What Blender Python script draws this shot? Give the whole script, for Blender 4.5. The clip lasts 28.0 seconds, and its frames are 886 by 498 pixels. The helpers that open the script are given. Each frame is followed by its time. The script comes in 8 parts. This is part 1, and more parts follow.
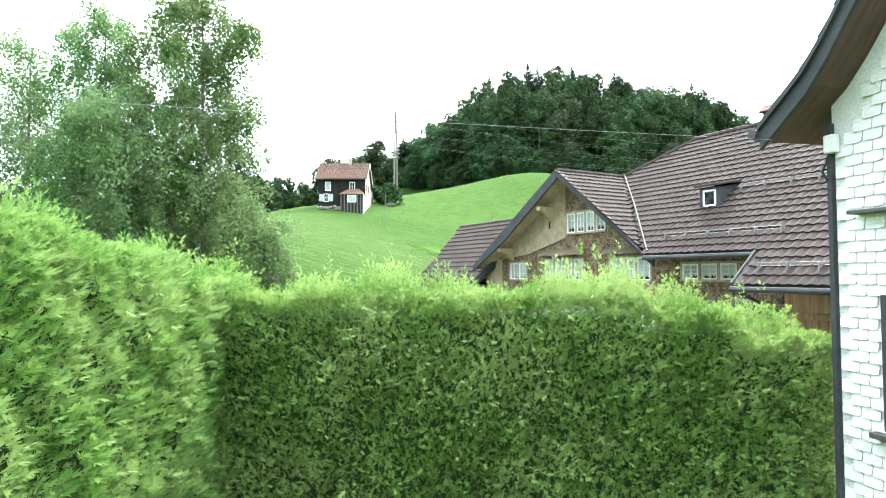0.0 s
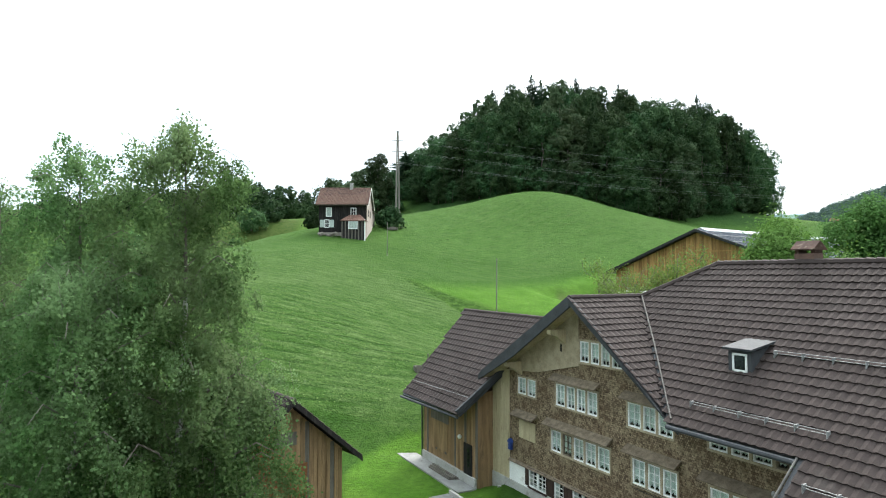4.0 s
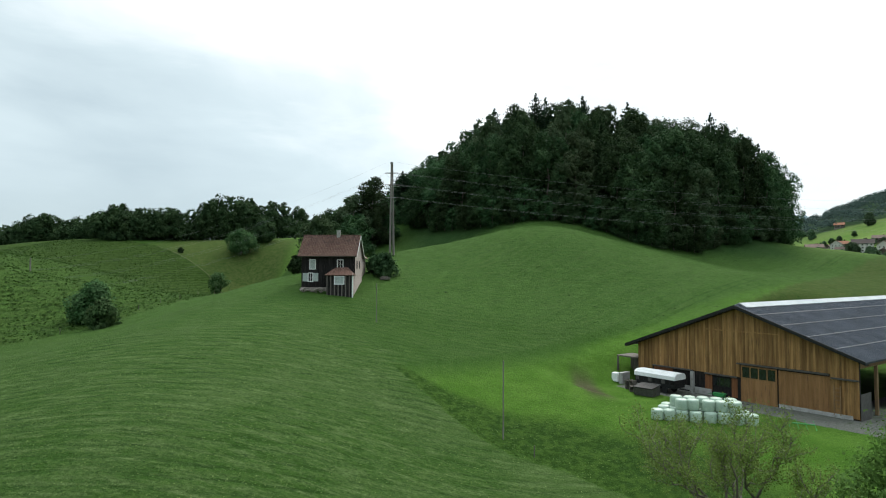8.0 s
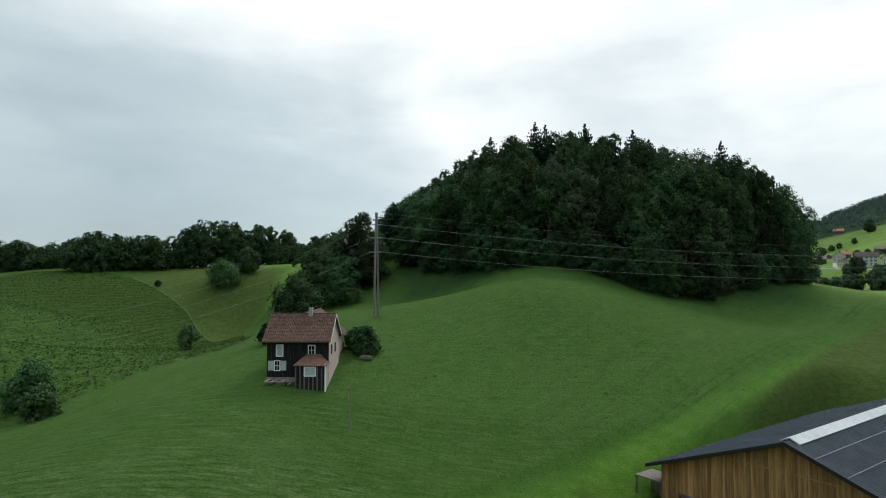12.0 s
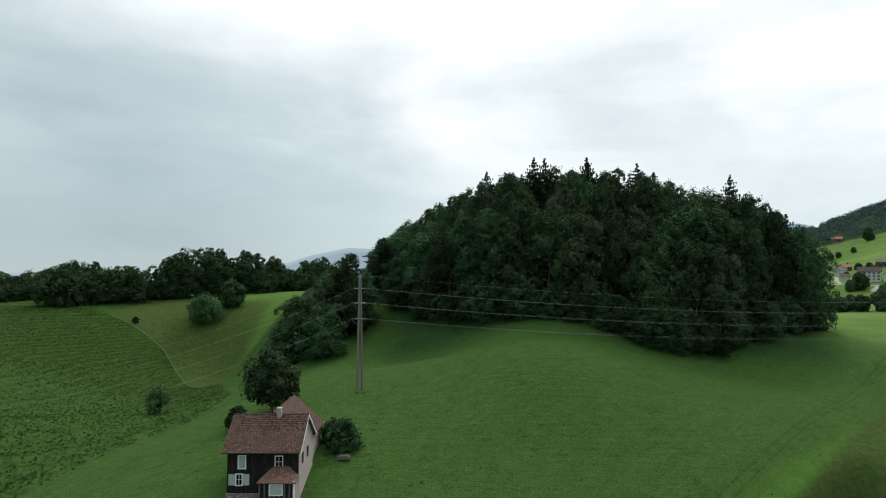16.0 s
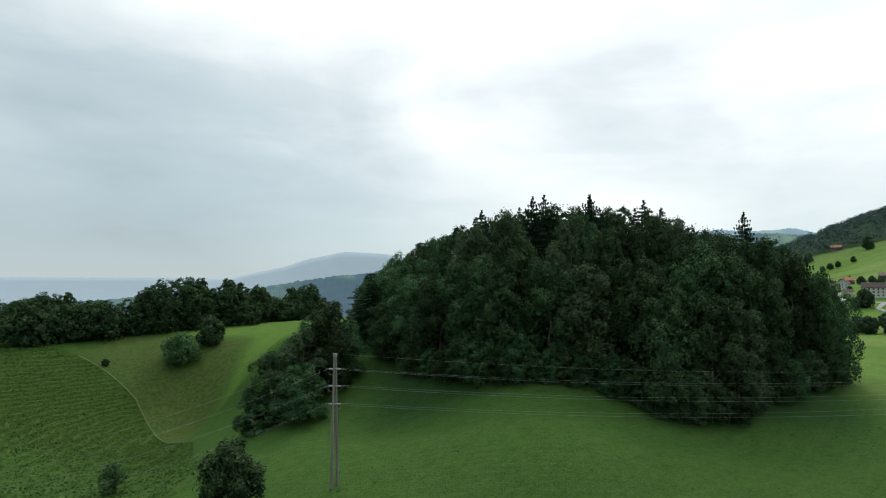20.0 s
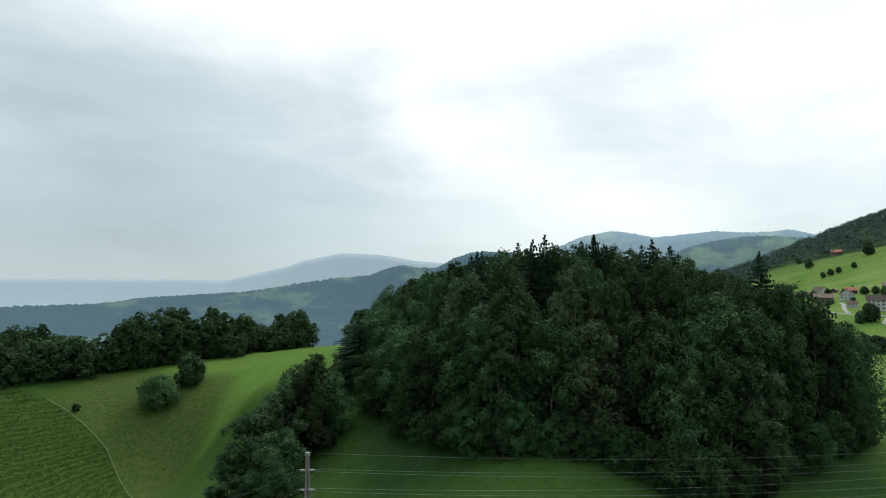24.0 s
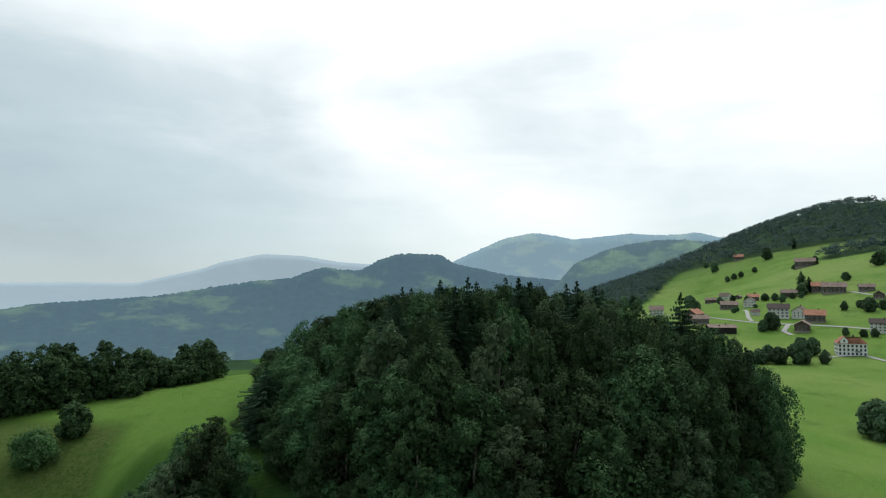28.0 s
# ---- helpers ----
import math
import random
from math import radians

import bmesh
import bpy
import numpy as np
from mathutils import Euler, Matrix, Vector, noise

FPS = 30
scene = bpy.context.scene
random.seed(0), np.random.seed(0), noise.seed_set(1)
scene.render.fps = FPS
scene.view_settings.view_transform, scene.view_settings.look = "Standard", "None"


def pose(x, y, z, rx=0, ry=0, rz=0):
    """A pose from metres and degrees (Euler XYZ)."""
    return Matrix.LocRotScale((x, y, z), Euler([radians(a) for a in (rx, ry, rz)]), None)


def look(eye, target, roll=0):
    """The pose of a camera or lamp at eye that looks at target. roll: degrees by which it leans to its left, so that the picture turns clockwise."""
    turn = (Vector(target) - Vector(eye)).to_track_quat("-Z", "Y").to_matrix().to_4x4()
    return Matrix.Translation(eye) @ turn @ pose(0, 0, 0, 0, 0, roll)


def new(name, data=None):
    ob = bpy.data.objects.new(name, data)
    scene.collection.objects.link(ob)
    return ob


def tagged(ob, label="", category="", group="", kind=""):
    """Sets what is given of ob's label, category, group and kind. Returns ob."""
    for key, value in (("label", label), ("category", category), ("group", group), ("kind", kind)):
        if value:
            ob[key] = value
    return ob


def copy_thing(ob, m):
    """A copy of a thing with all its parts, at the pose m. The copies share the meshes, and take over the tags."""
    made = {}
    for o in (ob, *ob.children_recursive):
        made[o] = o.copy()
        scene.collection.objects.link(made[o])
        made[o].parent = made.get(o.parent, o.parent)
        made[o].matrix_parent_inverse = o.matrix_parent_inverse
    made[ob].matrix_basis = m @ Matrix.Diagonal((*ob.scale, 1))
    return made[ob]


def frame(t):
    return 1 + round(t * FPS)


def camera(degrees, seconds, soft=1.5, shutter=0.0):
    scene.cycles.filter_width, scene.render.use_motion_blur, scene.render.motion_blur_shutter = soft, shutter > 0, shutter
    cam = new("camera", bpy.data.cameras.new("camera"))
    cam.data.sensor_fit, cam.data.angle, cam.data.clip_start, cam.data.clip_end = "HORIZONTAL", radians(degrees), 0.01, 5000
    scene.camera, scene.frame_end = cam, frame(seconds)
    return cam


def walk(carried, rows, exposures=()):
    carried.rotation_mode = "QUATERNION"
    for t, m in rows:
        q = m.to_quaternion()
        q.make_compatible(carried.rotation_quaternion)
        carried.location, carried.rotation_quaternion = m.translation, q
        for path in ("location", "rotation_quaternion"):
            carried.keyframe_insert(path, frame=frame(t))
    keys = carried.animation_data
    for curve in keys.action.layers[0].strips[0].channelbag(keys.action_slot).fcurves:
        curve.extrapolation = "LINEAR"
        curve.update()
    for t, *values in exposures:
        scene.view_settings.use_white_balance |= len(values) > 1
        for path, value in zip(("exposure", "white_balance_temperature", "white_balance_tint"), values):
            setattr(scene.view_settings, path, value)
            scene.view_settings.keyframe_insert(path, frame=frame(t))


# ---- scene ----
cam = camera(73.0, 28.0, soft=1.1)
PATH = [
    (0.0, pose(0.00, 0.00, 2.20, 92.41, 0.10, -0.00)),
    (0.5, pose(0.01, 0.13, 2.84, 92.45, 0.11, 0.05)),
    (1.0, pose(0.02, 0.18, 3.49, 92.46, 0.11, 0.07)),
    (1.5, pose(0.02, 0.15, 4.17, 92.43, 0.07, 0.09)),
    (2.0, pose(-0.01, 0.13, 4.85, 92.40, 0.02, 0.09)),
    (2.5, pose(-0.06, 0.16, 5.50, 92.40, -0.01, 0.10)),
    (3.0, pose(-0.09, 0.34, 6.10, 92.39, -0.03, 0.12)),
    (3.5, pose(-0.10, 0.70, 6.64, 92.38, -0.02, 0.16)),
    (5.5, pose(0.05, 5.32, 9.99, 92.30, -0.09, 0.25)),
    (6.0, pose(0.05, 6.71, 11.17, 92.31, -0.12, 0.23)),
    (6.5, pose(0.07, 8.15, 12.49, 92.33, -0.16, 0.22)),
    (7.0, pose(0.11, 9.66, 13.96, 92.35, -0.16, 0.22)),
    (7.5, pose(0.20, 11.21, 15.47, 92.36, -0.12, 0.23)),
    (8.0, pose(0.35, 12.78, 16.98, 92.36, -0.08, 0.22)),
    (8.5, pose(0.55, 14.38, 18.50, 92.35, -0.05, 0.20)),
    (9.0, pose(0.76, 15.99, 20.03, 92.35, -0.03, 0.17)),
    (9.5, pose(0.96, 17.61, 21.55, 92.37, -0.02, 0.14)),
    (10.0, pose(1.16, 19.21, 23.04, 92.39, 0.00, 0.11)),
    (10.5, pose(1.31, 20.80, 24.54, 92.40, 0.01, 0.08)),
    (11.0, pose(1.42, 22.39, 26.04, 92.42, 0.01, 0.03)),
    (11.5, pose(1.53, 23.95, 27.56, 92.44, 0.01, -0.01)),
    (12.0, pose(1.64, 25.42, 29.10, 92.48, -0.00, -0.05)),
    (12.5, pose(1.77, 26.76, 30.63, 92.51, -0.02, -0.08)),
    (14.5, pose(2.39, 31.42, 36.70, 92.54, -0.01, -0.18)),
    (15.0, pose(2.55, 32.79, 38.14, 92.58, -0.01, -0.22)),
    (15.5, pose(2.69, 34.28, 39.57, 92.63, -0.02, -0.27)),
    (16.0, pose(2.80, 35.89, 41.01, 92.70, -0.04, -0.34)),
    (16.5, pose(2.89, 37.52, 42.45, 92.76, -0.04, -0.42)),
    (17.0, pose(3.01, 39.14, 43.90, 92.81, -0.05, -0.48)),
    (17.5, pose(3.17, 40.74, 45.36, 92.85, -0.06, -0.53)),
    (18.0, pose(3.37, 42.31, 46.83, 92.89, -0.05, -0.55)),
    (18.5, pose(3.61, 43.91, 48.33, 92.91, -0.05, -0.56)),
    (19.0, pose(3.87, 45.54, 49.87, 92.93, -0.04, -0.59)),
    (19.5, pose(4.13, 47.18, 51.40, 92.94, -0.05, -0.61)),
    (20.0, pose(4.39, 48.78, 52.92, 92.95, -0.06, -0.64)),
    (20.5, pose(4.61, 50.34, 54.42, 92.95, -0.07, -0.66)),
    (21.0, pose(4.80, 51.83, 55.92, 92.93, -0.05, -0.67)),
    (21.5, pose(4.95, 53.27, 57.43, 92.92, -0.04, -0.70)),
    (23.5, pose(5.56, 58.79, 63.40, 92.91, -0.01, -0.78)),
    (24.0, pose(5.78, 60.25, 64.87, 92.91, 0.01, -0.85)),
    (24.5, pose(6.00, 61.69, 66.32, 92.89, 0.03, -1.32)),
    (25.0, pose(6.26, 63.07, 67.74, 92.86, 0.06, -3.51)),
    (25.5, pose(6.55, 64.36, 69.15, 92.84, 0.10, -6.92)),
    (26.0, pose(6.83, 65.57, 70.57, 92.83, 0.15, -7.90)),
    (26.5, pose(7.08, 66.69, 71.99, 92.83, 0.17, -7.99)),
    (27.0, pose(7.32, 67.73, 73.37, 92.83, 0.20, -8.00)),
    (27.5, pose(7.59, 68.69, 74.69, 92.84, 0.25, -8.00)),
    (28.0, pose(7.86, 69.63, 75.97, 92.85, 0.28, -8.01)),
]
walk(cam, PATH, exposures=[(0.0, 2.5), (0.7, 2.2), (1.5, 1.78), (2.5, 1.68), (3.5, 1.46), (5.5, 1.06), (7.0, 0.62), (8.5, 0.14), (10.0, -0.05), (14.5, -0.08), (21.5, -0.02), (25.0, 0.0), (28.0, 0.0)])

# ---- world, sun ----
SUN_EL, SUN_AZ = 46.0, 26.0
w = bpy.data.worlds.new("overcast_sky")
scene.world = w
w.use_nodes = True
nt = w.node_tree
nt.nodes.clear()


def wn(kind, **kw):
    nd = nt.nodes.new(kind)
    for k, v in kw.items():
        nd.inputs[k].default_value = v
    return nd


sky = nt.nodes.new("ShaderNodeTexSky")
sky.sky_type = 'NISHITA'
sky.sun_disc = False
sky.sun_elevation = radians(SUN_EL)
sky.sun_rotation = radians(SUN_AZ)
sky.dust_density = 0.1
tc = nt.nodes.new("ShaderNodeTexCoord")
mp = nt.nodes.new("ShaderNodeMapping")
mp.inputs["Scale"].default_value = (1.0, 1.0, 1.7)
mp.inputs["Location"].default_value = (0.35, 0.2, 0.1)
nt.links.new(tc.outputs["Generated"], mp.inputs["Vector"])
no = wn("ShaderNodeTexNoise", Scale=2.0, Detail=6.0, Roughness=0.46, Distortion=0.25)
nt.links.new(mp.outputs[0], no.inputs["Vector"])
dot = nt.nodes.new("ShaderNodeVectorMath")
dot.operation = 'DOT_PRODUCT'
sd = Vector((math.sin(radians(SUN_AZ)) * math.cos(radians(SUN_EL)), math.cos(radians(SUN_AZ)) * math.cos(radians(SUN_EL)), math.sin(radians(SUN_EL))))
dot.inputs[1].default_value = sd
nt.links.new(tc.outputs["Generated"], dot.inputs[0])
glow = wn("ShaderNodeMapRange", **{"From Min": 0.50, "From Max": 0.88, "To Min": 0.0, "To Max": 0.66})
nt.links.new(dot.outputs["Value"], glow.inputs["Value"])
cl = wn("ShaderNodeMapRange", **{"From Min": 0.34, "From Max": 0.66, "To Min": 0.02, "To Max": 0.44})
nt.links.new(no.outputs["Fac"], cl.inputs["Value"])
# long thin streaks among the broad clouds
mp2 = nt.nodes.new("ShaderNodeMapping")
mp2.inputs["Scale"].default_value = (1.0, 1.0, 4.2)
mp2.inputs["Rotation"].default_value = (0.12, 0.06, 0.0)
nt.links.new(tc.outputs["Generated"], mp2.inputs["Vector"])
no2 = wn("ShaderNodeTexNoise", Scale=3.6, Detail=8.0, Roughness=0.55, Distortion=0.4)
nt.links.new(mp2.outputs[0], no2.inputs["Vector"])
cl2 = wn("ShaderNodeMapRange", **{"From Min": 0.35, "From Max": 0.7, "To Min": -0.06, "To Max": 0.08})
nt.links.new(no2.outputs["Fac"], cl2.inputs["Value"])
both = nt.nodes.new("ShaderNodeMath")
both.operation = 'ADD'
nt.links.new(cl.outputs[0], both.inputs[0])
nt.links.new(cl2.outputs[0], both.inputs[1])
ad = nt.nodes.new("ShaderNodeMath")
ad.operation = 'ADD'
ad.use_clamp = True
nt.links.new(glow.outputs[0], ad.inputs[0])
# towards the horizon the clouds melt into one tone
sepz = nt.nodes.new("ShaderNodeSeparateXYZ")
nt.links.new(tc.outputs["Generated"], sepz.inputs[0])
melt = wn("ShaderNodeMapRange", **{"From Min": 0.0, "From Max": 0.24, "To Min": 0.1, "To Max": 1.0})
nt.links.new(sepz.outputs[2], melt.inputs["Value"])
even = nt.nodes.new("ShaderNodeMix")
even.inputs[2].default_value = 0.24
nt.links.new(melt.outputs[0], even.inputs[0])
nt.links.new(both.outputs[0], even.inputs[3])
# the side away from the sun is duller
dull = wn("ShaderNodeMapRange", **{"From Min": -0.4, "From Max": 0.22, "To Min": -0.10, "To Max": 0.0})
nt.links.new(dot.outputs["Value"], dull.inputs["Value"])
less = nt.nodes.new("ShaderNodeMath")
less.operation = 'ADD'
nt.links.new(even.outputs[0], less.inputs[0])
nt.links.new(dull.outputs[0], less.inputs[1])
nt.links.new(less.outputs[0], ad.inputs[1])
cr = nt.nodes.new("ShaderNodeValToRGB")
cr.color_ramp.elements[0].color = (0.225, 0.245, 0.25, 1)
grey = cr.color_ramp.elements.new(0.2)
grey.color = (0.465, 0.565, 0.61, 1)
cr.color_ramp.elements[-1].color = (1.30, 1.32, 1.30, 1)
mid = cr.color_ramp.elements.new(0.45)
mid.color = (0.61, 0.72, 0.755, 1)
nt.links.new(ad.outputs[0], cr.inputs[0])
bg1, bg2 = wn("ShaderNodeBackground", Strength=0.01), wn("ShaderNodeBackground", Strength=0.92)
nt.links.new(sky.outputs[0], bg1.inputs["Color"])
# an overcast sky is brightest overhead
sep = nt.nodes.new("ShaderNodeSeparateXYZ")
nt.links.new(tc.outputs["Generated"], sep.inputs[0])
zen = wn("ShaderNodeMapRange", **{"From Min": 0.36, "From Max": 0.9, "To Min": 1.0, "To Max": 2.6})
nt.links.new(sep.outputs[2], zen.inputs["Value"])
lift = nt.nodes.new("ShaderNodeVectorMath")
lift.operation = 'SCALE'
nt.links.new(cr.outputs[0], lift.inputs[0])
nt.links.new(zen.outputs[0], lift.inputs["Scale"])
nt.links.new(lift.outputs[0], bg2.inputs["Color"])
addn, out = nt.nodes.new("ShaderNodeAddShader"), nt.nodes.new("ShaderNodeOutputWorld")
nt.links.new(bg1.outputs[0], addn.inputs[0])
nt.links.new(bg2.outputs[0], addn.inputs[1])
nt.links.new(addn.outputs[0], out.inputs[0])

sun = new("sun", bpy.data.lights.new("sun", 'SUN'))
sun.data.energy, sun.data.angle, sun.data.color = 1.5, radians(14), (1.0, 0.96, 0.9)
sun.matrix_world = look(sd * 100, (0, 0, 0))

# ---- materials ----


class Nodes:
    def __init__(self, name):
        self.m = bpy.data.materials.new(name)
        self.m.use_nodes = True
        self.t = self.m.node_tree
        self.b = self.t.nodes["Principled BSDF"]
        self.out = self.t.nodes["Material Output"]

    def n(self, kind, **kw):
        nd = self.t.nodes.new(kind)
        for k, v in kw.items():
            nd.inputs[k.replace("_", " ")].default_value = v
        return nd

    def link(self, a, b):
        self.t.links.new(a, b)

    def coord(self, space="Object", scale=(1, 1, 1), rot=(0, 0, 0)):
        if space == "World":
            src = self.n("ShaderNodeNewGeometry").outputs["Position"]
        else:
            src = self.n("ShaderNodeTexCoord").outputs[space]
        mpn = self.n("ShaderNodeMapping", Scale=scale, Rotation=rot)
        self.link(src, mpn.inputs[0])
        return mpn.outputs[0]

    def noise(self, vec, scale, detail=4.0, rough=0.55, lo=0.35, hi=0.65, dist=0.0):
        a = self.n("ShaderNodeTexNoise", Scale=scale, Detail=detail, Roughness=rough, Distortion=dist)
        self.link(vec, a.inputs["Vector"])
        r = self.n("ShaderNodeMapRange", From_Min=lo, From_Max=hi)
        self.link(a.outputs["Fac"], r.inputs["Value"])
        return r.outputs[0]

    def mix(self, fac, a, b):
        nd = self.t.nodes.new("ShaderNodeMix")
        nd.data_type = 'RGBA'
        for s, v in ((0, fac), (6, a), (7, b)):
            if isinstance(v, (int, float)):
                nd.inputs[s].default_value = v
            elif isinstance(v, tuple):
                nd.inputs[s].default_value = (*v, 1)
            else:
                self.link(v, nd.inputs[s])
        return nd.outputs[2]

    def math(self, op, a, b=0.0, clamp=False):
        nd = self.t.nodes.new("ShaderNodeMath")
        nd.operation, nd.use_clamp = op, clamp
        for i, v in enumerate((a, b)):
            if isinstance(v, (int, float)):
                nd.inputs[i].default_value = v
            else:
                self.link(v, nd.inputs[i])
        return nd.outputs[0]

    def attr(self, name):
        nd = self.t.nodes.new("ShaderNodeAttribute")
        nd.attribute_name = name
        return nd.outputs["Fac"]

    def done(self, col, rough=0.8, height=None, strength=0.3, distance=0.02, metallic=0.0, spec=0.3):
        if isinstance(col, tuple):
            self.b.inputs["Base Color"].default_value = (*col, 1)
        else:
            self.link(col, self.b.inputs["Base Color"])
        if isinstance(rough, float):
            self.b.inputs["Roughness"].default_value = rough
        else:
            self.link(rough, self.b.inputs["Roughness"])
        self.b.inputs["Metallic"].default_value = metallic
        self.b.inputs["Specular IOR Level"].default_value = spec
        if height is not None:
            bp = self.n("ShaderNodeBump", Strength=strength, Distance=distance)
            self.link(height, bp.inputs["Height"])
            self.link(bp.outputs[0], self.b.inputs["Normal"])
        return self.m


def surface(name, a, b, scale=6.0, rough=0.75, fine=60.0, stretch=(1, 1, 1), metallic=0.0, bump=0.3, c=None, spec=0.14, vary=0.12):
    """A worn surface: two tones at a large scale, fine grain in colour and relief, and a shift from piece to piece."""
    k = Nodes(name)
    v = k.coord("Object", stretch)
    big, small = k.noise(v, scale, 5.0), k.noise(v, fine, 3.0)
    col = k.mix(big, a, b)
    if c:
        col = k.mix(k.noise(v, scale * 2.7, 6.0, 0.6, 0.55, 0.72), col, c)
    info = k.n("ShaderNodeObjectInfo")
    shade = k.math('MULTIPLY_ADD', info.outputs["Random"], vary)
    k.t.nodes[-1].inputs[2].default_value = 1 - vary / 2
    fac = k.math('MULTIPLY', shade, k.math('MULTIPLY_ADD', small, 0.25))
    k.t.nodes[-2].inputs[2].default_value = 0.87
    hsv = k.n("ShaderNodeHueSaturation")
    k.link(col, hsv.inputs["Color"])
    k.link(fac, hsv.inputs["Value"])
    return k.done(hsv.outputs[0], rough, small, bump, 0.01, metallic, spec)


def leafy(name, a, b, c, trans=0.35, scale=0.35, vary=0.75, hue=0.03):
    """Leaves: tones that differ from leaf to leaf and from bough to bough, partly lit through."""
    k = Nodes(name)
    v = k.coord("Object")
    isl = k.n("ShaderNodeNewGeometry").outputs["Random Per Island"]
    col = k.mix(isl, a, b)
    col = k.mix(k.noise(v, scale, 3.0, 0.5, 0.42, 0.68), col, c)
    info = k.n("ShaderNodeObjectInfo")
    hsv = k.n("ShaderNodeHueSaturation")
    k.link(col, hsv.inputs["Color"])
    k.link(k.math('MULTIPLY_ADD', info.outputs["Random"], vary), hsv.inputs["Value"])
    k.t.nodes[-1].inputs[2].default_value = 1.03 - vary / 2
    k.link(k.math('MULTIPLY_ADD', info.outputs["Random"], hue), hsv.inputs["Hue"])
    k.t.nodes[-1].inputs[2].default_value = 0.5 - hue / 2
    k.done(hsv.outputs[0], 0.75, None, spec=0.03)
    tr = k.n("ShaderNodeBsdfTranslucent")
    k.link(hsv.outputs[0], tr.inputs["Color"])
    mx = k.n("ShaderNodeMixShader", Fac=trans)
    k.link(k.b.outputs[0], mx.inputs[1])
    k.link(tr.outputs[0], mx.inputs[2])
    k.link(mx.outputs[0], k.out.inputs[0])
    return k.m


M_BARK = surface("bark", (0.10, 0.085, 0.07), (0.17, 0.15, 0.13), 3.0, 0.9, 25.0, (1, 1, 0.25), bump=0.6)
M_BIRCHBARK = surface("birch_bark", (0.5, 0.49, 0.46), (0.62, 0.6, 0.57), 2.0, 0.8, 12.0, (1, 1, 4), c=(0.07, 0.06, 0.05))
M_BEECH = leafy("beech_leaves", (0.0155, 0.036, 0.016), (0.038, 0.073, 0.029), (0.064, 0.107, 0.046), 0.16, vary=0.95, hue=0.05)
M_SPRUCE = leafy("spruce_needles", (0.018, 0.040, 0.022), (0.036, 0.066, 0.035), (0.028, 0.054, 0.031), 0.12)
M_ORCHARD = leafy("orchard_leaves", (0.06, 0.145, 0.028), (0.12, 0.24, 0.05), (0.10, 0.19, 0.055), vary=0.2)
M_BIRCH = leafy("birch_leaves", (0.046, 0.102, 0.030), (0.112, 0.200, 0.070), (0.19, 0.28, 0.13), 0.5, vary=0.3)
M_THUJA = leafy("hedge_sprays", (0.100, 0.218, 0.050), (0.215, 0.350, 0.098), (0.295, 0.410, 0.155), 0.3, 1.2, vary=0.06)

# ---- mesh helpers ----


def quick(name, v, f, mat=None):
    """A mesh from arrays of corners and of faces that all have the same number of corners."""
    me = bpy.data.meshes.new(name)
    v, f = np.asarray(v, dtype=np.float32), np.asarray(f, dtype=np.int32)
    me.vertices.add(len(v))
    me.vertices.foreach_set("co", v.ravel())
    me.loops.add(f.size)
    me.loops.foreach_set("vertex_index", f.ravel())
    me.polygons.add(len(f))
    me.polygons.foreach_set("loop_start", np.arange(len(f), dtype=np.int32) * f.shape[1])
    me.update(calc_edges=True)
    if mat:
        me.materials.append(mat)
    return me


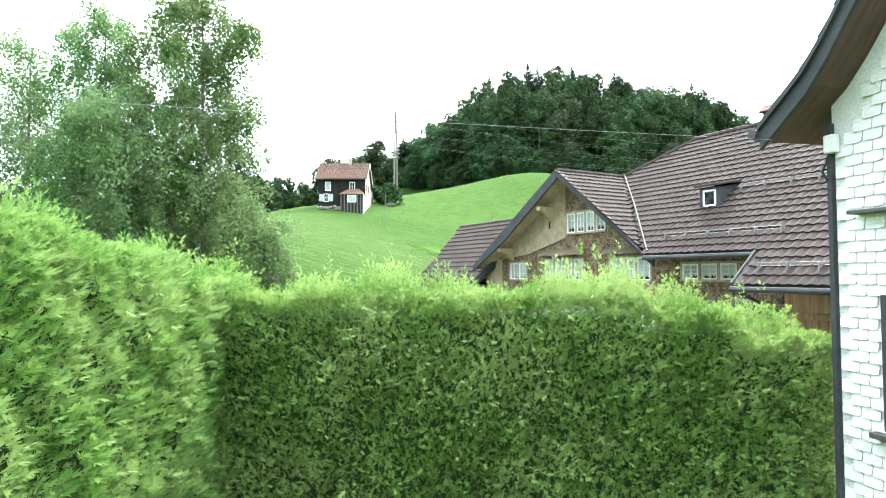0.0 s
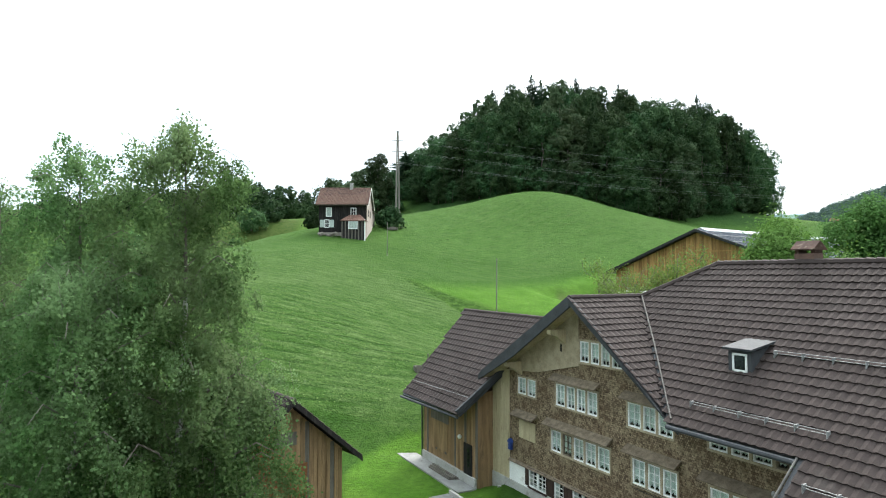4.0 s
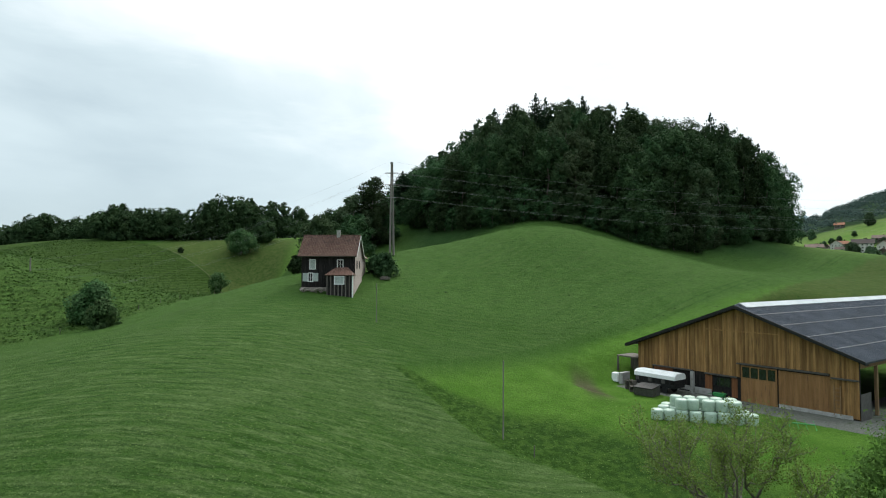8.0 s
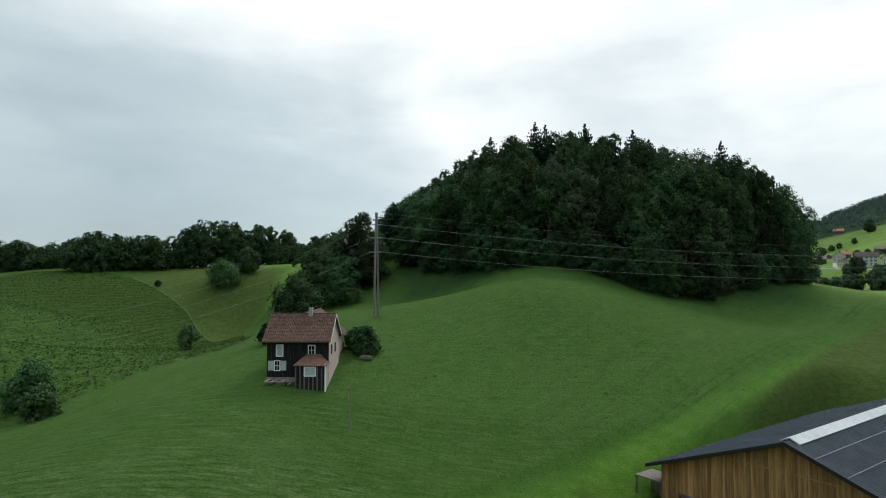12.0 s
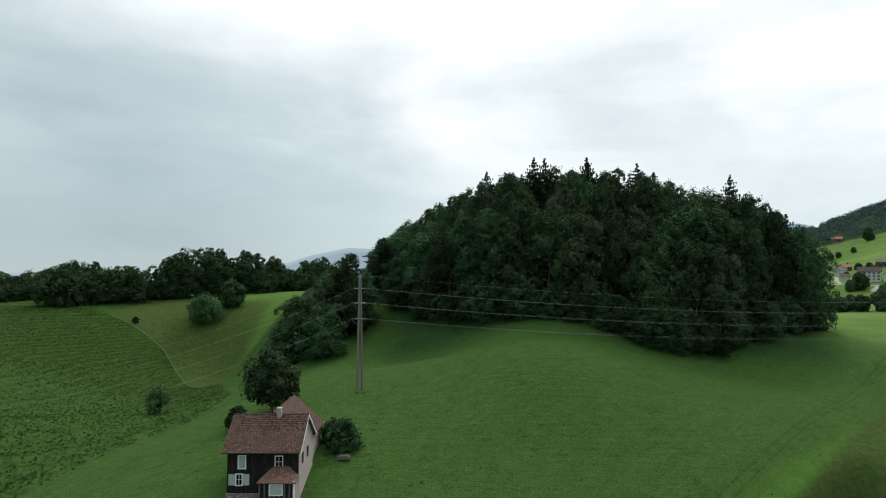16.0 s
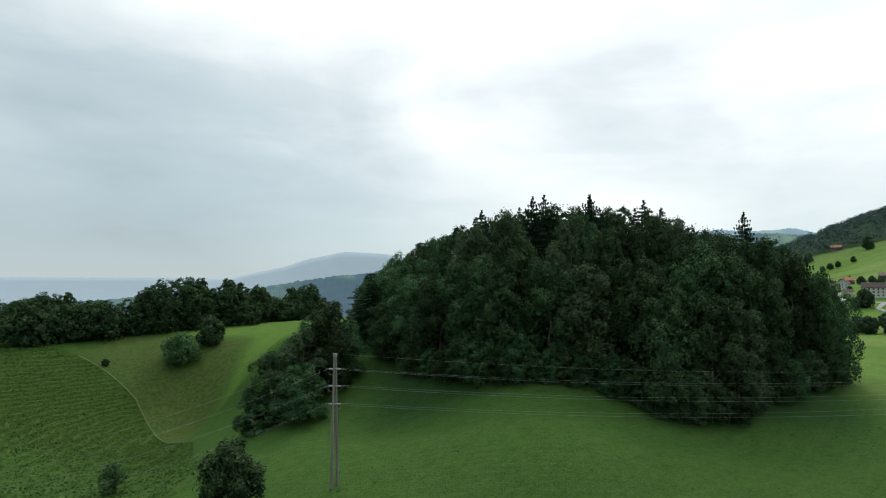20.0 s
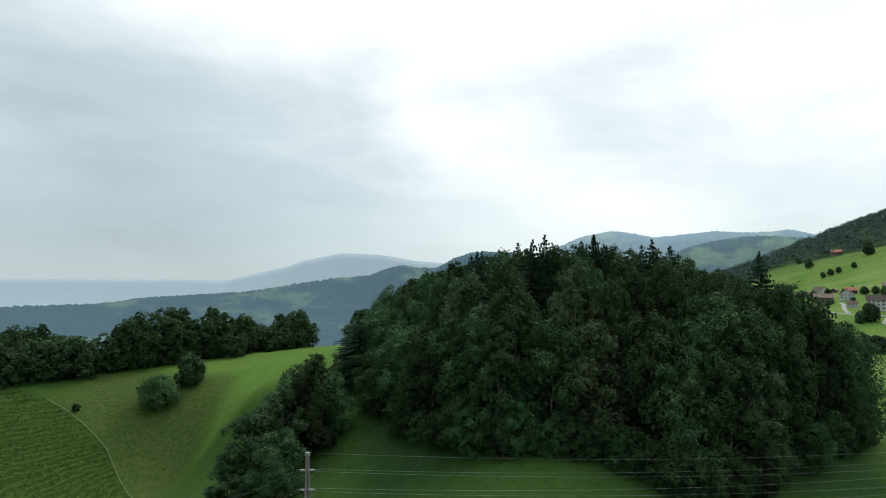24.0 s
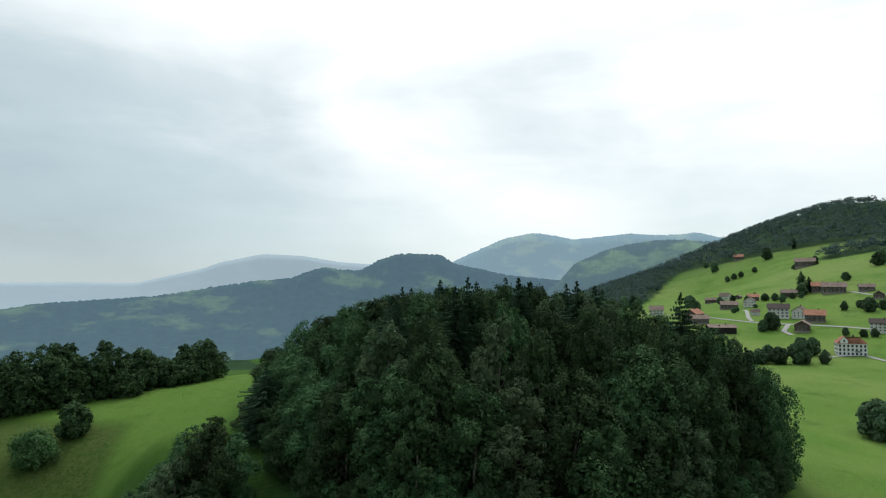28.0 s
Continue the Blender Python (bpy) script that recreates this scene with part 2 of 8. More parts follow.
class Geo:
    """Collects the faces of one part."""

    def __init__(self, m=None):
        self.v, self.f, self.m = [], [], m or Matrix()

    def add(self, pts, faces):
        o = len(self.v)
        self.v += [tuple(self.m @ Vector(p)) for p in pts]
        self.f += [tuple(o + i for i in q) for q in faces]
        return self

    def box(self, x0, y0, z0, x1, y1, z1, c=0.0):
        """A box from corner to corner, its upright and lying edges chamfered by c."""
        x0, x1, y0, y1, z0, z1 = min(x0, x1), max(x0, x1), min(y0, y1), max(y0, y1), min(z0, z1), max(z0, z1)
        if c <= 0:
            return self.add([(x0, y0, z0), (x1, y0, z0), (x1, y1, z0), (x0, y1, z0), (x0, y0, z1), (x1, y0, z1), (x1, y1, z1), (x0, y1, z1)],
                            [(3, 2, 1, 0), (4, 5, 6, 7), (0, 1, 5, 4), (1, 2, 6, 5), (2, 3, 7, 6), (3, 0, 4, 7)])
        bm = bmesh.new()
        bmesh.ops.create_cube(bm, size=1)
        for q in bm.verts:
            q.co = Vector(((x0 + x1) / 2 + q.co.x * (x1 - x0), (y0 + y1) / 2 + q.co.y * (y1 - y0), (z0 + z1) / 2 + q.co.z * (z1 - z0)))
        bmesh.ops.bevel(bm, geom=bm.edges[:], offset=c, segments=2, affect='EDGES', profile=0.5)
        bm.verts.index_update()
        self.add([q.co for q in bm.verts], [[q.index for q in fa.verts] for fa in bm.faces])
        bm.free()
        return self

    def prism(self, poly, a, b, axis="x"):
        """A flat outline pulled along an axis from a to b. The outline holds the other two coordinates."""
        put = {"x": lambda p, t: (t, p[0], p[1]), "y": lambda p, t: (p[0], t, p[1]), "z": lambda p, t: (p[0], p[1], t)}[axis]
        k = len(poly)
        self.add([put(p, a) for p in poly] + [put(p, b) for p in poly],
                 [tuple(range(k - 1, -1, -1)), tuple(range(k, 2 * k))] + [(i, (i + 1) % k, k + (i + 1) % k, k + i) for i in range(k)])
        return self

    def slab(self, pts, t):
        """A flat plate whose upper face has the given corners, t thick downwards."""
        k = len(pts)
        nrm = (Vector(pts[1]) - Vector(pts[0])).cross(Vector(pts[2]) - Vector(pts[0])).normalized()
        low = [tuple(Vector(p) - nrm * t) for p in pts]
        return self.add(list(pts) + low, [tuple(range(k)), tuple(range(2 * k - 1, k - 1, -1))] + [(i, k + i, k + (i + 1) % k, (i + 1) % k) for i in range(k)])

    def tube(self, path, r0, r1=None, n=8):
        r1 = r0 if r1 is None else r1
        path = [Vector(p) for p in path]
        o, k = [], len(path)
        for i, p in enumerate(path):
            d = (path[min(i + 1, k - 1)] - path[max(i - 1, 0)]).normalized()
            a = d.orthogonal().normalized()
            bb = d.cross(a)
            r = r0 + (r1 - r0) * i / (k - 1)
            o += [p + (a * math.cos(j * 2 * math.pi / n) + bb * math.sin(j * 2 * math.pi / n)) * r for j in range(n)]
        fs = [(i * n + j, i * n + (j + 1) % n, (i + 1) * n + (j + 1) % n, (i + 1) * n + j) for i in range(k - 1) for j in range(n)]
        return self.add(o, fs + [tuple(range(n - 1, -1, -1)), tuple(range((k - 1) * n, k * n))])

    def lathe(self, prof, c=(0, 0, 0), n=16):
        """A turned shape: (radius, height) pairs round the upright through c."""
        o = [(c[0] + r * math.cos(j * 2 * math.pi / n), c[1] + r * math.sin(j * 2 * math.pi / n), c[2] + h) for r, h in prof for j in range(n)]
        k = len(prof)
        return self.add(o, [(i * n + j, i * n + (j + 1) % n, (i + 1) * n + (j + 1) % n, (i + 1) * n + j) for i in range(k - 1) for j in range(n)]
                        + [tuple(range(n - 1, -1, -1)), tuple(range((k - 1) * n, k * n))])

    def mesh(self, name, mat, smooth=False):
        me = bpy.data.meshes.new(name)
        me.from_pydata(self.v, [], self.f)
        if mat:
            me.materials.append(mat)
        if smooth:
            me.shade_smooth()
        return me


def thing(name, label, category, m=None, group="", kind=""):
    ob = new(name)
    ob.empty_display_size = 0.3
    ob.matrix_world = m or Matrix()
    return tagged(ob, label, category, group, kind)


def part(name, g, mat, parent, label="", smooth=False):
    me = g.mesh(name, mat, smooth) if isinstance(g, Geo) else g
    ob = new(name, me)
    ob.parent = parent
    return tagged(ob, label)


def solid(name, g, mat, label, category, m=None, group="", kind="", smooth=False):
    """A thing that is one mesh."""
    ob = new(name, g.mesh(name, mat, smooth) if isinstance(g, Geo) else g)
    ob.matrix_world = m or Matrix()
    return tagged(ob, label, category, group, kind)


# ---- the lie of the land ----
# rises and hollows: east, north, height, spread
HILLS = [(10, 276, 36.0, 115), (40, 4, -4.2, 80), (-66, 203, -15.0, 26), (-180, 263, 17.5, 55), (50, 211, 12.6, 38), (-138, 148, 12.5, 38), (6, 146, 3.6, 26), (71, 106, -2.9, 38), (-31, 79, 3.9, 18), (-61, 118, -4.4, 18), (77, 178, -7.4, 18), (153, 172, 5.2, 55), (-81, 237, -6.0, 18), (20, -26, 2.7, 26), (-51, 158, -3.8, 18), (-101, 132, 3.8, 12), (18, 99, -2.4, 18), (-8, 26, -3.7, 12), (-31, 118, 3.6, 18), (25, 145, 4.3, 12)]
HILLS += [(-8, 178, -5.0, 12), (5, 174, -3.0, 9), (45, 168, -2.5, 12), (62, 166, -2.0, 13), (-9, 201, -4.0, 12), (-138, 315, 4.7, 38), (-22, 52, 2.9, 12), (71, 274, 4.5, 38), (-81, 257, 2.8, 12), (-94, 165, -5.5, 12), (-96, 44, -3.5, 38), (77, 198, 3.9, 12), (-2, 207, 2.8, 18), (51, 158, 1.7, 12), (11, 59, -3.0, 12), (-41, 231, 10.5, 12), (-68, 231, -7.2, 12), (-114, 211, -3.2, 12), (104, 211, -2.6, 12), (25, 26, -2.0, 12), (-80, 318, 1.8, 26), (107, 158, -2.2, 18), (44, 92, -1.9, 12), (135, 89, -1.1, 26), (-74, 138, 1.4, 12)]
FAR = [(1088, 1416, 149, 560), (-256, 1416, -33, 560), (320, 1560, -23, 400), (1424, 2088, 144, 560), (-172, 930, -47, 170), (-886, 522, -36, 170), (1760, 1080, 178, 560), (440, 624, 3, 170), (-610, -6, -16, 110), (-280, 390, 11, 110), (-1006, 1908, 9, 110), (896, 648, 58, 260), (248, 366, 8, 70), (-376, 726, -23, 170), (-46, 408, 10, 70), (740, 24, -7, 260), (-682, 1338, -18, 170), (122, 534, -8, 70), (626, 1080, -22, 70), (1760, 1752, 156, 560)]
FAR += [(1045, 1880, -46, 115), (1440, 1523, -16, 45), (1395, 1580, 6, 35), (1225, 1732, -12, 60), (290, 660, 14, 70), (-4, -516, -5, 70), (-1402, 918, 4, 110)]


def ease(x, a, b):
    u = np.clip((x - a) / (b - a), 0, 1)
    return u * u * (3 - 2 * u)


BARN_U, BARN_N = np.array((0.584, -0.812)), np.array((-0.812, -0.584))
BARN_A = np.array((34.5, 83.0))


def land(x, y):
    """Height of the ground."""
    x, y = np.asarray(x, float), np.asarray(y, float)
    z = -150 * ease(np.hypot(x, y - 150), 500, 1900)
    for cx, cy, h, s in HILLS + FAR:
        z = z + h * np.exp(-((x - cx) ** 2 + (y - cy) ** 2) / (2 * s * s))
    # the farmyard is level
    k = 1 - ease(np.hypot((x - 0.0) / 17.0, (y - 21.5) / 15.5), 0.8, 1.25)
    z = z * (1 - k) - 2.78 * k
    # it rises a little towards the farmhouse front
    s, w = -0.479 * x + 0.878 * y, -0.878 * x - 0.479 * y + 16.4
    wide = ease(20 - s, 0, 4)
    z = z + (0.48 + 0.22 * ease(18 - s, 0, 4)) * (1 - ease(w, 0.4 + 0.8 * wide, 3.0 + 4 * wide)) * ease(w, -12, -9) * ease(25.4 - s, 0, 1.2) * ease(s, 2, 5)
    # level ground round the barn
    a = (x - BARN_A[0]) * BARN_U[0] + (y - BARN_A[1]) * BARN_U[1]
    b = (x - BARN_A[0]) * BARN_N[0] + (y - BARN_A[1]) * BARN_N[1]
    k = (1 - ease(np.abs(a), 14.5, 20.0)) * (1 - ease(b, 9.0, 16.0)) * (1 - ease(-b, 45.0, 60.0))
    z = z * (1 - k) + 2.35 * k
    # the garden terrace behind the hedge
    k = (1 - ease(y, 8.0, 9.6)) * (1 - ease(np.abs(x), 30, 45)) * (1 - ease(-y, 25, 45))
    return z * (1 - k) - 0.85 * k


def on_land(x, y, dz=0.0):
    return Vector((x, y, float(land(x, y)) + dz))

# ---- ground ----


def field_edge(x, y):
    """Signed distance from the lower edge of the mown field: positive on the lush meadow towards the barn."""
    return (y - np.interp(x, [-40, -20, -13, -6, -1.6, 2.4, 5.6, 10.8, 13.8, 20, 30, 60], [111, 93, 88, 82.4, 75.6, 69.6, 66.8, 64.8, 62.0, 57, 49.6, 24])) * 0.72


def ground_material():
    k = Nodes("meadow")
    v = k.coord("World")
    # swaths left by the mower follow the slope
    sep = k.n("ShaderNodeSeparateXYZ")
    k.link(v, sep.inputs[0])
    sway = k.math('MULTIPLY', k.math('SINE', k.math('MULTIPLY', sep.outputs[0], 0.05)), 1.5)
    along = k.math('ADD', k.math('ADD', k.math('MULTIPLY', sep.outputs[1], 0.78), k.math('MULTIPLY', sep.outputs[0], -0.1)), k.math('ADD', k.math('MULTIPLY', sep.outputs[2], 0.6), sway))
    along = k.math('ADD', along, k.math('MULTIPLY', k.noise(v, 0.11, 3.0, 0.5, 0.3, 0.7), 1.3))
    wave = k.math('SINE', k.math('MULTIPLY', along, 4.6))
    groove = k.n("ShaderNodeMapRange", From_Min=-0.95, From_Max=-0.65, To_Min=1.0, To_Max=0.0)
    k.link(wave, groove.inputs["Value"])
    fray = k.noise(v, 0.9, 5.0, 0.65, 0.3, 0.7)
    swath = k.math('MULTIPLY', k.math('MULTIPLY_ADD', wave, 0.5), fray)
    k.t.nodes[-2].inputs[2].default_value = 0.5
    fine, mid, big = k.noise(v, 4.5, 6.0, 0.7), k.noise(v, 0.35, 5.0, 0.6), k.noise(v, 0.03, 3.0, 0.5)
    grass = k.mix(mid, (0.031, 0.076, 0.012), (0.050, 0.104, 0.019))
    grass = k.mix(k.math('MULTIPLY', big, 0.5), grass, (0.056, 0.118, 0.023))
    mown = k.mix(k.math('MULTIPLY', swath, 0.42), grass, (0.105, 0.168, 0.046))
    mown = k.mix(k.math('MULTIPLY', k.noise(v, 0.6, 7.0, 0.75, 0.56, 0.72), 0.5), mown, (0.135, 0.195, 0.070))
    mown = k.mix(k.math('MULTIPLY', k.math('MULTIPLY', groove.outputs[0], k.noise(v, 0.14, 7.0, 0.75, 0.42, 0.62)), 0.85), mown, (0.014, 0.036, 0.009))
    mown = k.mix(k.math('MULTIPLY', k.noise(v, 1.6, 6.0, 0.75, 0.45, 0.7), 0.5), mown, (0.026, 0.068, 0.015))
    rows = k.coord("World", (0.22, 1.6, 1.1), (0, 0, radians(-7)))
    mown = k.mix(k.math('MULTIPLY', k.noise(rows, 1.0, 7.0, 0.76, 0.49, 0.64), 0.65), mown, (0.17, 0.23, 0.088))
    mown = k.mix(k.math('MULTIPLY', k.noise(rows, 1.9, 7.0, 0.78, 0.54, 0.64), 0.6), mown, (0.022, 0.050, 0.012))
    mown = k.mix(k.math('MULTIPLY', k.noise(v, 3.4, 4.0, 0.75, 0.58, 0.63), 0.45), mown, (0.15, 0.215, 0.075))
    mown = k.mix(k.math('MULTIPLY', k.noise(v, 0.09, 4.0, 0.6, 0.45, 0.7), 0.4), mown, (0.115, 0.165, 0.06))
    # the mower's last cut leaves a crisp, slightly ragged edge
    cut = k.n("ShaderNodeMapRange", From_Min=-0.12, From_Max=0.12)
    k.link(k.math('ADD', k.attr("edge"), k.math('MULTIPLY', k.noise(v, 0.8, 4.0, 0.65, 0.25, 0.75), 0.7)), cut.inputs["Value"])
    uncut, shorn = cut.outputs[0], k.math('SUBTRACT', 1.0, cut.outputs[0])
    col = k.mix(k.math('MULTIPLY', k.attr("mown"), shorn), grass, mown)
    streak = k.noise(k.coord("World", (1.6, 0.12, 0.12), (0, 0, radians(12))), 1.0, 5.0, 0.7, 0.5, 0.75)
    col = k.mix(k.math('MULTIPLY', streak, 0.3), col, (0.088, 0.146, 0.044))
    lush = k.mix(mid, (0.068, 0.158, 0.017), (0.105, 0.205, 0.030))
    col = k.mix(k.math('MULTIPLY', k.attr("lush"), uncut), col, lush)
    # sunlight on the far meadows is put into this brighter grass colour
    sunlit_tone = k.mix(k.noise(v, 0.02, 5.0, 0.6), (0.105, 0.200, 0.034), (0.170, 0.250, 0.060))
    sunlit_tone = k.mix(k.math('MULTIPLY', k.noise(v, 0.006, 4.0, 0.55, 0.45, 0.6), 0.6), sunlit_tone, (0.22, 0.275, 0.085))
    sunlit_tone = k.mix(k.math('MULTIPLY', k.noise(v, 0.05, 5.0, 0.7, 0.56, 0.68), 0.5), sunlit_tone, (0.050, 0.100, 0.022))
    col = k.mix(k.attr("meadow"), col, sunlit_tone)
    dry = k.mix(k.noise(v, 0.8, 6.0, 0.75, 0.38, 0.62), (0.044, 0.082, 0.017), (0.115, 0.125, 0.042))
    col = k.mix(k.attr("dry"), col, dry)
    # paths trodden by cattle run level across the slope
    tread = k.math('SINE', k.math('ADD', k.math('MULTIPLY', sep.outputs[2], 7.5), k.math('MULTIPLY', k.noise(v, 0.16, 5.0, 0.6, 0.2, 0.8), 7.0)))
    ledge = k.n("ShaderNodeMapRange", From_Min=0.1, From_Max=0.95)
    k.link(tread, ledge.inputs["Value"])
    tuft = k.mix(k.noise(v, 1.2, 4.0, 0.6, 0.45, 0.55), (0.026, 0.047, 0.010), (0.048, 0.085, 0.016))
    tuft = k.mix(k.math('MULTIPLY', ledge.outputs[0], 0.75), tuft, (0.072, 0.112, 0.028))
    col = k.mix(k.attr("pasture"), col, tuft)
    rowv = k.n("ShaderNodeCombineXYZ")
    across = k.math('ADD', sep.outputs[0], k.math('MULTIPLY', sep.outputs[1], -1.12))
    k.link(k.math('MULTIPLY', across, 0.62), rowv.inputs[0])
    k.link(k.math('MULTIPLY', k.math('ADD', sep.outputs[0], sep.outputs[1]), 0.045), rowv.inputs[1])
    upper = k.math('MULTIPLY', k.attr("hill"), 0.5)
    col = k.mix(k.math('MULTIPLY', k.noise(rowv.outputs[0], 1.0, 6.0, 0.7, 0.48, 0.68), upper), col, (0.105, 0.150, 0.052))
    col = k.mix(k.math('MULTIPLY', k.noise(rowv.outputs[0], 1.9, 6.0, 0.7, 0.52, 0.68), upper), col, (0.022, 0.044, 0.012))
    col = k.mix(k.math('MULTIPLY', k.math('MULTIPLY', k.attr("hill"), k.noise(v, 0.5, 5.0, 0.7, 0.3, 0.7)), 0.75), col, (0.082, 0.160, 0.036))
    clod = k.noise(v, 0.9, 3.0, 0.6, 0.66, 0.72)
    col = k.mix(k.math('MULTIPLY', k.math('MULTIPLY', clod, k.attr("hill")), 0.75), col, (0.016, 0.032, 0.009))
    # two wheel tracks along the edge of the upper field
    q = k.math('ADD', k.math('ADD', sep.outputs[0], k.math('MULTIPLY', sep.outputs[1], -1.12)), 90.8)
    rut = k.n("ShaderNodeMapRange", From_Min=0.1, From_Max=0.5, To_Min=0.5, To_Max=0.0)
    k.link(k.math('ABSOLUTE', k.math('ADD', k.math('ABSOLUTE', q), -1.0)), rut.inputs["Value"])
    col = k.mix(k.math('MULTIPLY', k.math('MULTIPLY', rut.outputs[0], k.attr("hill")), fray), col, (0.020, 0.040, 0.010))
    # shadow lying on the slope past the cut edge, put into darker mottled grass
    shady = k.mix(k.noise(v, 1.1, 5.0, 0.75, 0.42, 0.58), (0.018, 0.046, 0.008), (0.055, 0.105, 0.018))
    col = k.mix(k.math('MULTIPLY', k.attr("bank_shade"), uncut), col, shady)
    gravel = k.mix(k.noise(v, 9.0, 5.0, 0.7), (0.15, 0.145, 0.135), (0.26, 0.25, 0.235))
    gravel = k.mix(k.noise(v, 0.7, 4.0, 0.6, 0.6, 0.75), gravel, (0.062, 0.097, 0.030))
    edge = k.math('ADD', k.attr("gravel"), k.math('MULTIPLY', k.noise(v, 1.1, 4.0, 0.6, 0.0, 1.0), 0.7))
    gm = k.n("ShaderNodeMapRange", From_Min=0.8, From_Max=0.95)
    k.link(edge, gm.inputs["Value"])
    col = k.mix(gm.outputs[0], col, gravel)
    earth = k.mix(mid, (0.07, 0.055, 0.035), (0.12, 0.1, 0.065))
    col = k.mix(k.attr("earth"), col, earth)
    woods = k.mix(k.noise(v, 0.02, 5.0, 0.6), (0.012, 0.031, 0.017), (0.026, 0.053, 0.027))
    col = k.mix(k.attr("woods"), col, woods)
    speck = k.noise(v, 2.6, 5.0, 0.8, 0.50, 0.62)
    rank = k.math('MULTIPLY_ADD', k.attr("lush"), -0.7)
    k.t.nodes[-1].inputs[2].default_value = 1.0
    col = k.mix(k.math('MULTIPLY', k.math('MULTIPLY', speck, 0.62), rank), col, (0.016, 0.041, 0.009))
    col = k.mix(k.math('MULTIPLY', k.noise(v, 1.3, 5.0, 0.8, 0.56, 0.72), 0.35), col, (0.097, 0.164, 0.052))
    col = k.mix(k.math('MULTIPLY', fine, 0.45), col, (0.019, 0.047, 0.009))
    dim = k.n("ShaderNodeHueSaturation", Value=0.87)
    k.link(col, dim.inputs["Color"])
    col = dim.outputs[0]
    h = k.math('ADD', fine, k.math('MULTIPLY', k.math('MULTIPLY', swath, k.math('MULTIPLY', k.attr("mown"), shorn)), 1.6))
    return k.done(col, 0.9, h, 0.7, 0.12, spec=0.02)


def build_ground():
    nr, na = 340, 600
    rad = np.concatenate([np.linspace(0, 60, 60, endpoint=False), np.geomspace(60, 4700, nr - 60)])
    ang = np.linspace(0, 2 * math.pi, na, endpoint=False)
    r, a = np.meshgrid(rad, ang, indexing="ij")
    # directions are packed more closely towards the north, where the camera looks
    a = a + 0.55 * np.cos(a)
    x, y = 6 + r * np.cos(a), 52 + r * np.sin(a)
    z = land(x, y)
    z = z + (ease(r, 45, 80) * (1 - ease(r, 300, 600))) * 0.12 * np.sin(x * 0.9 + 2 * np.sin(y * 0.23)) * np.sin(y * 0.7 + x * 0.2) * 0.6
    v = np.stack([x, y, z], -1).reshape(-1, 3)
    i, j = np.meshgrid(np.arange(nr - 1), np.arange(na), indexing="ij")
    q = np.stack([i * na + j, (i + 1) * na + j, (i + 1) * na + (j + 1) % na, i * na + (j + 1) % na], -1).reshape(-1, 4)
    me = quick("ground", v, q, ground_material())
    me.shade_smooth()
    x, y, r = v[:, 0], v[:, 1], r.ravel()
    e = field_edge(x, y)
    near = 1 - ease(r, 150, 260)
    rim = np.minimum(-60 + 0.5 * (y - 120), -38 - 0.43 * (y - 160))
    line = y - np.interp(x, [-160, -130, -114, -88, -61, -45], [268, 256, 249.5, 236, 209.5, 192])
    yard = np.hypot((x + 0.0) / 15.5, (y - 19.5) / 9.0)
    top = (y - 80) - (x + 4.7) * 0.85
    lush = ease(e, -4, -2) * (1 - ease(top, -7, 3) * (1 - ease(x, 16, 26))) * (1 - ease(x, 60, 90)) * ease(y, 20, 40) * (1 - ease((y - 98.8) - (x - 17.1) * 0.72, -1.5, 1.5))
    lawn = (1 - ease(np.hypot((x + 1.2) / 4.2, (y - 31.0) / 7.0), 0.85, 1.0)) + (1 - ease(y, 9.2, 9.9)) * (1 - ease(np.abs(x), 25, 40))
    glade = ease(line, 0, 3) * np.maximum(ease(y - 0.25 * (-64 - x), 262, 276), ease(x, -66, -58)) * ease(y, 222, 235) * (1 - ease(x, -40, -20)) * (1 - ease(y, 380, 450))
    south = ease(x - 0.1 * (y - 200), 95, 125) * ease(y, 170, 200) * (1 - ease(r, 1200, 1700))
    lush = np.clip(np.maximum(np.maximum(lush * 0.9, lawn), glade * 0.6), 0, 1)
    mown = near * ease(y, 36, 40) * (1 - ease(e, 2, 4)) * (1 - 0.8 * ease(y, 80, 92)) + near * ease(top, -1, 2) * 0.45
    west = ease(rim - x, -0.5, 1.5) * ease(y, 90, 100) * (1 - ease(line, -0.6, 0.6) * ease(y, 200, 215))
    brown = 0.85 * ease(line, 0.0, 1.5) * ease(-x, 58, 66) * (1 - ease(y - 0.25 * (-64 - x), 262, 276)) * (1 - ease(-x, 105, 125))
    rough = 0.9 * ease(x - 49.3 - 1.12 * (y - 122.4), 5.6, 6.8) * ease(y - 0.35 * (x - 44), 111.0, 114.0) * (1 - ease(y, 190, 220)) * (1 - ease(x, 110, 150))
    dry = np.clip(brown + rough, 0, 1)
    gravel = np.clip(1 - ease(yard, 0.82, 1.0), 0, 1) * (1 - ease(lawn, 0.2, 0.6))
    a2 = (x - BARN_A[0]) * BARN_U[0] + (y - BARN_A[1]) * BARN_U[1]
    b2 = (x - BARN_A[0]) * BARN_N[0] + (y - BARN_A[1]) * BARN_N[1]
    apron = (1 - ease(np.abs(a2 + 1), 12.0, 14.5)) * (1 - ease(b2, 4.0, 5.5)) * ease(b2, -3, 0) + ease(a2, 8, 10) * (1 - ease(b2, 4.5, 6)) * (1 - ease(-b2, 30, 40)) * (1 - ease(a2, 24, 27))
    gravel = np.clip(gravel + apron, 0, 1)
    earth = np.exp(-((x - 18.3 - 0.02 * (y - 86)) / 1.6) ** 4 - ((y - 87) / 6.0) ** 4)
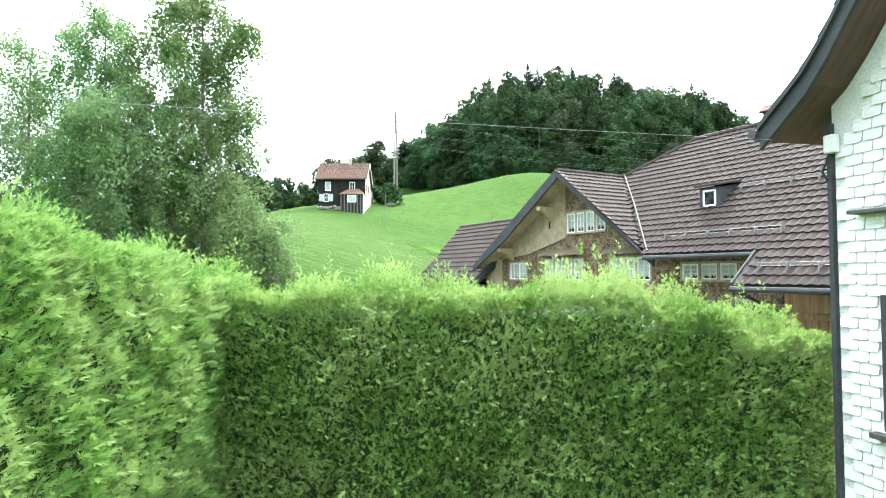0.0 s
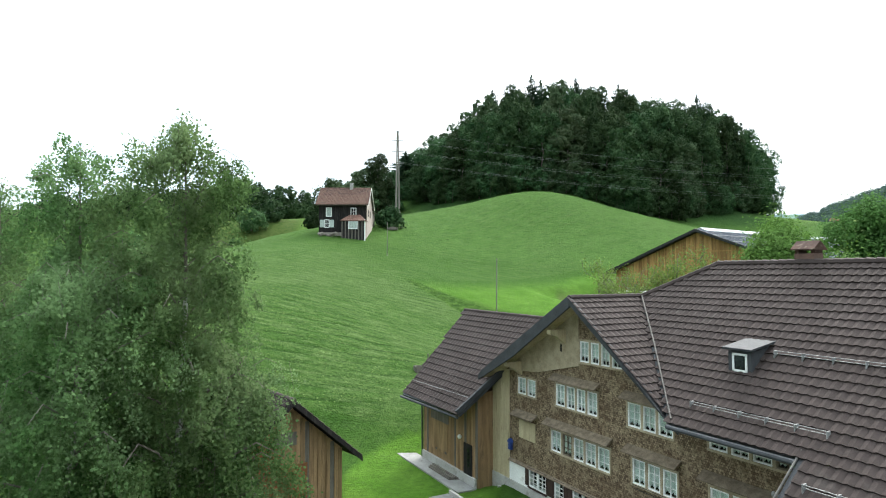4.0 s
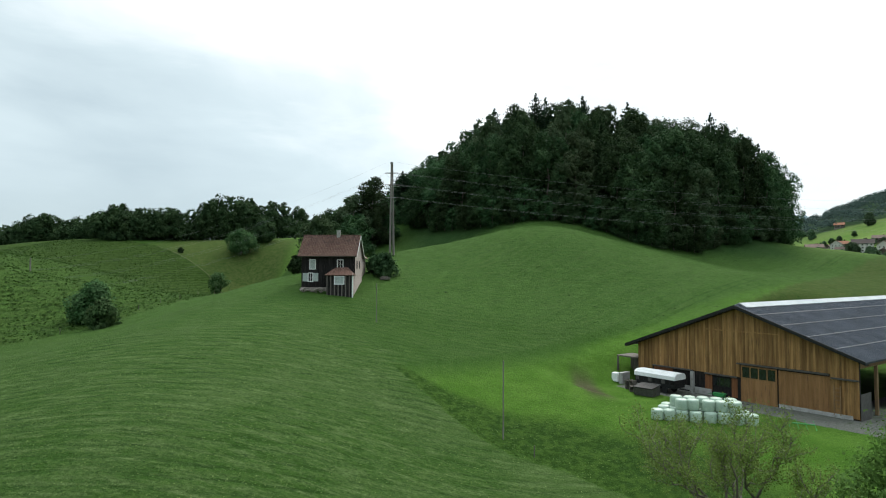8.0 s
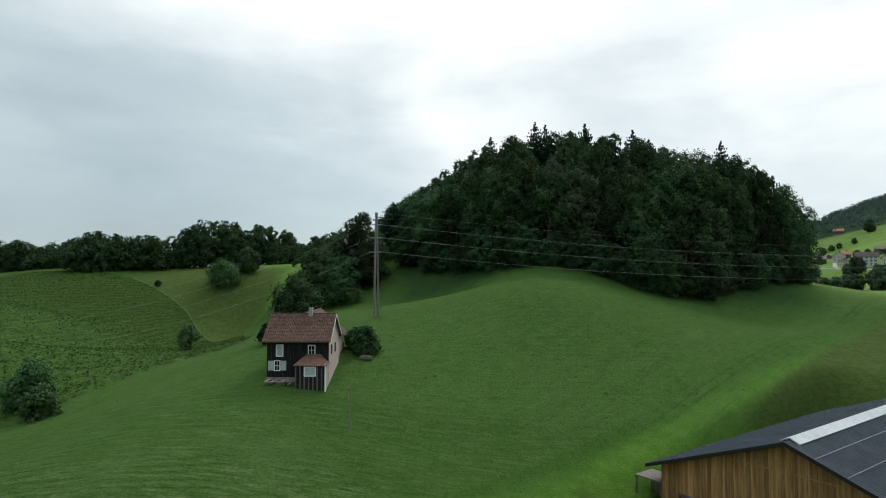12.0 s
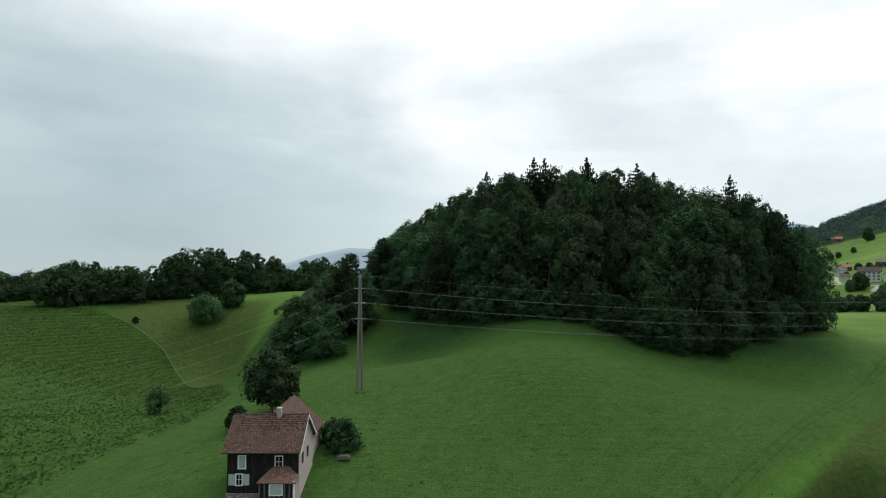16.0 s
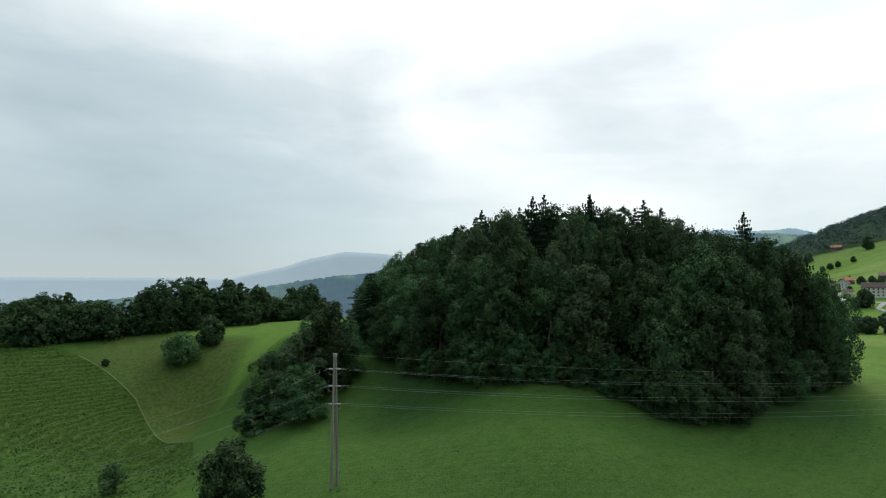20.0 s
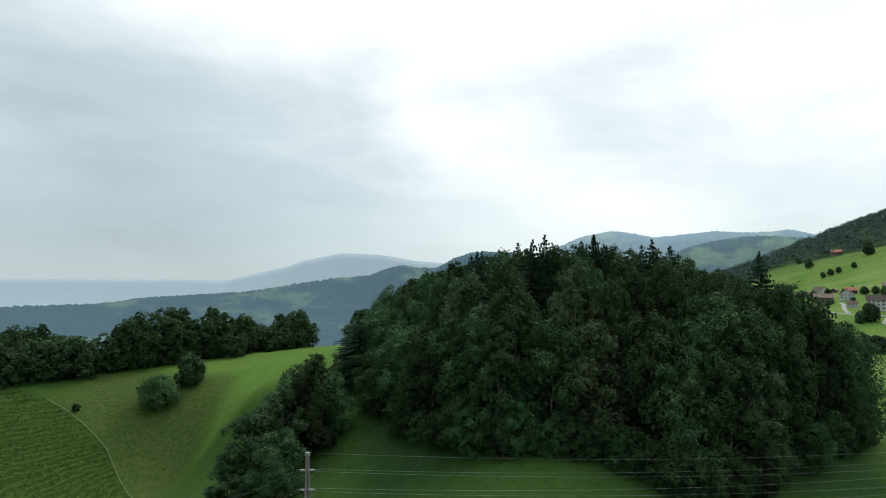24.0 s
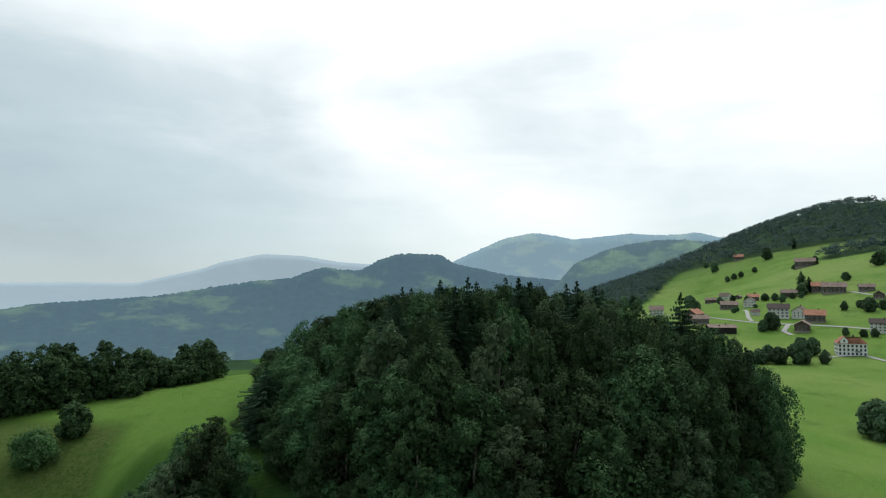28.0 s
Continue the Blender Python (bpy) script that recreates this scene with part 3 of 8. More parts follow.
    floor = ease(y, 172, 184) * (1 - ease(y, 290, 310)) * ease(x, -16, -4) * (1 - ease(x, 92, 104)) * 0.6
    far = ease(r, 700, 900)
    n1 = np.sin(x * 0.006 + 1.3 * np.sin(y * 0.004)) * np.sin(y * 0.0051 + 0.7) + 0.5 * np.sin(x * 0.017 + y * 0.011)
    woods = far * ease(n1 + ease(v[:, 2], 120, 200) * 1.6 - 0.2, 0.0, 0.2) * (1 - ease(x, 300, 400))
    dv = np.hypot(x - 560, y - 820)
    band = np.sin(x * 0.009 + 2 * np.sin(y * 0.006)) + np.sin(y * 0.013 - x * 0.004)
    hang = ease(dv - 520 - 40 * np.sin(x * 0.011), 0, 15) * ease(y, 550, 575) * (1 - ease(band, 1.2, 1.3)) * ease(x, 320, 340)
    copse = np.maximum(1 - ease(np.hypot((x - 860) / 1.4, y - 965), 58, 64), ease(405 + (y - 960) * 0.8 - x, 0, 8) * ease(y, 845, 855) * ease(x, 325, 335))
    woods = np.maximum(woods, np.maximum(hang, copse) * 0.95)
    woods = np.clip(np.maximum(woods, floor), 0, 1)
    edge = np.where(np.maximum(lawn, glade) > 0.05, 10, np.where(top > 3, -10, np.clip(e, -10, 10)))
    # how far that coloured-in shadow reaches from the edge
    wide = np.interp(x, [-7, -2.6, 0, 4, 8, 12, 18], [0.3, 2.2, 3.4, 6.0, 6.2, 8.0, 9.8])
    bank_shade = 0.95 * ease(e, -4, -2) * (1 - ease(e / wide, 0.7, 1.1)) * ease(x, -7, -4) * (1 - ease(x, 22, 30)) * ease(y, 46, 52)
    hill = ease(y, 104, 112) * (1 - ease(y, 180, 200)) * (1 - rough)
    for nm, val in (("lush", lush), ("edge", edge), ("hill", hill), ("meadow", np.clip(np.maximum(south, glade * 0.45), 0, 1)), ("mown", np.clip(mown, 0, 1)), ("dry", dry), ("gravel", gravel), ("earth", earth), ("woods", woods), ("pasture", west * (1 - ease(r, 260, 380)) * (1 - np.clip(brown, 0, 1)) + rough * 0.3), ("bank_shade", bank_shade)):
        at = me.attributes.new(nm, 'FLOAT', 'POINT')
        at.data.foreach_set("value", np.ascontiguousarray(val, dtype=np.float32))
    ob = new("ground", me)
    return tagged(ob, "rolling green meadows with mown swaths and a gravel yard", "ground", kind="structure")


build_ground()

# ---- far ridges ----


def painted_haze(name, dark, light, glow, strength, trees=0.0):
    # the air's haze is put into the blue tones and a faint glow
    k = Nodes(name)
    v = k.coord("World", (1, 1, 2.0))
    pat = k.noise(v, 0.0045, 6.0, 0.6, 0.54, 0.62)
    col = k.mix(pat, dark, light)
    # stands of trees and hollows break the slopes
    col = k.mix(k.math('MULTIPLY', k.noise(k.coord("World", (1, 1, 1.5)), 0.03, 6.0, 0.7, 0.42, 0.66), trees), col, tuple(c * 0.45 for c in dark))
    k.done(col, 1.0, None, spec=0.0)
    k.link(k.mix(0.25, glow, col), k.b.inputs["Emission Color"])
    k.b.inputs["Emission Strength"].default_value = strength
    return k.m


def ridge(dist, prof, depth, mat, seed, rough=1.0):
    """A far range: crest heights by bearing (degrees east of north, metres), falling away on the near and far side."""
    rs = np.random.RandomState(seed)
    b0, b1 = prof[0][0], prof[-1][0]
    bear = np.linspace(b0, b1, 900)
    xs, hs = np.array(prof).T
    crest = np.interp(bear, xs, hs)
    ker = np.hanning(27)
    crest = np.convolve(np.pad(crest, 13, mode="edge"), ker / ker.sum(), "valid")
    jag = np.convolve(rs.randn(len(bear) + 2), (0.25, 0.5, 0.25), "valid")
    jag = jag * rough * dist * 0.0008
    rows = []
    for s, drop in ((0.0, 0.0), (-0.1, 0.10), (-0.25, 0.3), (-0.5, 0.6), (-1.0, 1.05), (0.6, 0.7)):
        d = dist + depth * s
        base = -160
        h = crest - drop * (crest - base) + (np.interp(bear, np.linspace(b0, b1, 60), rs.randn(60)) * 2.5 * rough if s else 0)
        h = h + jag * max(0, 1 - 9 * abs(s))
        rows.append((d * np.sin(np.radians(bear)), d * np.cos(np.radians(bear)), h))
    order = [5, 0, 1, 2, 3, 4]
    v = np.concatenate([np.stack(rows[o], -1) for o in order])
    n = len(bear)
    f = np.array([(r * n + i, r * n + i + 1, (r + 1) * n + i + 1, (r + 1) * n + i) for r in range(5) for i in range(n - 1)])
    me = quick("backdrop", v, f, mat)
    me.shade_smooth()
    return tagged(new("backdrop", me), "hazy blue wooded mountain range on the horizon", "mountains", kind="structure")


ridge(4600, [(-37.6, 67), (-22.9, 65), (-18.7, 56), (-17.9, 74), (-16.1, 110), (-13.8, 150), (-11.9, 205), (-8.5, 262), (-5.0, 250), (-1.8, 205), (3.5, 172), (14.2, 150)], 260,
      painted_haze("far_peak", (0.12, 0.15, 0.17), (0.13, 0.16, 0.18), (0.50, 0.63, 0.71), 0.62), 3, 0.25)
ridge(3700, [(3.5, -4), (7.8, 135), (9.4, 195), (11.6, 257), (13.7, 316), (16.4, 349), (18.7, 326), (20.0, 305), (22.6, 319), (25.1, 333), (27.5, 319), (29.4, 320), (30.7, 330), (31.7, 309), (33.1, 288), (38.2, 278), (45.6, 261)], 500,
      painted_haze("far_range", (0.06, 0.10, 0.12), (0.10, 0.14, 0.12), (0.36, 0.49, 0.58), 0.62), 4, 0.9)
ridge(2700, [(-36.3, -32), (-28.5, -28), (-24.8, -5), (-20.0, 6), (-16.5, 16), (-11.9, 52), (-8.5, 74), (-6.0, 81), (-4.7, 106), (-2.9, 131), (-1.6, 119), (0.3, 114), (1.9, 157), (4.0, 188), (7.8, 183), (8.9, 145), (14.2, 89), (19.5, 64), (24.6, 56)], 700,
      painted_haze("near_range", (0.022, 0.038, 0.044), (0.06, 0.09, 0.055), (0.17, 0.28, 0.36), 0.50, 0.55), 7, 1.3)
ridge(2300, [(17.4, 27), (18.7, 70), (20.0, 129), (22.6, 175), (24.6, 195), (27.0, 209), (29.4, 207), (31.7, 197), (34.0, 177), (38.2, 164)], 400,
      painted_haze("mid_range", (0.02, 0.036, 0.038), (0.08, 0.12, 0.055), (0.20, 0.31, 0.37), 0.58, 0.5), 9, 1.2)

# ---- trees ----


def leaf_quads(rs, pos, out, size, droop=0.0, stray=0.75):
    """A folded leaf clump at each place, turned mostly outwards."""
    n = len(pos)
    nrm = out + rs.randn(n, 3) * stray
    nrm /= np.linalg.norm(nrm, axis=1, keepdims=True) + 1e-9
    t = np.cross(nrm, rs.randn(n, 3))
    t /= np.linalg.norm(t, axis=1, keepdims=True) + 1e-9
    u = np.cross(nrm, t)
    s = (size * (0.55 + 0.9 * rs.rand(n)))[:, None]
    asp = (0.55 + 0.5 * rs.rand(n))[:, None]
    a, b = pos - t * s, pos + t * s
    c, d = pos + u * s * asp + nrm * s * 0.25, pos - u * s * asp + nrm * s * 0.2
    v = np.stack([a, d, b, c], 1)
    v[:, :, 2] -= droop
    return v.reshape(-1, 3), np.arange(n * 4).reshape(n, 4)


def crown_mesh(name, seed, r, h, z0, blobs, leaves, size, mat, squash=0.75, top=0.0, low=0.68, rough=0.3):
    """A broad crown: rounded boughs over the whole of a domed outline, each a tuft of leaves, with dark hollows between."""
    rs = np.random.RandomState(seed)
    u = (np.arange(blobs) + rs.rand(blobs)) / blobs
    a = np.arange(blobs) * 2.39996 + rs.randn(blobs) * 0.35
    knee = 0.30 - 0.1 * top
    prof = np.where(u < knee, low + (1 - low) * np.sin(u / knee * 1.5708), np.sqrt(np.clip(1 - (np.maximum(u - knee, 0) / (1.04 - knee)) ** (1.75 - 0.5 * top), 0, 1)))
    lump = 1.05 - rough * rs.rand(blobs) + 0.08 * np.sin(3 * a + seed)
    br = r * (0.20 + 0.17 * rs.rand(blobs)) * (0.75 + 0.25 * prof)
    cr = np.maximum(0.05 * r, r * prof * lump - br * 0.75)
    cen = np.stack([np.cos(a) * cr, np.sin(a) * cr, br * 0.6 + u * (h - br * 1.1)], -1)
    wt = br ** 2
    which = rs.choice(blobs, leaves, p=wt / wt.sum())
    o = rs.randn(leaves, 3)
    o /= np.linalg.norm(o, axis=1, keepdims=True)
    away = np.stack([np.cos(a), np.sin(a), 0.25 + 0.9 * (u - 0.3)], -1)[which]
    o = o + away * 0.8
    o /= np.linalg.norm(o, axis=1, keepdims=True)
    pos = cen[which] + o * (br[which] * (0.66 + 0.42 * rs.rand(leaves) + rough * rs.rand(leaves) ** 6))[:, None] * np.array([1, 1, squash + 0.2])
    pos[:, 2] -= 0.12 * br[which] * (1 - o[:, 2])
    pos[:, 2] += z0
    v, f = leaf_quads(rs, pos, o + np.array([0, 0, 0.35]), size, 0.0, 0.5)
    # the shaded inside of the crown
    m = leaves // 9
    q = rs.randint(0, blobs, m)
    ins = cen[q] * np.array([0.62, 0.62, 0.93]) + rs.randn(m, 3) * 0.12 * r + np.array([0, 0, z0])
    v2, f2 = leaf_quads(rs, ins, rs.randn(m, 3), size * 2.4, 0.0, 0.5)
    return quick(name, np.concatenate([v, v2]), np.concatenate([f, f2 + len(v)]), mat)


def spruce_mesh(name, seed, r, h, z0, mat, tiers=44, per=11):
    """Whorls of drooping branches, each a row of small sprays with twigs to both sides."""
    rs = np.random.RandomState(seed)
    vs = []
    for i in range(tiers):
        u = i / (tiers - 1)
        z = z0 + h * (0.03 + 0.95 * u)
        rad = r * min(1.0, (1 - u) / 0.36) ** 0.8 * (0.75 + 0.45 * rs.rand()) + 0.05
        m = max(5, int(per * (1 - u * 0.5)))
        a0 = rs.rand() * 6.28
        for j in range(m):
            a = a0 + j * 6.283 / m + rs.randn() * 0.14
            rl = rad * (0.7 + 0.5 * rs.rand())
            zb = z + (rs.rand() - 0.5) * 1.3 * h / tiers
            n = max(2, int(rl / 0.6))
            for q in range(n):
                f0 = (q + 0.2) / n
                for side in (-1, 0, 1):
                    b = a + side * (0.75 + 0.2 * rs.randn())
                    ln = (0.62 if side else 0.8) * (0.8 + 0.5 * rs.rand()) * (1.1 - 0.5 * f0) * (1.0 - 0.65 * u ** 4)
                    x0, y0, zz = math.cos(a) * rl * f0, math.sin(a) * rl * f0, zb + rl * (0.12 * u - 0.36 * (1 - u)) * f0 ** 1.3
                    x1, y1 = x0 + math.cos(b) * ln, y0 + math.sin(b) * ln
                    z1 = zz - ln * ((1 - u) * 0.5 - 0.1 + 0.3 * rs.rand())
                    w = 0.13 + 0.13 * rs.rand()
                    px, py = -math.sin(b) * w, math.cos(b) * w
                    vs.append([(x0 + px, y0 + py, zz - 0.05), (x0 - px, y0 - py, zz - 0.05 + 0.1 * side), (x1 - px * 0.4, y1 - py * 0.4, z1), (x1 + px * 0.4, y1 + py * 0.4, z1 - 0.12)])
                    if side == 0:
                        vs.append([(x0, y0, zz + 0.06), (x1, y1, z1 + 0.05), (x1, y1, z1 - 0.18 - 0.15 * rs.rand()), (x0, y0, zz - 0.5 - 0.2 * rs.rand())])
    v = np.array(vs).reshape(-1, 3)
    return quick(name, v, np.arange(len(v)).reshape(-1, 4), mat)


def trunk_geo(seed, h, r, limbs=5, z_first=0.35, spread=0.5, n=7):
    rs = random.Random(seed)
    g = Geo()
    path = [(rs.uniform(-0.12, 0.12) * i, rs.uniform(-0.12, 0.12) * i, -0.4 + (h + 0.4) * i / 5) for i in range(6)]
    g.tube(path, r, r * 0.3, n)
    for i in range(limbs):
        z = h * (z_first + (1 - z_first) * 0.8 * i / max(1, limbs))
        a = i * 2.4 + rs.uniform(-0.4, 0.4)
        ln = h * spread * (1 - 0.5 * i / limbs) * rs.uniform(0.7, 1.1)
        g.tube([(0, 0, z), (math.cos(a) * ln * 0.45, math.sin(a) * ln * 0.45, z + ln * 0.35), (math.cos(a) * ln, math.sin(a) * ln, z + ln * 0.75)], r * 0.42, r * 0.1, 5)
    return g


def tree_kind(label, group, crown, trunk, bark=None):
    ob = thing("tree", label, "tree", group=group)
    part("trunk", trunk, bark or M_BARK, ob)
    part("crown", crown, None, ob)
    return ob


def place(proto, x, y, s=1.0, turn=0.0, sz=None, dz=-0.15):
    m = Matrix.Translation(on_land(x, y, dz)) @ Matrix.Rotation(turn, 4, 'Z') @ Matrix.Diagonal((s, s, sz or s, 1))
    ob = copy_thing(proto, m)
    return ob


def lobed_crown(seed, r, h, z0, lobes, leaves, size, mat, waist=0.42, foot=0.72, spray=0.35, flat=0.9):
    """A forest crown: a few great lobes round a domed outline, each carrying many leafy clumps, with dark clefts between the lobes."""
    rs = np.random.RandomState(seed)
    u = (np.arange(lobes) + 0.25 + 0.6 * rs.rand(lobes)) / lobes
    a = np.arange(lobes) * 2.39996 + rs.randn(lobes) * 0.4
    prof = np.where(u < waist, foot + (1 - foot) * np.sin(u / waist * 1.5708), np.sqrt(np.clip(1 - ((u - waist) / (1.06 - waist)) ** 2, 0, 1)))
    lr = r * (0.30 + 0.17 * rs.rand(lobes)) * (0.72 + 0.28 * prof)
    cr = np.maximum(0.0, r * prof * (1.06 - 0.26 * rs.rand(lobes)) - lr * 0.85)
    lz = lr * 0.5 + u * (h - lr * 1.35)
    lobe = np.stack([np.cos(a) * cr, np.sin(a) * cr, lz], -1)
    per = 20
    d = rs.randn(lobes, per, 3)
    d /= np.linalg.norm(d, axis=2, keepdims=True)
    d = d + np.stack([np.cos(a), np.sin(a), 0.45 + 0.8 * (u - 0.3)], -1)[:, None, :] * 0.85
    d /= np.linalg.norm(d, axis=2, keepdims=True)
    kr = (lr[:, None] * (0.24 + 0.2 * rs.rand(lobes, per))).ravel()
    cen = (lobe[:, None, :] + d * (lr[:, None, None] * (0.72 + 0.3 * rs.rand(lobes, per, 1))) * np.array([1, 1, flat])).reshape(-1, 3)
    d = d.reshape(-1, 3)
    which = rs.choice(len(kr), leaves, p=kr ** 2 / (kr ** 2).sum())
    o = rs.randn(leaves, 3)
    o /= np.linalg.norm(o, axis=1, keepdims=True)
    o = o + d[which] * 0.75 + np.array([0, 0, 0.2])
    o /= np.linalg.norm(o, axis=1, keepdims=True)
    pos = cen[which] + o * (kr[which] * (0.6 + 0.5 * rs.rand(leaves) + spray * 2 * rs.rand(leaves) ** 5))[:, None]
    pos[:, 2] += z0
    v, f = leaf_quads(rs, pos, o + np.array([0, 0, 0.3]), size, 0.0, 0.36)
    # the shaded inside of the crown
    m = leaves // 10
    q = rs.randint(0, lobes, m)
    ins = lobe[q] * np.array([0.7, 0.7, 0.97]) + rs.randn(m, 3) * 0.13 * r + np.array([0, 0, z0])
    v2, f2 = leaf_quads(rs, ins, rs.randn(m, 3), size * 2.6, 0.0, 0.5)
    v = np.concatenate([v, v2])
    v[:, 2] = z0 + (v[:, 2] - z0) * h / (np.percentile(v[:, 2], 99.9) - z0)
    return quick("crown", v, np.concatenate([f, f2 + len(v) - len(v2)]), mat)


M_PALELEAF = leafy("whitebeam_leaves", (0.036, 0.062, 0.030), (0.070, 0.105, 0.052), (0.085, 0.115, 0.060), 0.2, vary=0.4)
# outlines of the broad trees: radius, height, lobes, height of the widest part, leaf
SHAPES = [(6.2, 22.0, 22, 0.42, M_BEECH), (7.4, 22.0, 26, 0.50, M_BEECH), (5.4, 22.0, 22, 0.36, M_BEECH), (6.8, 22.0, 19, 0.55, M_BEECH),
          (5.9, 22.0, 30, 0.45, M_BEECH), (7.0, 22.0, 34, 0.40, M_BEECH), (5.2, 22.0, 20, 0.48, M_PALELEAF), (6.4, 22.0, 24, 0.34, M_BEECH)]
BEECHES = [tree_kind("broad grey-green whitebeam tree in the wood on the hill" if mat is M_PALELEAF else "broad dark green beech tree in the wood on the hill", "trees of the wood on the hill",
                     lobed_crown(20 + i, r_, h_, -0.5, n_, 11000, 0.195, mat, w_, spray=0.3 + 0.12 * (i % 4)), trunk_geo(i, 16, 0.32, 4, spread=0.2)) for i, (r_, h_, n_, w_, mat) in enumerate(SHAPES)]
SPRUCES = [tree_kind("tall dark spruce tree rising from the wood", "trees of the wood on the hill", spruce_mesh("crown", 40 + i, 5.2, 27.0, 1.5, M_SPRUCE), trunk_geo(50 + i, 22, 0.28, 0)) for i in range(3)]

rs = random.Random(11)
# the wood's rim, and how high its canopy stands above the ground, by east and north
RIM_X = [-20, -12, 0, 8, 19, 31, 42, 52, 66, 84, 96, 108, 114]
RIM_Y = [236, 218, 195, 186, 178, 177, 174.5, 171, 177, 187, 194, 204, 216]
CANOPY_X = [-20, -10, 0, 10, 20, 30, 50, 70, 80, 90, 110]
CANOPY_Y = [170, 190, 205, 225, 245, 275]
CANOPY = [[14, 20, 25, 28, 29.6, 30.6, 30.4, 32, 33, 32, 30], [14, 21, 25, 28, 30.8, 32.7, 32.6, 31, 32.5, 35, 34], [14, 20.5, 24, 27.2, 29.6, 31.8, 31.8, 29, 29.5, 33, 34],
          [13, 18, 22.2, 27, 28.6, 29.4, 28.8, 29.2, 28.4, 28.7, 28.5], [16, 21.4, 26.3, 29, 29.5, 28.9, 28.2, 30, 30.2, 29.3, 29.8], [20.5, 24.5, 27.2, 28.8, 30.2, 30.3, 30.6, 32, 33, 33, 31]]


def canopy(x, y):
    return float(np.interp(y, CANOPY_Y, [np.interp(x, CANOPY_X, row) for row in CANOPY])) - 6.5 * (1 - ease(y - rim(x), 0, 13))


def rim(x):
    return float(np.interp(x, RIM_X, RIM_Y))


def in_wood(x, y):
    back = np.interp(x, [-22, -10, 20, 60, 90, 114], [262, 275, 290, 285, 265, 225])
    return -18 < x < 112 and rim(x) < y < back


made = []
tries = 0
while len(made) < 260 and tries < 12000:
    tries += 1
    x, y = rs.uniform(-20, 114), rs.uniform(165, 290)
    gap = 7.4 if y < rim(x) + 14 else 8.4 if y < 245 else 9.5
    if in_wood(x, y) and all((x - a) ** 2 + (y - b) ** 2 > gap * gap for a, b in made):
        made.append((x, y))
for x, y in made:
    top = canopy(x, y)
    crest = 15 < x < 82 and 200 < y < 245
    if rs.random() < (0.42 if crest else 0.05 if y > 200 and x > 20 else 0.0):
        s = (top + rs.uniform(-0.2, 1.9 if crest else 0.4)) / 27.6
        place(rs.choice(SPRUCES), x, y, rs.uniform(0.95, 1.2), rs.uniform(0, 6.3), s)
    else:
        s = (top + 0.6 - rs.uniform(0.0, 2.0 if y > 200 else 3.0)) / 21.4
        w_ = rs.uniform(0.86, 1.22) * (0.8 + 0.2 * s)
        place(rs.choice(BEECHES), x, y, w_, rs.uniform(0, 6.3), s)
for x, y, s in ((91, 216, 1.34), (34, 212, 1.17), (46, 210, 1.17), (62, 214, 1.15), (-15, 226, 0.66), (70, 222, 1.13)):
    place(SPRUCES[0], x, y, 1.15, x, s)

# undergrowth along the wood's front
for i in range(46):
    x = -14 + 124 * (i + rs.random() * 0.6) / 46
    s = rs.uniform(0.3, 0.5)
    ob = place(rs.choice(BEECHES), x, rim(x) + rs.uniform(-2.5, 1.0), s * 1.2, rs.uniform(0, 6.3), s)
    tagged(ob, "low dark beech at the wood's leafy edge", "tree", "low trees along the wood's edge")

# the wood along the far edge of the western field, and the clump in the hollow
def wood_mass(name, label, seed, spots, leaves):
    """A wood that stays far off: domed crowns of many leaf clumps, standing close together."""
    r = np.random.RandomState(seed)
    vs, fs, base = [], [], 0
    for k, (x, y, s, h) in enumerate(spots):
        me = lobed_crown(seed + k, 6.0 * s, h, 0.0, 18 + k % 9, leaves, 0.33, M_BEECH, 0.4 + 0.05 * (k % 4), spray=0.3)
        v = np.empty(len(me.vertices) * 3, np.float32)
        me.vertices.foreach_get("co", v)
        bpy.data.meshes.remove(me)
        v = v.reshape(-1, 3) + np.array([x, y, float(land(x, y)) - 0.5])
        vs.append(v)
        fs.append(np.arange(len(v)).reshape(-1, 4) + base)
        base += len(v)
    return tagged(new(name, quick(name, np.concatenate(vs), np.concatenate(fs), M_BEECH)), label, "woods", kind="stuff")


wood_mass("field_wood", "dark green deciduous wood along the edge of the western field", 300,
          [(x, float(np.interp(x, [-134, -104, -75, -55], [251, 279, 304, 334])) + (30 if x < -140 else 0) + off, rs.uniform(0.7, 1.35), rs.uniform(11, 20.5) + 2.2 * math.sin(x * 0.115) - (2.5 if x < -110 else 0))
           for x, off in [(-240 + 187 * (i + rs.random()) / 44, row + rs.uniform(0, 7)) for row in (2, 13) for i in range(44)]], 3000)
for k, (x, y, s) in enumerate(((-22.5, 200, 1.06), (-33.6, 192, 0.77), (-28, 195, 0.88), (-26, 185, 0.62), (-37.5, 189, 0.45), (-31, 201, 0.76), (-26, 208, 0.86), (-19, 206, 0.7))):
    ob = place(BEECHES[(0, 3, 6, 7, 2, 4, 5)[k % 7]], x, y, 0.66 + 0.38 * s, rs.uniform(0, 6.3), s)
    tagged(ob, "dark green tree in the clump at the wood's edge", "tree", "trees of the clump in the hollow")
for k in BEECHES + SPRUCES:
    k.matrix_world = Matrix.Translation(on_land(4 + 11 * (BEECHES + SPRUCES).index(k), 246 + 5 * ((BEECHES + SPRUCES).index(k) % 3), -0.1))

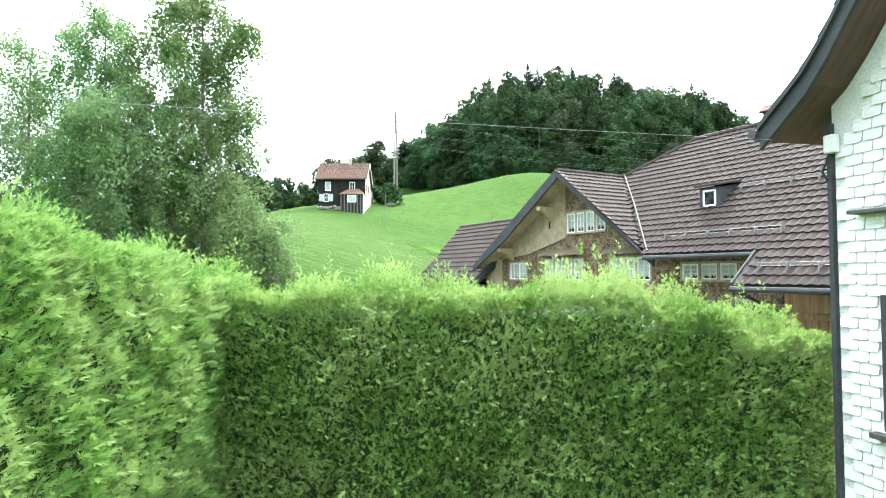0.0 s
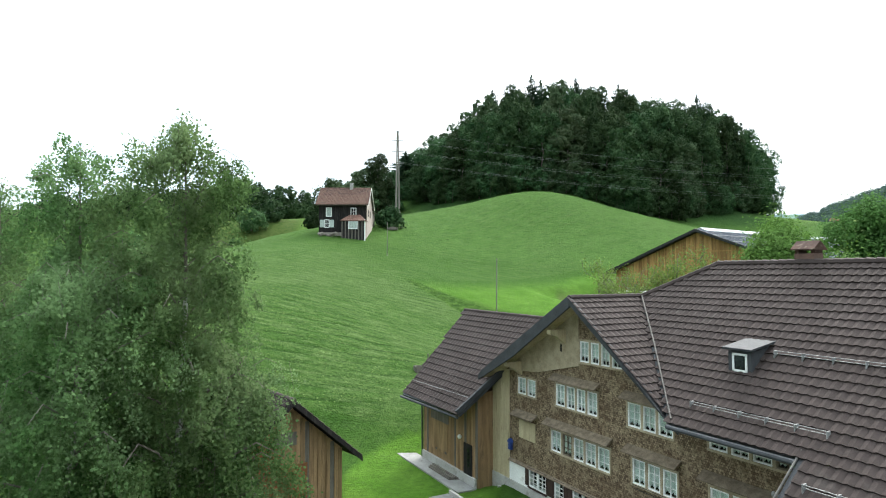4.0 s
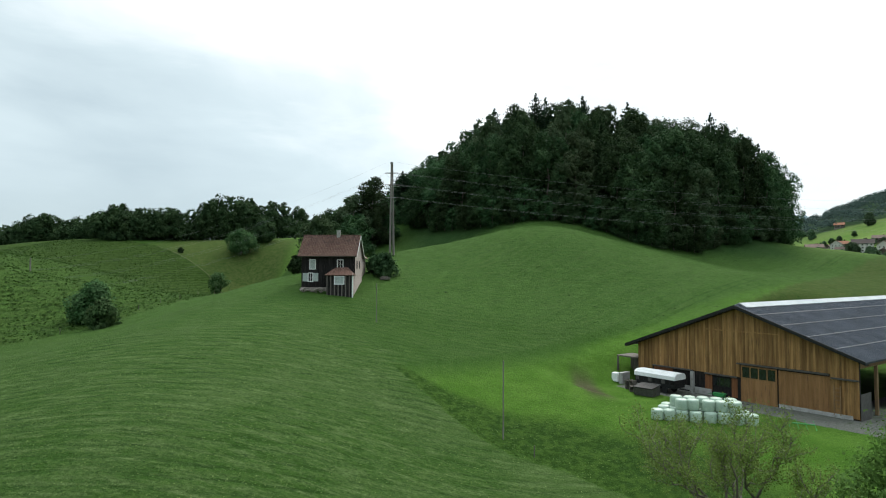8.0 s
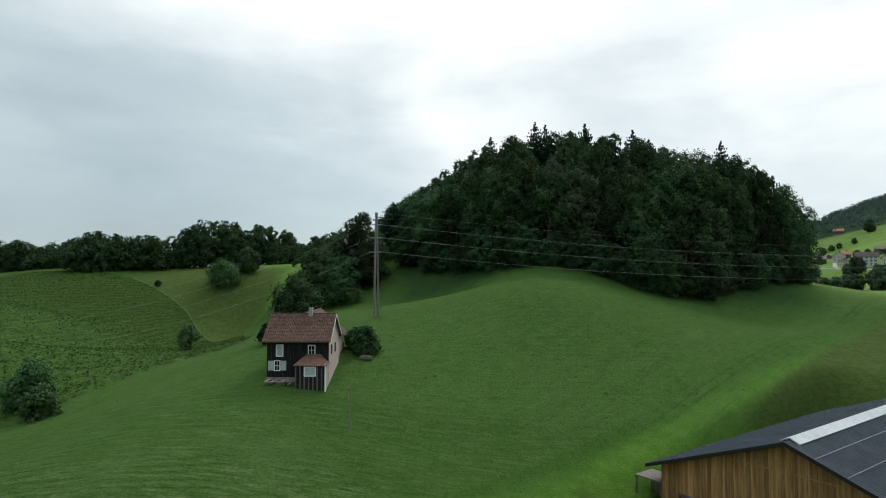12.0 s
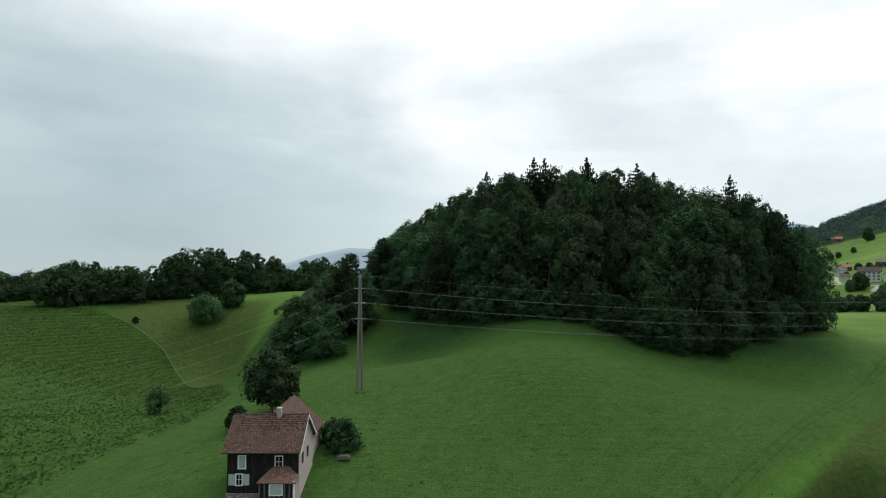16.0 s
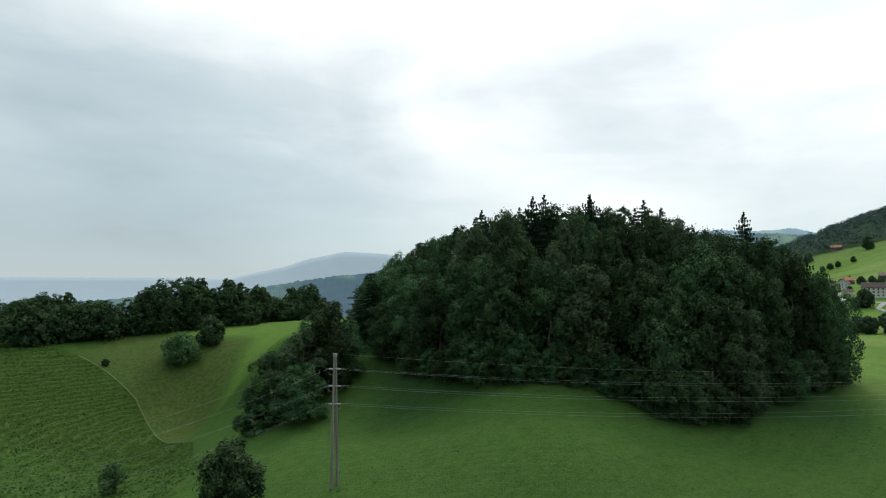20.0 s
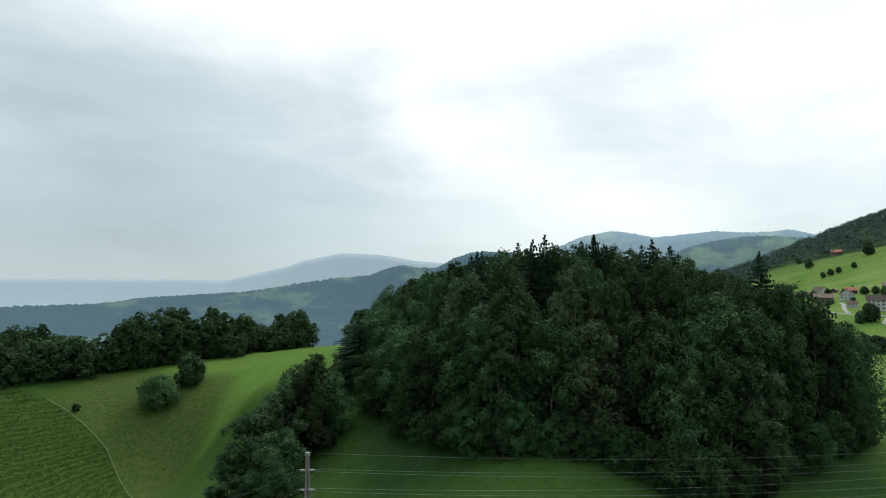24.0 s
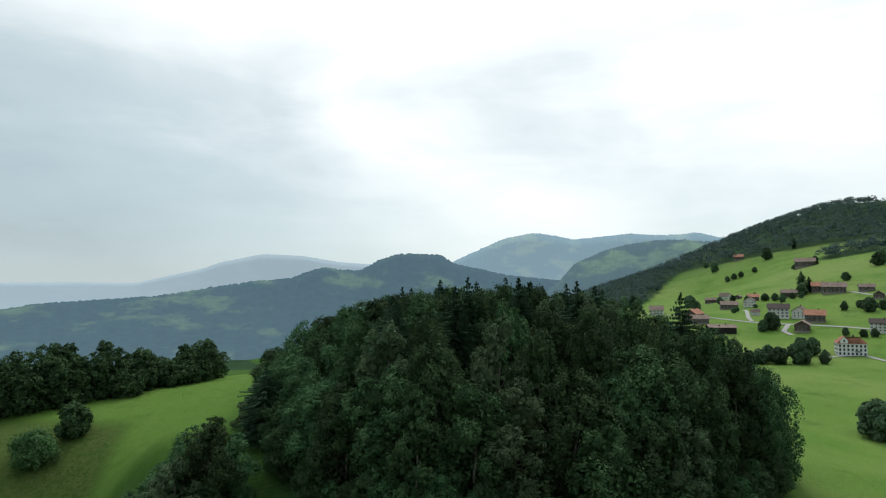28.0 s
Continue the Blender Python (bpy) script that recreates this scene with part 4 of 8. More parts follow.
# ---- more materials ----
M_TILE = surface("concrete_roof_tile", (0.036, 0.0265, 0.0245), (0.049, 0.0365, 0.034), 0.8, 0.75, 40.0, c=(0.056, 0.045, 0.041), spec=0.12, vary=0.25)
M_VERGE = surface("dark_painted_board", (0.040, 0.042, 0.046), (0.055, 0.057, 0.062), 2.0, 0.55, 40.0)
M_FLASH = surface("zinc_flashing", (0.075, 0.070, 0.066), (0.115, 0.108, 0.10), 3.0, 0.6, 30.0, metallic=0.3)
M_STEEL = surface("galvanised_steel", (0.22, 0.22, 0.22), (0.30, 0.30, 0.30), 6.0, 0.55, 40.0, metallic=0.4)
M_BEIGE = surface("beige_painted_boards", (0.36, 0.30, 0.19), (0.46, 0.39, 0.25), 1.6, 0.75, 30.0, (2.5, 2.5, 0.4), c=(0.25, 0.2, 0.12))
M_BROWNWOOD = surface("brown_weathered_boards", (0.20, 0.125, 0.066), (0.32, 0.205, 0.11), 1.2, 0.8, 26.0, (4, 4, 0.35), c=(0.12, 0.085, 0.055), vary=0.35)
M_REDWOOD = surface("reddish_boards", (0.16, 0.066, 0.030), (0.24, 0.10, 0.045), 1.2, 0.8, 26.0, (4, 4, 0.35), c=(0.10, 0.055, 0.035))
M_GREYWOOD = surface("grey_weathered_boards", (0.10, 0.088, 0.075), (0.17, 0.15, 0.13), 1.2, 0.85, 26.0, (4, 4, 0.35), c=(0.07, 0.058, 0.05))
M_DARKWOOD = surface("dark_tarred_boards", (0.011, 0.010, 0.010), (0.026, 0.022, 0.021), 1.2, 0.85, 20.0, (4, 4, 0.35), c=(0.05, 0.044, 0.04), vary=0.5)
M_BARNWOOD = surface("larch_barn_boards", (0.20, 0.105, 0.038), (0.33, 0.19, 0.075), 0.9, 0.75, 22.0, (4, 4, 0.3), c=(0.13, 0.075, 0.04), vary=0.75)
M_HOODS = surface("grey_shingle_hood", (0.105, 0.082, 0.058), (0.18, 0.14, 0.10), 5.0, 0.9, 30.0)
M_PLASTER = surface("white_plaster", (0.66, 0.66, 0.64), (0.74, 0.74, 0.72), 1.0, 0.85, 30.0, c=(0.5, 0.49, 0.46))
M_CONCRETE = surface("concrete", (0.30, 0.29, 0.27), (0.40, 0.39, 0.37), 1.2, 0.9, 30.0, c=(0.2, 0.19, 0.17))
M_WHITE = surface("white_paint", (0.72, 0.72, 0.70), (0.80, 0.80, 0.78), 2.0, 0.5, 40.0)
M_TRIM = surface("weathered_window_wood", (0.26, 0.21, 0.14), (0.36, 0.30, 0.21), 3.0, 0.8, 30.0)
M_OLDSASH = surface("bare_wood_sash", (0.14, 0.11, 0.085), (0.20, 0.16, 0.12), 3.0, 0.8, 30.0)
M_SHUTTER = surface("dark_brown_shutter", (0.034, 0.022, 0.018), (0.052, 0.034, 0.027), 3.0, 0.75, 30.0)
M_PATH = surface("worn_pale_concrete", (0.20, 0.195, 0.185), (0.28, 0.275, 0.265), 1.0, 0.9, 30.0, c=(0.15, 0.15, 0.13))
M_ASPHALT = surface("worn_asphalt", (0.13, 0.128, 0.122), (0.19, 0.185, 0.18), 1.2, 0.9, 40.0, c=(0.10, 0.10, 0.09))
M_CURTAIN = surface("pale_green_curtain", (0.56, 0.63, 0.57), (0.70, 0.75, 0.69), 9.0, 0.9, 30.0, (8, 8, 1))
M_DARK = surface("dark_opening", (0.012, 0.012, 0.012), (0.02, 0.02, 0.02), 2.0, 0.9)
M_BRICK = surface("sooty_chimney_brick", (0.09, 0.055, 0.045), (0.14, 0.085, 0.07), 4.0, 0.85, 30.0)
M_REDTILE = surface("red_clay_tile", (0.058, 0.031, 0.024), (0.105, 0.054, 0.040), 2.2, 0.8, 30.0, c=(0.27, 0.215, 0.17), vary=0.9)
M_PINK = surface("faded_pink_shingle", (0.36, 0.295, 0.265), (0.45, 0.375, 0.34), 2.0, 0.85, 25.0, (3, 3, 1), c=(0.28, 0.22, 0.195))
M_STONE = surface("rubble_stone", (0.17, 0.145, 0.125), (0.27, 0.235, 0.205), 2.5, 0.9, 20.0)
M_SHEET = surface("dark_roof_sheet", (0.040, 0.047, 0.060), (0.062, 0.072, 0.090), 0.4, 0.5, 12.0)
M_WRAP = surface("pale_green_bale_film", (0.31, 0.41, 0.33), (0.42, 0.50, 0.41), 2.5, 0.4, 20.0, spec=0.5)
M_RUBBER = surface("black_rubber", (0.015, 0.015, 0.015), (0.025, 0.025, 0.025), 8.0, 0.8)
M_POLEWOOD = surface("grey_pole_timber", (0.15, 0.135, 0.12), (0.22, 0.20, 0.18), 0.8, 0.85, 20.0, (4, 4, 0.2))
M_IRON = surface("black_iron", (0.02, 0.02, 0.02), (0.035, 0.035, 0.035), 6.0, 0.5, metallic=0.4)
M_CARPAINT = surface("silver_car_paint", (0.50, 0.52, 0.53), (0.55, 0.57, 0.58), 1.0, 0.28, 60.0, metallic=0.35, bump=0.02, spec=0.5)
M_TAIL = surface("red_tail_light", (0.30, 0.02, 0.015), (0.36, 0.03, 0.02), 4.0, 0.25, spec=0.5)
M_CANVAS = surface("white_canvas", (0.74, 0.74, 0.73), (0.80, 0.80, 0.79), 1.5, 0.8, 30.0)
M_GREENPAINT = surface("green_machine_paint", (0.03, 0.20, 0.06), (0.05, 0.26, 0.08), 4.0, 0.45)
M_BLUE = surface("blue_enamel", (0.02, 0.04, 0.16), (0.03, 0.06, 0.20), 6.0, 0.4)


def glass_material():
    k = Nodes("window_glass")
    k.done((0.80, 0.86, 0.84), 0.05, None, spec=0.5)
    k.b.inputs["Transmission Weight"].default_value = 1.0
    k.b.inputs["IOR"].default_value = 1.2
    return k.m


M_GLASS = glass_material()
M_CARGLASS = surface("tinted_car_glass", (0.012, 0.014, 0.015), (0.018, 0.020, 0.021), 2.0, 0.08, 40.0, bump=0.0, spec=0.6)


def shingle_material():
    """Small weathered shingles: rows of narrow tongues, brown and bleached."""
    k = Nodes("weathered_wood_shingle")
    v = k.coord("Object", (1, 1, 1), (radians(90), 0, 0))
    br = k.n("ShaderNodeTexBrick", Scale=1.0, Mortar_Size=0.006, Brick_Width=0.075, Row_Height=0.075, Mortar_Smooth=0.4)
    br.offset = 0.5
    k.link(v, br.inputs["Vector"])
    br.inputs["Color1"].default_value = (0.092, 0.060, 0.037, 1)
    br.inputs["Color2"].default_value = (0.31, 0.235, 0.15, 1)
    br.inputs["Mortar"].default_value = (0.035, 0.027, 0.018, 1)
    w3 = k.coord("Object")
    col = k.mix(k.math('MULTIPLY', k.noise(w3, 0.9, 5.0, 0.65, 0.46, 0.66), 0.6), br.outputs["Color"], (0.080, 0.043, 0.024))
    col = k.mix(k.math('MULTIPLY', k.noise(w3, 2.6, 6.0, 0.7, 0.48, 0.66), 0.6), col, (0.36, 0.285, 0.18))
    col = k.mix(k.math('MULTIPLY', k.noise(w3, 14.0, 3.0, 0.6, 0.52, 0.66), 0.75), col, (0.045, 0.033, 0.022))
    h = k.math('ADD', k.math('MULTIPLY', br.outputs["Fac"], -1.0), k.noise(w3, 22.0, 3.0))
    return k.done(col, 0.88, h, 0.7, 0.02, spec=0.15)


M_SHINGLE = shingle_material()

# ---- building helpers ----


def wall_with_openings(g, a0, a1, z0, z1, d0, d1, holes):
    """A wall along x from a0 to a1, z0 to z1, between depths d0 and d1, with openings (a, b, low, high) cut through: one closed skin."""
    xs = sorted({a0, a1, *[h[0] for h in holes], *[h[1] for h in holes]})
    zs = sorted({z0, z1, *[h[2] for h in holes], *[h[3] for h in holes]})
    nx, nz = len(xs) - 1, len(zs) - 1

    def solid_at(i, j):
        if not (0 <= i < nx and 0 <= j < nz):
            return False
        cx, cz = (xs[i] + xs[i + 1]) / 2, (zs[j] + zs[j + 1]) / 2
        return not any(h[0] < cx < h[1] and h[2] < cz < h[3] for h in holes)

    idx, pts, fs = {}, [], []

    def v(i, j, k):
        if (i, j, k) not in idx:
            idx[i, j, k] = len(pts)
            pts.append((xs[i], (d0, d1)[k], zs[j]))
        return idx[i, j, k]

    for i in range(nx):
        for j in range(nz):
            if not solid_at(i, j):
                continue
            fs.append((v(i + 1, j, 1), v(i, j, 1), v(i, j + 1, 1), v(i + 1, j + 1, 1)))
            fs.append((v(i, j, 0), v(i + 1, j, 0), v(i + 1, j + 1, 0), v(i, j + 1, 0)))
            if not solid_at(i - 1, j):
                fs.append((v(i, j, 1), v(i, j, 0), v(i, j + 1, 0), v(i, j + 1, 1)))
            if not solid_at(i + 1, j):
                fs.append((v(i + 1, j, 0), v(i + 1, j, 1), v(i + 1, j + 1, 1), v(i + 1, j + 1, 0)))
            if not solid_at(i, j - 1):
                fs.append((v(i, j, 0), v(i, j, 1), v(i + 1, j, 1), v(i + 1, j, 0)))
            if not solid_at(i, j + 1):
                fs.append((v(i, j + 1, 1), v(i, j + 1, 0), v(i + 1, j + 1, 0), v(i + 1, j + 1, 1)))
    return g.add(pts, fs)


def window(parent, a, b, lo, hi, n, face, rows=3, cols=2, trim=None, sash=None, curtain=None, label="", boards=False):
    """A row of n casements in an opening a..b, lo..hi of a wall whose outer face lies at depth face and looks along +y."""
    win = part("window", Geo().box(a - 0.05, face - 0.12, lo - 0.07, b + 0.05, face + 0.06, lo, 0.008), trim or M_TRIM, parent, label)
    g = Geo()
    g.box(a - 0.06, face - 0.1, hi, b + 0.06, face + 0.035, hi + 0.07)
    g.box(a - 0.06, face - 0.1, lo, a, face + 0.035, hi)
    g.box(b, face - 0.1, lo, b + 0.06, face + 0.035, hi)
    part("frame", g, trim or M_TRIM, win)
    wd = (b - a) / n
    post = 0.05 if n > 1 and curtain else 0.0
    for i in range(n):
        x0, x1 = a + i * wd + post * (i > 0) + 0.006, a + (i + 1) * wd - post * (i < n - 1) - 0.006
        if post and i:
            part("post", Geo().box(a + i * wd - post, face - 0.1, lo, a + i * wd + post, face + 0.03, hi), trim or M_TRIM, win)
        g = Geo()
        t = 0.048
        g.box(x0, face - 0.06, lo, x0 + t, face + 0.012, hi)
        g.box(x1 - t, face - 0.06, lo, x1, face + 0.012, hi)
        g.box(x0 + t, face - 0.06, hi - t, x1 - t, face + 0.012, hi)
        g.box(x0 + t, face - 0.06, lo, x1 - t, face + 0.012, lo + t)
        for c in range(1, cols):
            xc = x0 + t + (x1 - x0 - 2 * t) * c / cols
            g.box(xc - 0.009, face - 0.045, lo + t, xc + 0.009, face + 0.004, hi - t)
        for r in range(1, rows):
            zc = lo + t + (hi - lo - 2 * t) * r / rows
            g.box(x0 + t, face - 0.044, zc - 0.009, x1 - t, face + 0.003, zc + 0.009)
        part("sash", g, (M_OLDSASH if (i * 7 + int(a * 10)) % 9 == 0 else sash) or M_WHITE, win)
        pane = part("pane", Geo().box(x0 + t - 0.004, face - 0.034, lo + t - 0.004, x1 - t + 0.004, face - 0.028, hi - t + 0.004), M_GLASS, win)
        pane.visible_shadow = False
        if curtain:
            k = 10
            hem = lo + (hi - lo) * (0.2 if lo < 2.01 else 0.28)
            pts = [(x0 + (x1 - x0) * q / k, face - 0.085 + 0.016 * (q % 2), z) for z in (0, 1) for q in range(k + 1)]
            pts = [(x, y, hi if z else hem - 0.07 * (q % 2)) for (x, y, z), q in zip(pts, list(range(k + 1)) * 2)]
            part("curtain", Geo().add(pts, [(q, q + 1, k + 2 + q, k + 1 + q) for q in range(k)]), curtain, win)
    part("recess", Geo().box(a, face - 0.32, lo, b, face - 0.30, hi), M_DARK, win)
    return win


def tile_mesh(name, wd, ln, mat, lip=0.05, wave=0.03):
    """One pan tile: a shallow S across, a thick nose below. x across, y up the slope."""
    n = 4
    top = [(wd * (i / n - 0.5), y, wave * math.sin(i / n * 2 * math.pi) + (0.058 if y == 0 else 0.012)) for y in (0.0, ln) for i in range(n + 1)]
    low = [(p[0], 0.004, p[2] - lip) for p in top[:n + 1]]
    f = [(i, i + 1, n + 2 + i, n + 1 + i) for i in range(n)] + [(2 * n + 2 + i, 2 * n + 3 + i, i + 1, i) for i in range(n)]
    return top + low, f


def tiled(parent, o, u, v, nu, nv, wd, ln, mat, inside, pick=None, name="tile", wave=0.02):
    """Courses of tiles on a slope: o is the lower corner, u runs along the eave, v up the slope. Those that pick() names are parts of their own."""
    o, u, v = Vector(o), Vector(u).normalized(), Vector(v).normalized()
    flip = u.cross(v).z < 0
    if flip:
        o, u = o + u * (nu * wd), -u
    nrm = u.cross(v)
    pts, fs = tile_mesh(name, wd * 1.02, ln * 1.15, mat, wave=wave)
    one = Geo().add(pts, fs).mesh(name, mat)
    rest = Geo()
    singles = 0
    rr = random.Random(nu * 31 + nv)
    for j in range(nv):
        for i in range(nu):
            a, b = (i + 0.5) * wd, j * ln
            at = nu * wd - a if flip else a
            if not inside(at, b + ln * 0.5):
                continue
            p = o + u * a + v * b + nrm * (0.004 + rr.random() * 0.008)
            m = Matrix(((u.x, v.x, nrm.x, p.x), (u.y, v.y, nrm.y, p.y), (u.z, v.z, nrm.z, p.z), (0, 0, 0, 1))) @ Matrix.Rotation(rr.uniform(-0.012, 0.012), 4, 'Z')
            if pick and singles < 300 and pick(at, b):
                ob = new(name, one)
                ob.parent = parent
                ob.matrix_local = m
                singles += 1
            else:
                rest.m = m
                rest.add(pts, fs)
    if rest.v:
        ob = part("tiles", rest, mat, parent)
        tagged(ob, kind="stuff")


def roof_deck(parent, pts, t, mat, name="roof", label=""):
    return part(name, Geo().slab(pts, t), mat, parent, label)


# ---- farmhouse ----
FD, FN = Vector((-0.479, 0.878, 0)), Vector((-0.878, -0.479, 0))
FARM = Matrix(((FD.x, FN.x, 0, FN.x * -16.4), (FD.y, FN.y, 0, FN.y * -16.4), (0, 0, 1, 0), (0, 0, 0, 1)))
fh = thing("farmhouse", "old farmhouse clad in brown wooden shingles under dark concrete tiles", "house", FARM)
# rows of windows: from, to, sill, head, casements
ROWS = [(22.1, 23.38, 1.97, 2.70, 2), (18.35, 20.75, 1.95, 2.82, 4), (14.9, 16.85, 1.97, 2.80, 3), (17.74, 21.08, 0.05, 0.90, 5), (14.76, 16.66, 0.06, 0.92, 3),
        (10.84, 13.57, 2.02, 2.52, 4), (10.78, 13.56, 0.06, 0.88, 4)]
LOW = [(21.39, 22.59, -1.86, -1.12, 2), (20.28, 20.87, -1.86, -1.12, 1), (18.6, 19.76, -1.86, -1.12, 2), (15.5, 16.64, -1.80, -1.12, 2), (12.72, 13.87, -1.88, -1.14, 2)]
SHUT = (22.15, 23.33, 0.05, 0.85)
g = wall_with_openings(Geo(), 10.2, 24.05, -1.08, 2.86, -0.25, 0.0, [r[:4] for r in ROWS] + [SHUT])
part("wall", g, M_SHINGLE, fh, "brown weathered shingle wall")
# the gable above, cut to the roof line
g = Geo()
for a, b in ((14.2, 17.08), (17.08, 19.29), (19.29, 24.9)):
    cut = lambda s: 2.75 + (s - 14.2) * 0.745 if s < 18.9 else 6.25 - (s - 18.9) * 0.59
    xs = [a, b] if not a < 18.9 < b else [a, 18.9, b]
    if a == 17.08:
        g.prism([(a, 2.86), (b, 2.86), (b, 3.88), (a, 3.88)], -0.25, 0.0, "y")
        g.prism([(a, 4.68), (b, 4.68)] + [(s, cut(s)) for s in reversed(xs)], -0.25, 0.0, "y")
    else:
        g.prism([(a, 2.86), (b, 2.86)] + [(s, cut(s)) for s in reversed(xs)], -0.25, 0.0, "y")
part("wall", g, M_SHINGLE, fh, "shingled gable wall")
window(fh, 17.08, 19.29, 3.88, 4.68, 4, 0.0, 3, 2, M_TRIM, M_WHITE, M_CURTAIN)
for r in ROWS:
    window(fh, *r, 0.0, 3, 2, M_TRIM, M_WHITE, M_CURTAIN)
for r in LOW:
    window(fh, *r, 0.03, 4, 2, M_SHUTTER, M_WHITE, M_CURTAIN if r[0] < 17 else None)
    for e in (r[0] - 0.26, r[1] + 0.08):
        part("shutter", Geo().box(e, 0.0, r[2], e + 0.16, 0.07, r[3], 0.006), M_SHUTTER, fh, "narrow dark brown shutter")
shut = part("shutter", Geo().box(SHUT[0], -0.1, SHUT[2], SHUT[1], 0.03, SHUT[3], 0.01), M_BEIGE, fh, "closed beige window shutter")
g = wall_with_openings(Geo(), 10.2, 24.05, -1.97, -1.085, -0.25, 0.03, [r[:4] for r in LOW])
part("basement_wall", g, M_PLASTER, fh, "white plastered basement wall")
part("plinth", Geo().box(10.2, -0.3, -3.1, 25.4, 0.08, -1.97), M_CONCRETE, fh, "grey concrete plinth")
part("shadow_board", Geo().prism([(0.0, -1.02), (0.12, -1.1), (0.12, -1.13), (0.0, -1.1)], 10.2, 24.05, "x"), M_HOODS, fh)
# sloping hoods over the window rows
for a, b, z in ((17.6, 21.35, 1.18), (14.6, 16.9, 1.2), (10.6, 13.8, 1.18), (22.0, 23.6, 1.1), (14.7, 17.0, 3.02), (18.2, 20.9, 3.06)):
    part("window_hood", Geo().prism([(0.0, z + 0.16), (0.34, z - 0.06), (0.34, z - 0.1), (0.0, z + 0.02)], a, b, "x"), M_HOODS, fh, "grey shingled window hood")
for i in range(7):
    x = 24.05 + i * 0.2
    part("board", Geo().box(x + 0.006, -0.24, -2.1, x + 0.194, 0.03 + 0.012 * (i % 2), 2.9, 0.006), M_BEIGE, fh)
part("wall", Geo().box(24.05, -0.3, -2.1, 25.42, -0.23, 2.9), M_BEIGE, fh)
part("wall", Geo().prism([(-9.2, -2.95), (-0.3, -2.95), (-0.3, 2.8), (-9.2, 2.8)], 25.2, 25.42, "x"), M_GREYWOOD, fh)
part("wall", Geo().box(0.2, -9.2, -2.95, 25.2, -9.0, 2.8), M_GREYWOOD, fh)
part("wall", Geo().box(0.0, -9.2, -2.95, 0.2, -0.3, 2.8), M_GREYWOOD, fh)
# the stable part with its big wooden door
part("wall", Geo().box(0.2, -0.3, -2.95, 10.2, -0.06, 2.2), M_BROWNWOOD, fh, "brown boarded stable wall")
for i in range(13):
    x = 6.3 + i * 0.3
    part("board", Geo().box(x + 0.005, -0.06, -2.6, x + 0.295, -0.02 + 0.01 * (i % 2), 0.95, 0.005), M_BROWNWOOD, fh)
part("lintel", Geo().box(6.2, -0.06, 0.95, 10.2, 0.05, 1.12, 0.01), M_BROWNWOOD, fh)
part("door", Geo().box(7.1, -0.02, -2.55, 8.6, 0.03, 0.85, 0.01), M_BROWNWOOD, fh, "tall brown plank door")
for i in range(5):
    z = 1.5
    x = 6.7 + i * 0.55
    part("cutout", Geo().prism([(x, z - 0.28), (x + 0.06, z - 0.1), (x + 0.02, z - 0.02), (x + 0.07, z + 0.1), (x, z + 0.26), (x - 0.07, z + 0.1), (x - 0.02, z - 0.02), (x - 0.06, z - 0.1)], -0.07, -0.052, "y"), M_DARK, fh, "dark ornamental cut-out")
# roof: a hipped main roof and the cross gable
SLOPE = 0.88
roof_deck(fh, [(16.3, -4.2, 7.62), (18.75, -2.72, 6.32), (14.02, 1.25, 2.82), (0.0, 1.25, 2.82), (0.0, -4.2, 7.62)], 0.16, M_VERGE)
roof_deck(fh, [(25.3, -9.65, 2.82), (16.3, -4.2, 7.62), (0.0, -4.2, 7.62), (0.0, -9.65, 2.82)], 0.16, M_VERGE)
roof_deck(fh, [(24.6, -1.4, 2.9), (18.75, -2.72, 6.3), (16.3, -4.2, 7.62), (25.3, -9.65, 2.82)], 0.16, M_VERGE)
roof_deck(fh, [(10.1, 1.25, 2.82), (10.1, 2.3, 1.9), (0.0, 2.3, 1.9), (0.0, 1.25, 2.82)], 0.14, M_VERGE)
roof_deck(fh, [(18.85, 0.85, 6.36), (14.05, 0.85, 2.76), (14.05, 1.15, 2.76), (18.85, -2.85, 6.36)][::-1], 0.14, M_VERGE)
roof_deck(fh, [(18.85, -2.85, 6.36), (25.15, -0.5, 2.62), (25.15, 0.85, 2.62), (18.85, 0.85, 6.36)][::-1], 0.14, M_VERGE)
sl = math.hypot(5.45, 4.8)
vmain = Vector((0, -5.45, 4.8)) / sl
val = lambda a, b: True
hip = lambda s, b: s < 25.3 - 9.0 * (b / sl) - 0.1
def main_in(a, b):
    s = a
    f = b / sl
    # right of the valley that runs up from the gable's eave to the ridge crossing
    return s < 14.0 + (18.7 - 14.0) * min(1.0, f / 0.735) if f < 0.735 else hip(s, b)
tiled(fh, (0.0, 1.27, 2.82), (1, 0, 0), vmain, 97, 23, 0.262, sl / 23, M_TILE, main_in, lambda a, b: 9.5 < a < 15.0 and b < 4.4)
tiled(fh, (0.0, -9.67, 2.82), (1, 0, 0), (0, 5.45, 4.8), 97, 23, 0.262, sl / 23, M_TILE, lambda a, b: a < 25.3 - 9.0 * (b / sl) - 0.1)
sl2 = math.hypot(1.05, 0.92)
tiled(fh, (0.0, 2.32, 1.9), (1, 0, 0), (0, -1.05, 0.92), 38, 4, 0.262, sl2 / 4, M_TILE, lambda a, b: a < 10.1)
v2 = Vector((18.85 - 14.05, 0, 3.6))
sl3 = v2.length
tiled(fh, (14.05, 1.0, 2.76), (0, -1, 0), v2, 15, 19, 0.262, sl3 / 19, M_TILE, lambda a, b: a < 0.1 + 3.75 * b / sl3 + 0.15)
g = Geo()
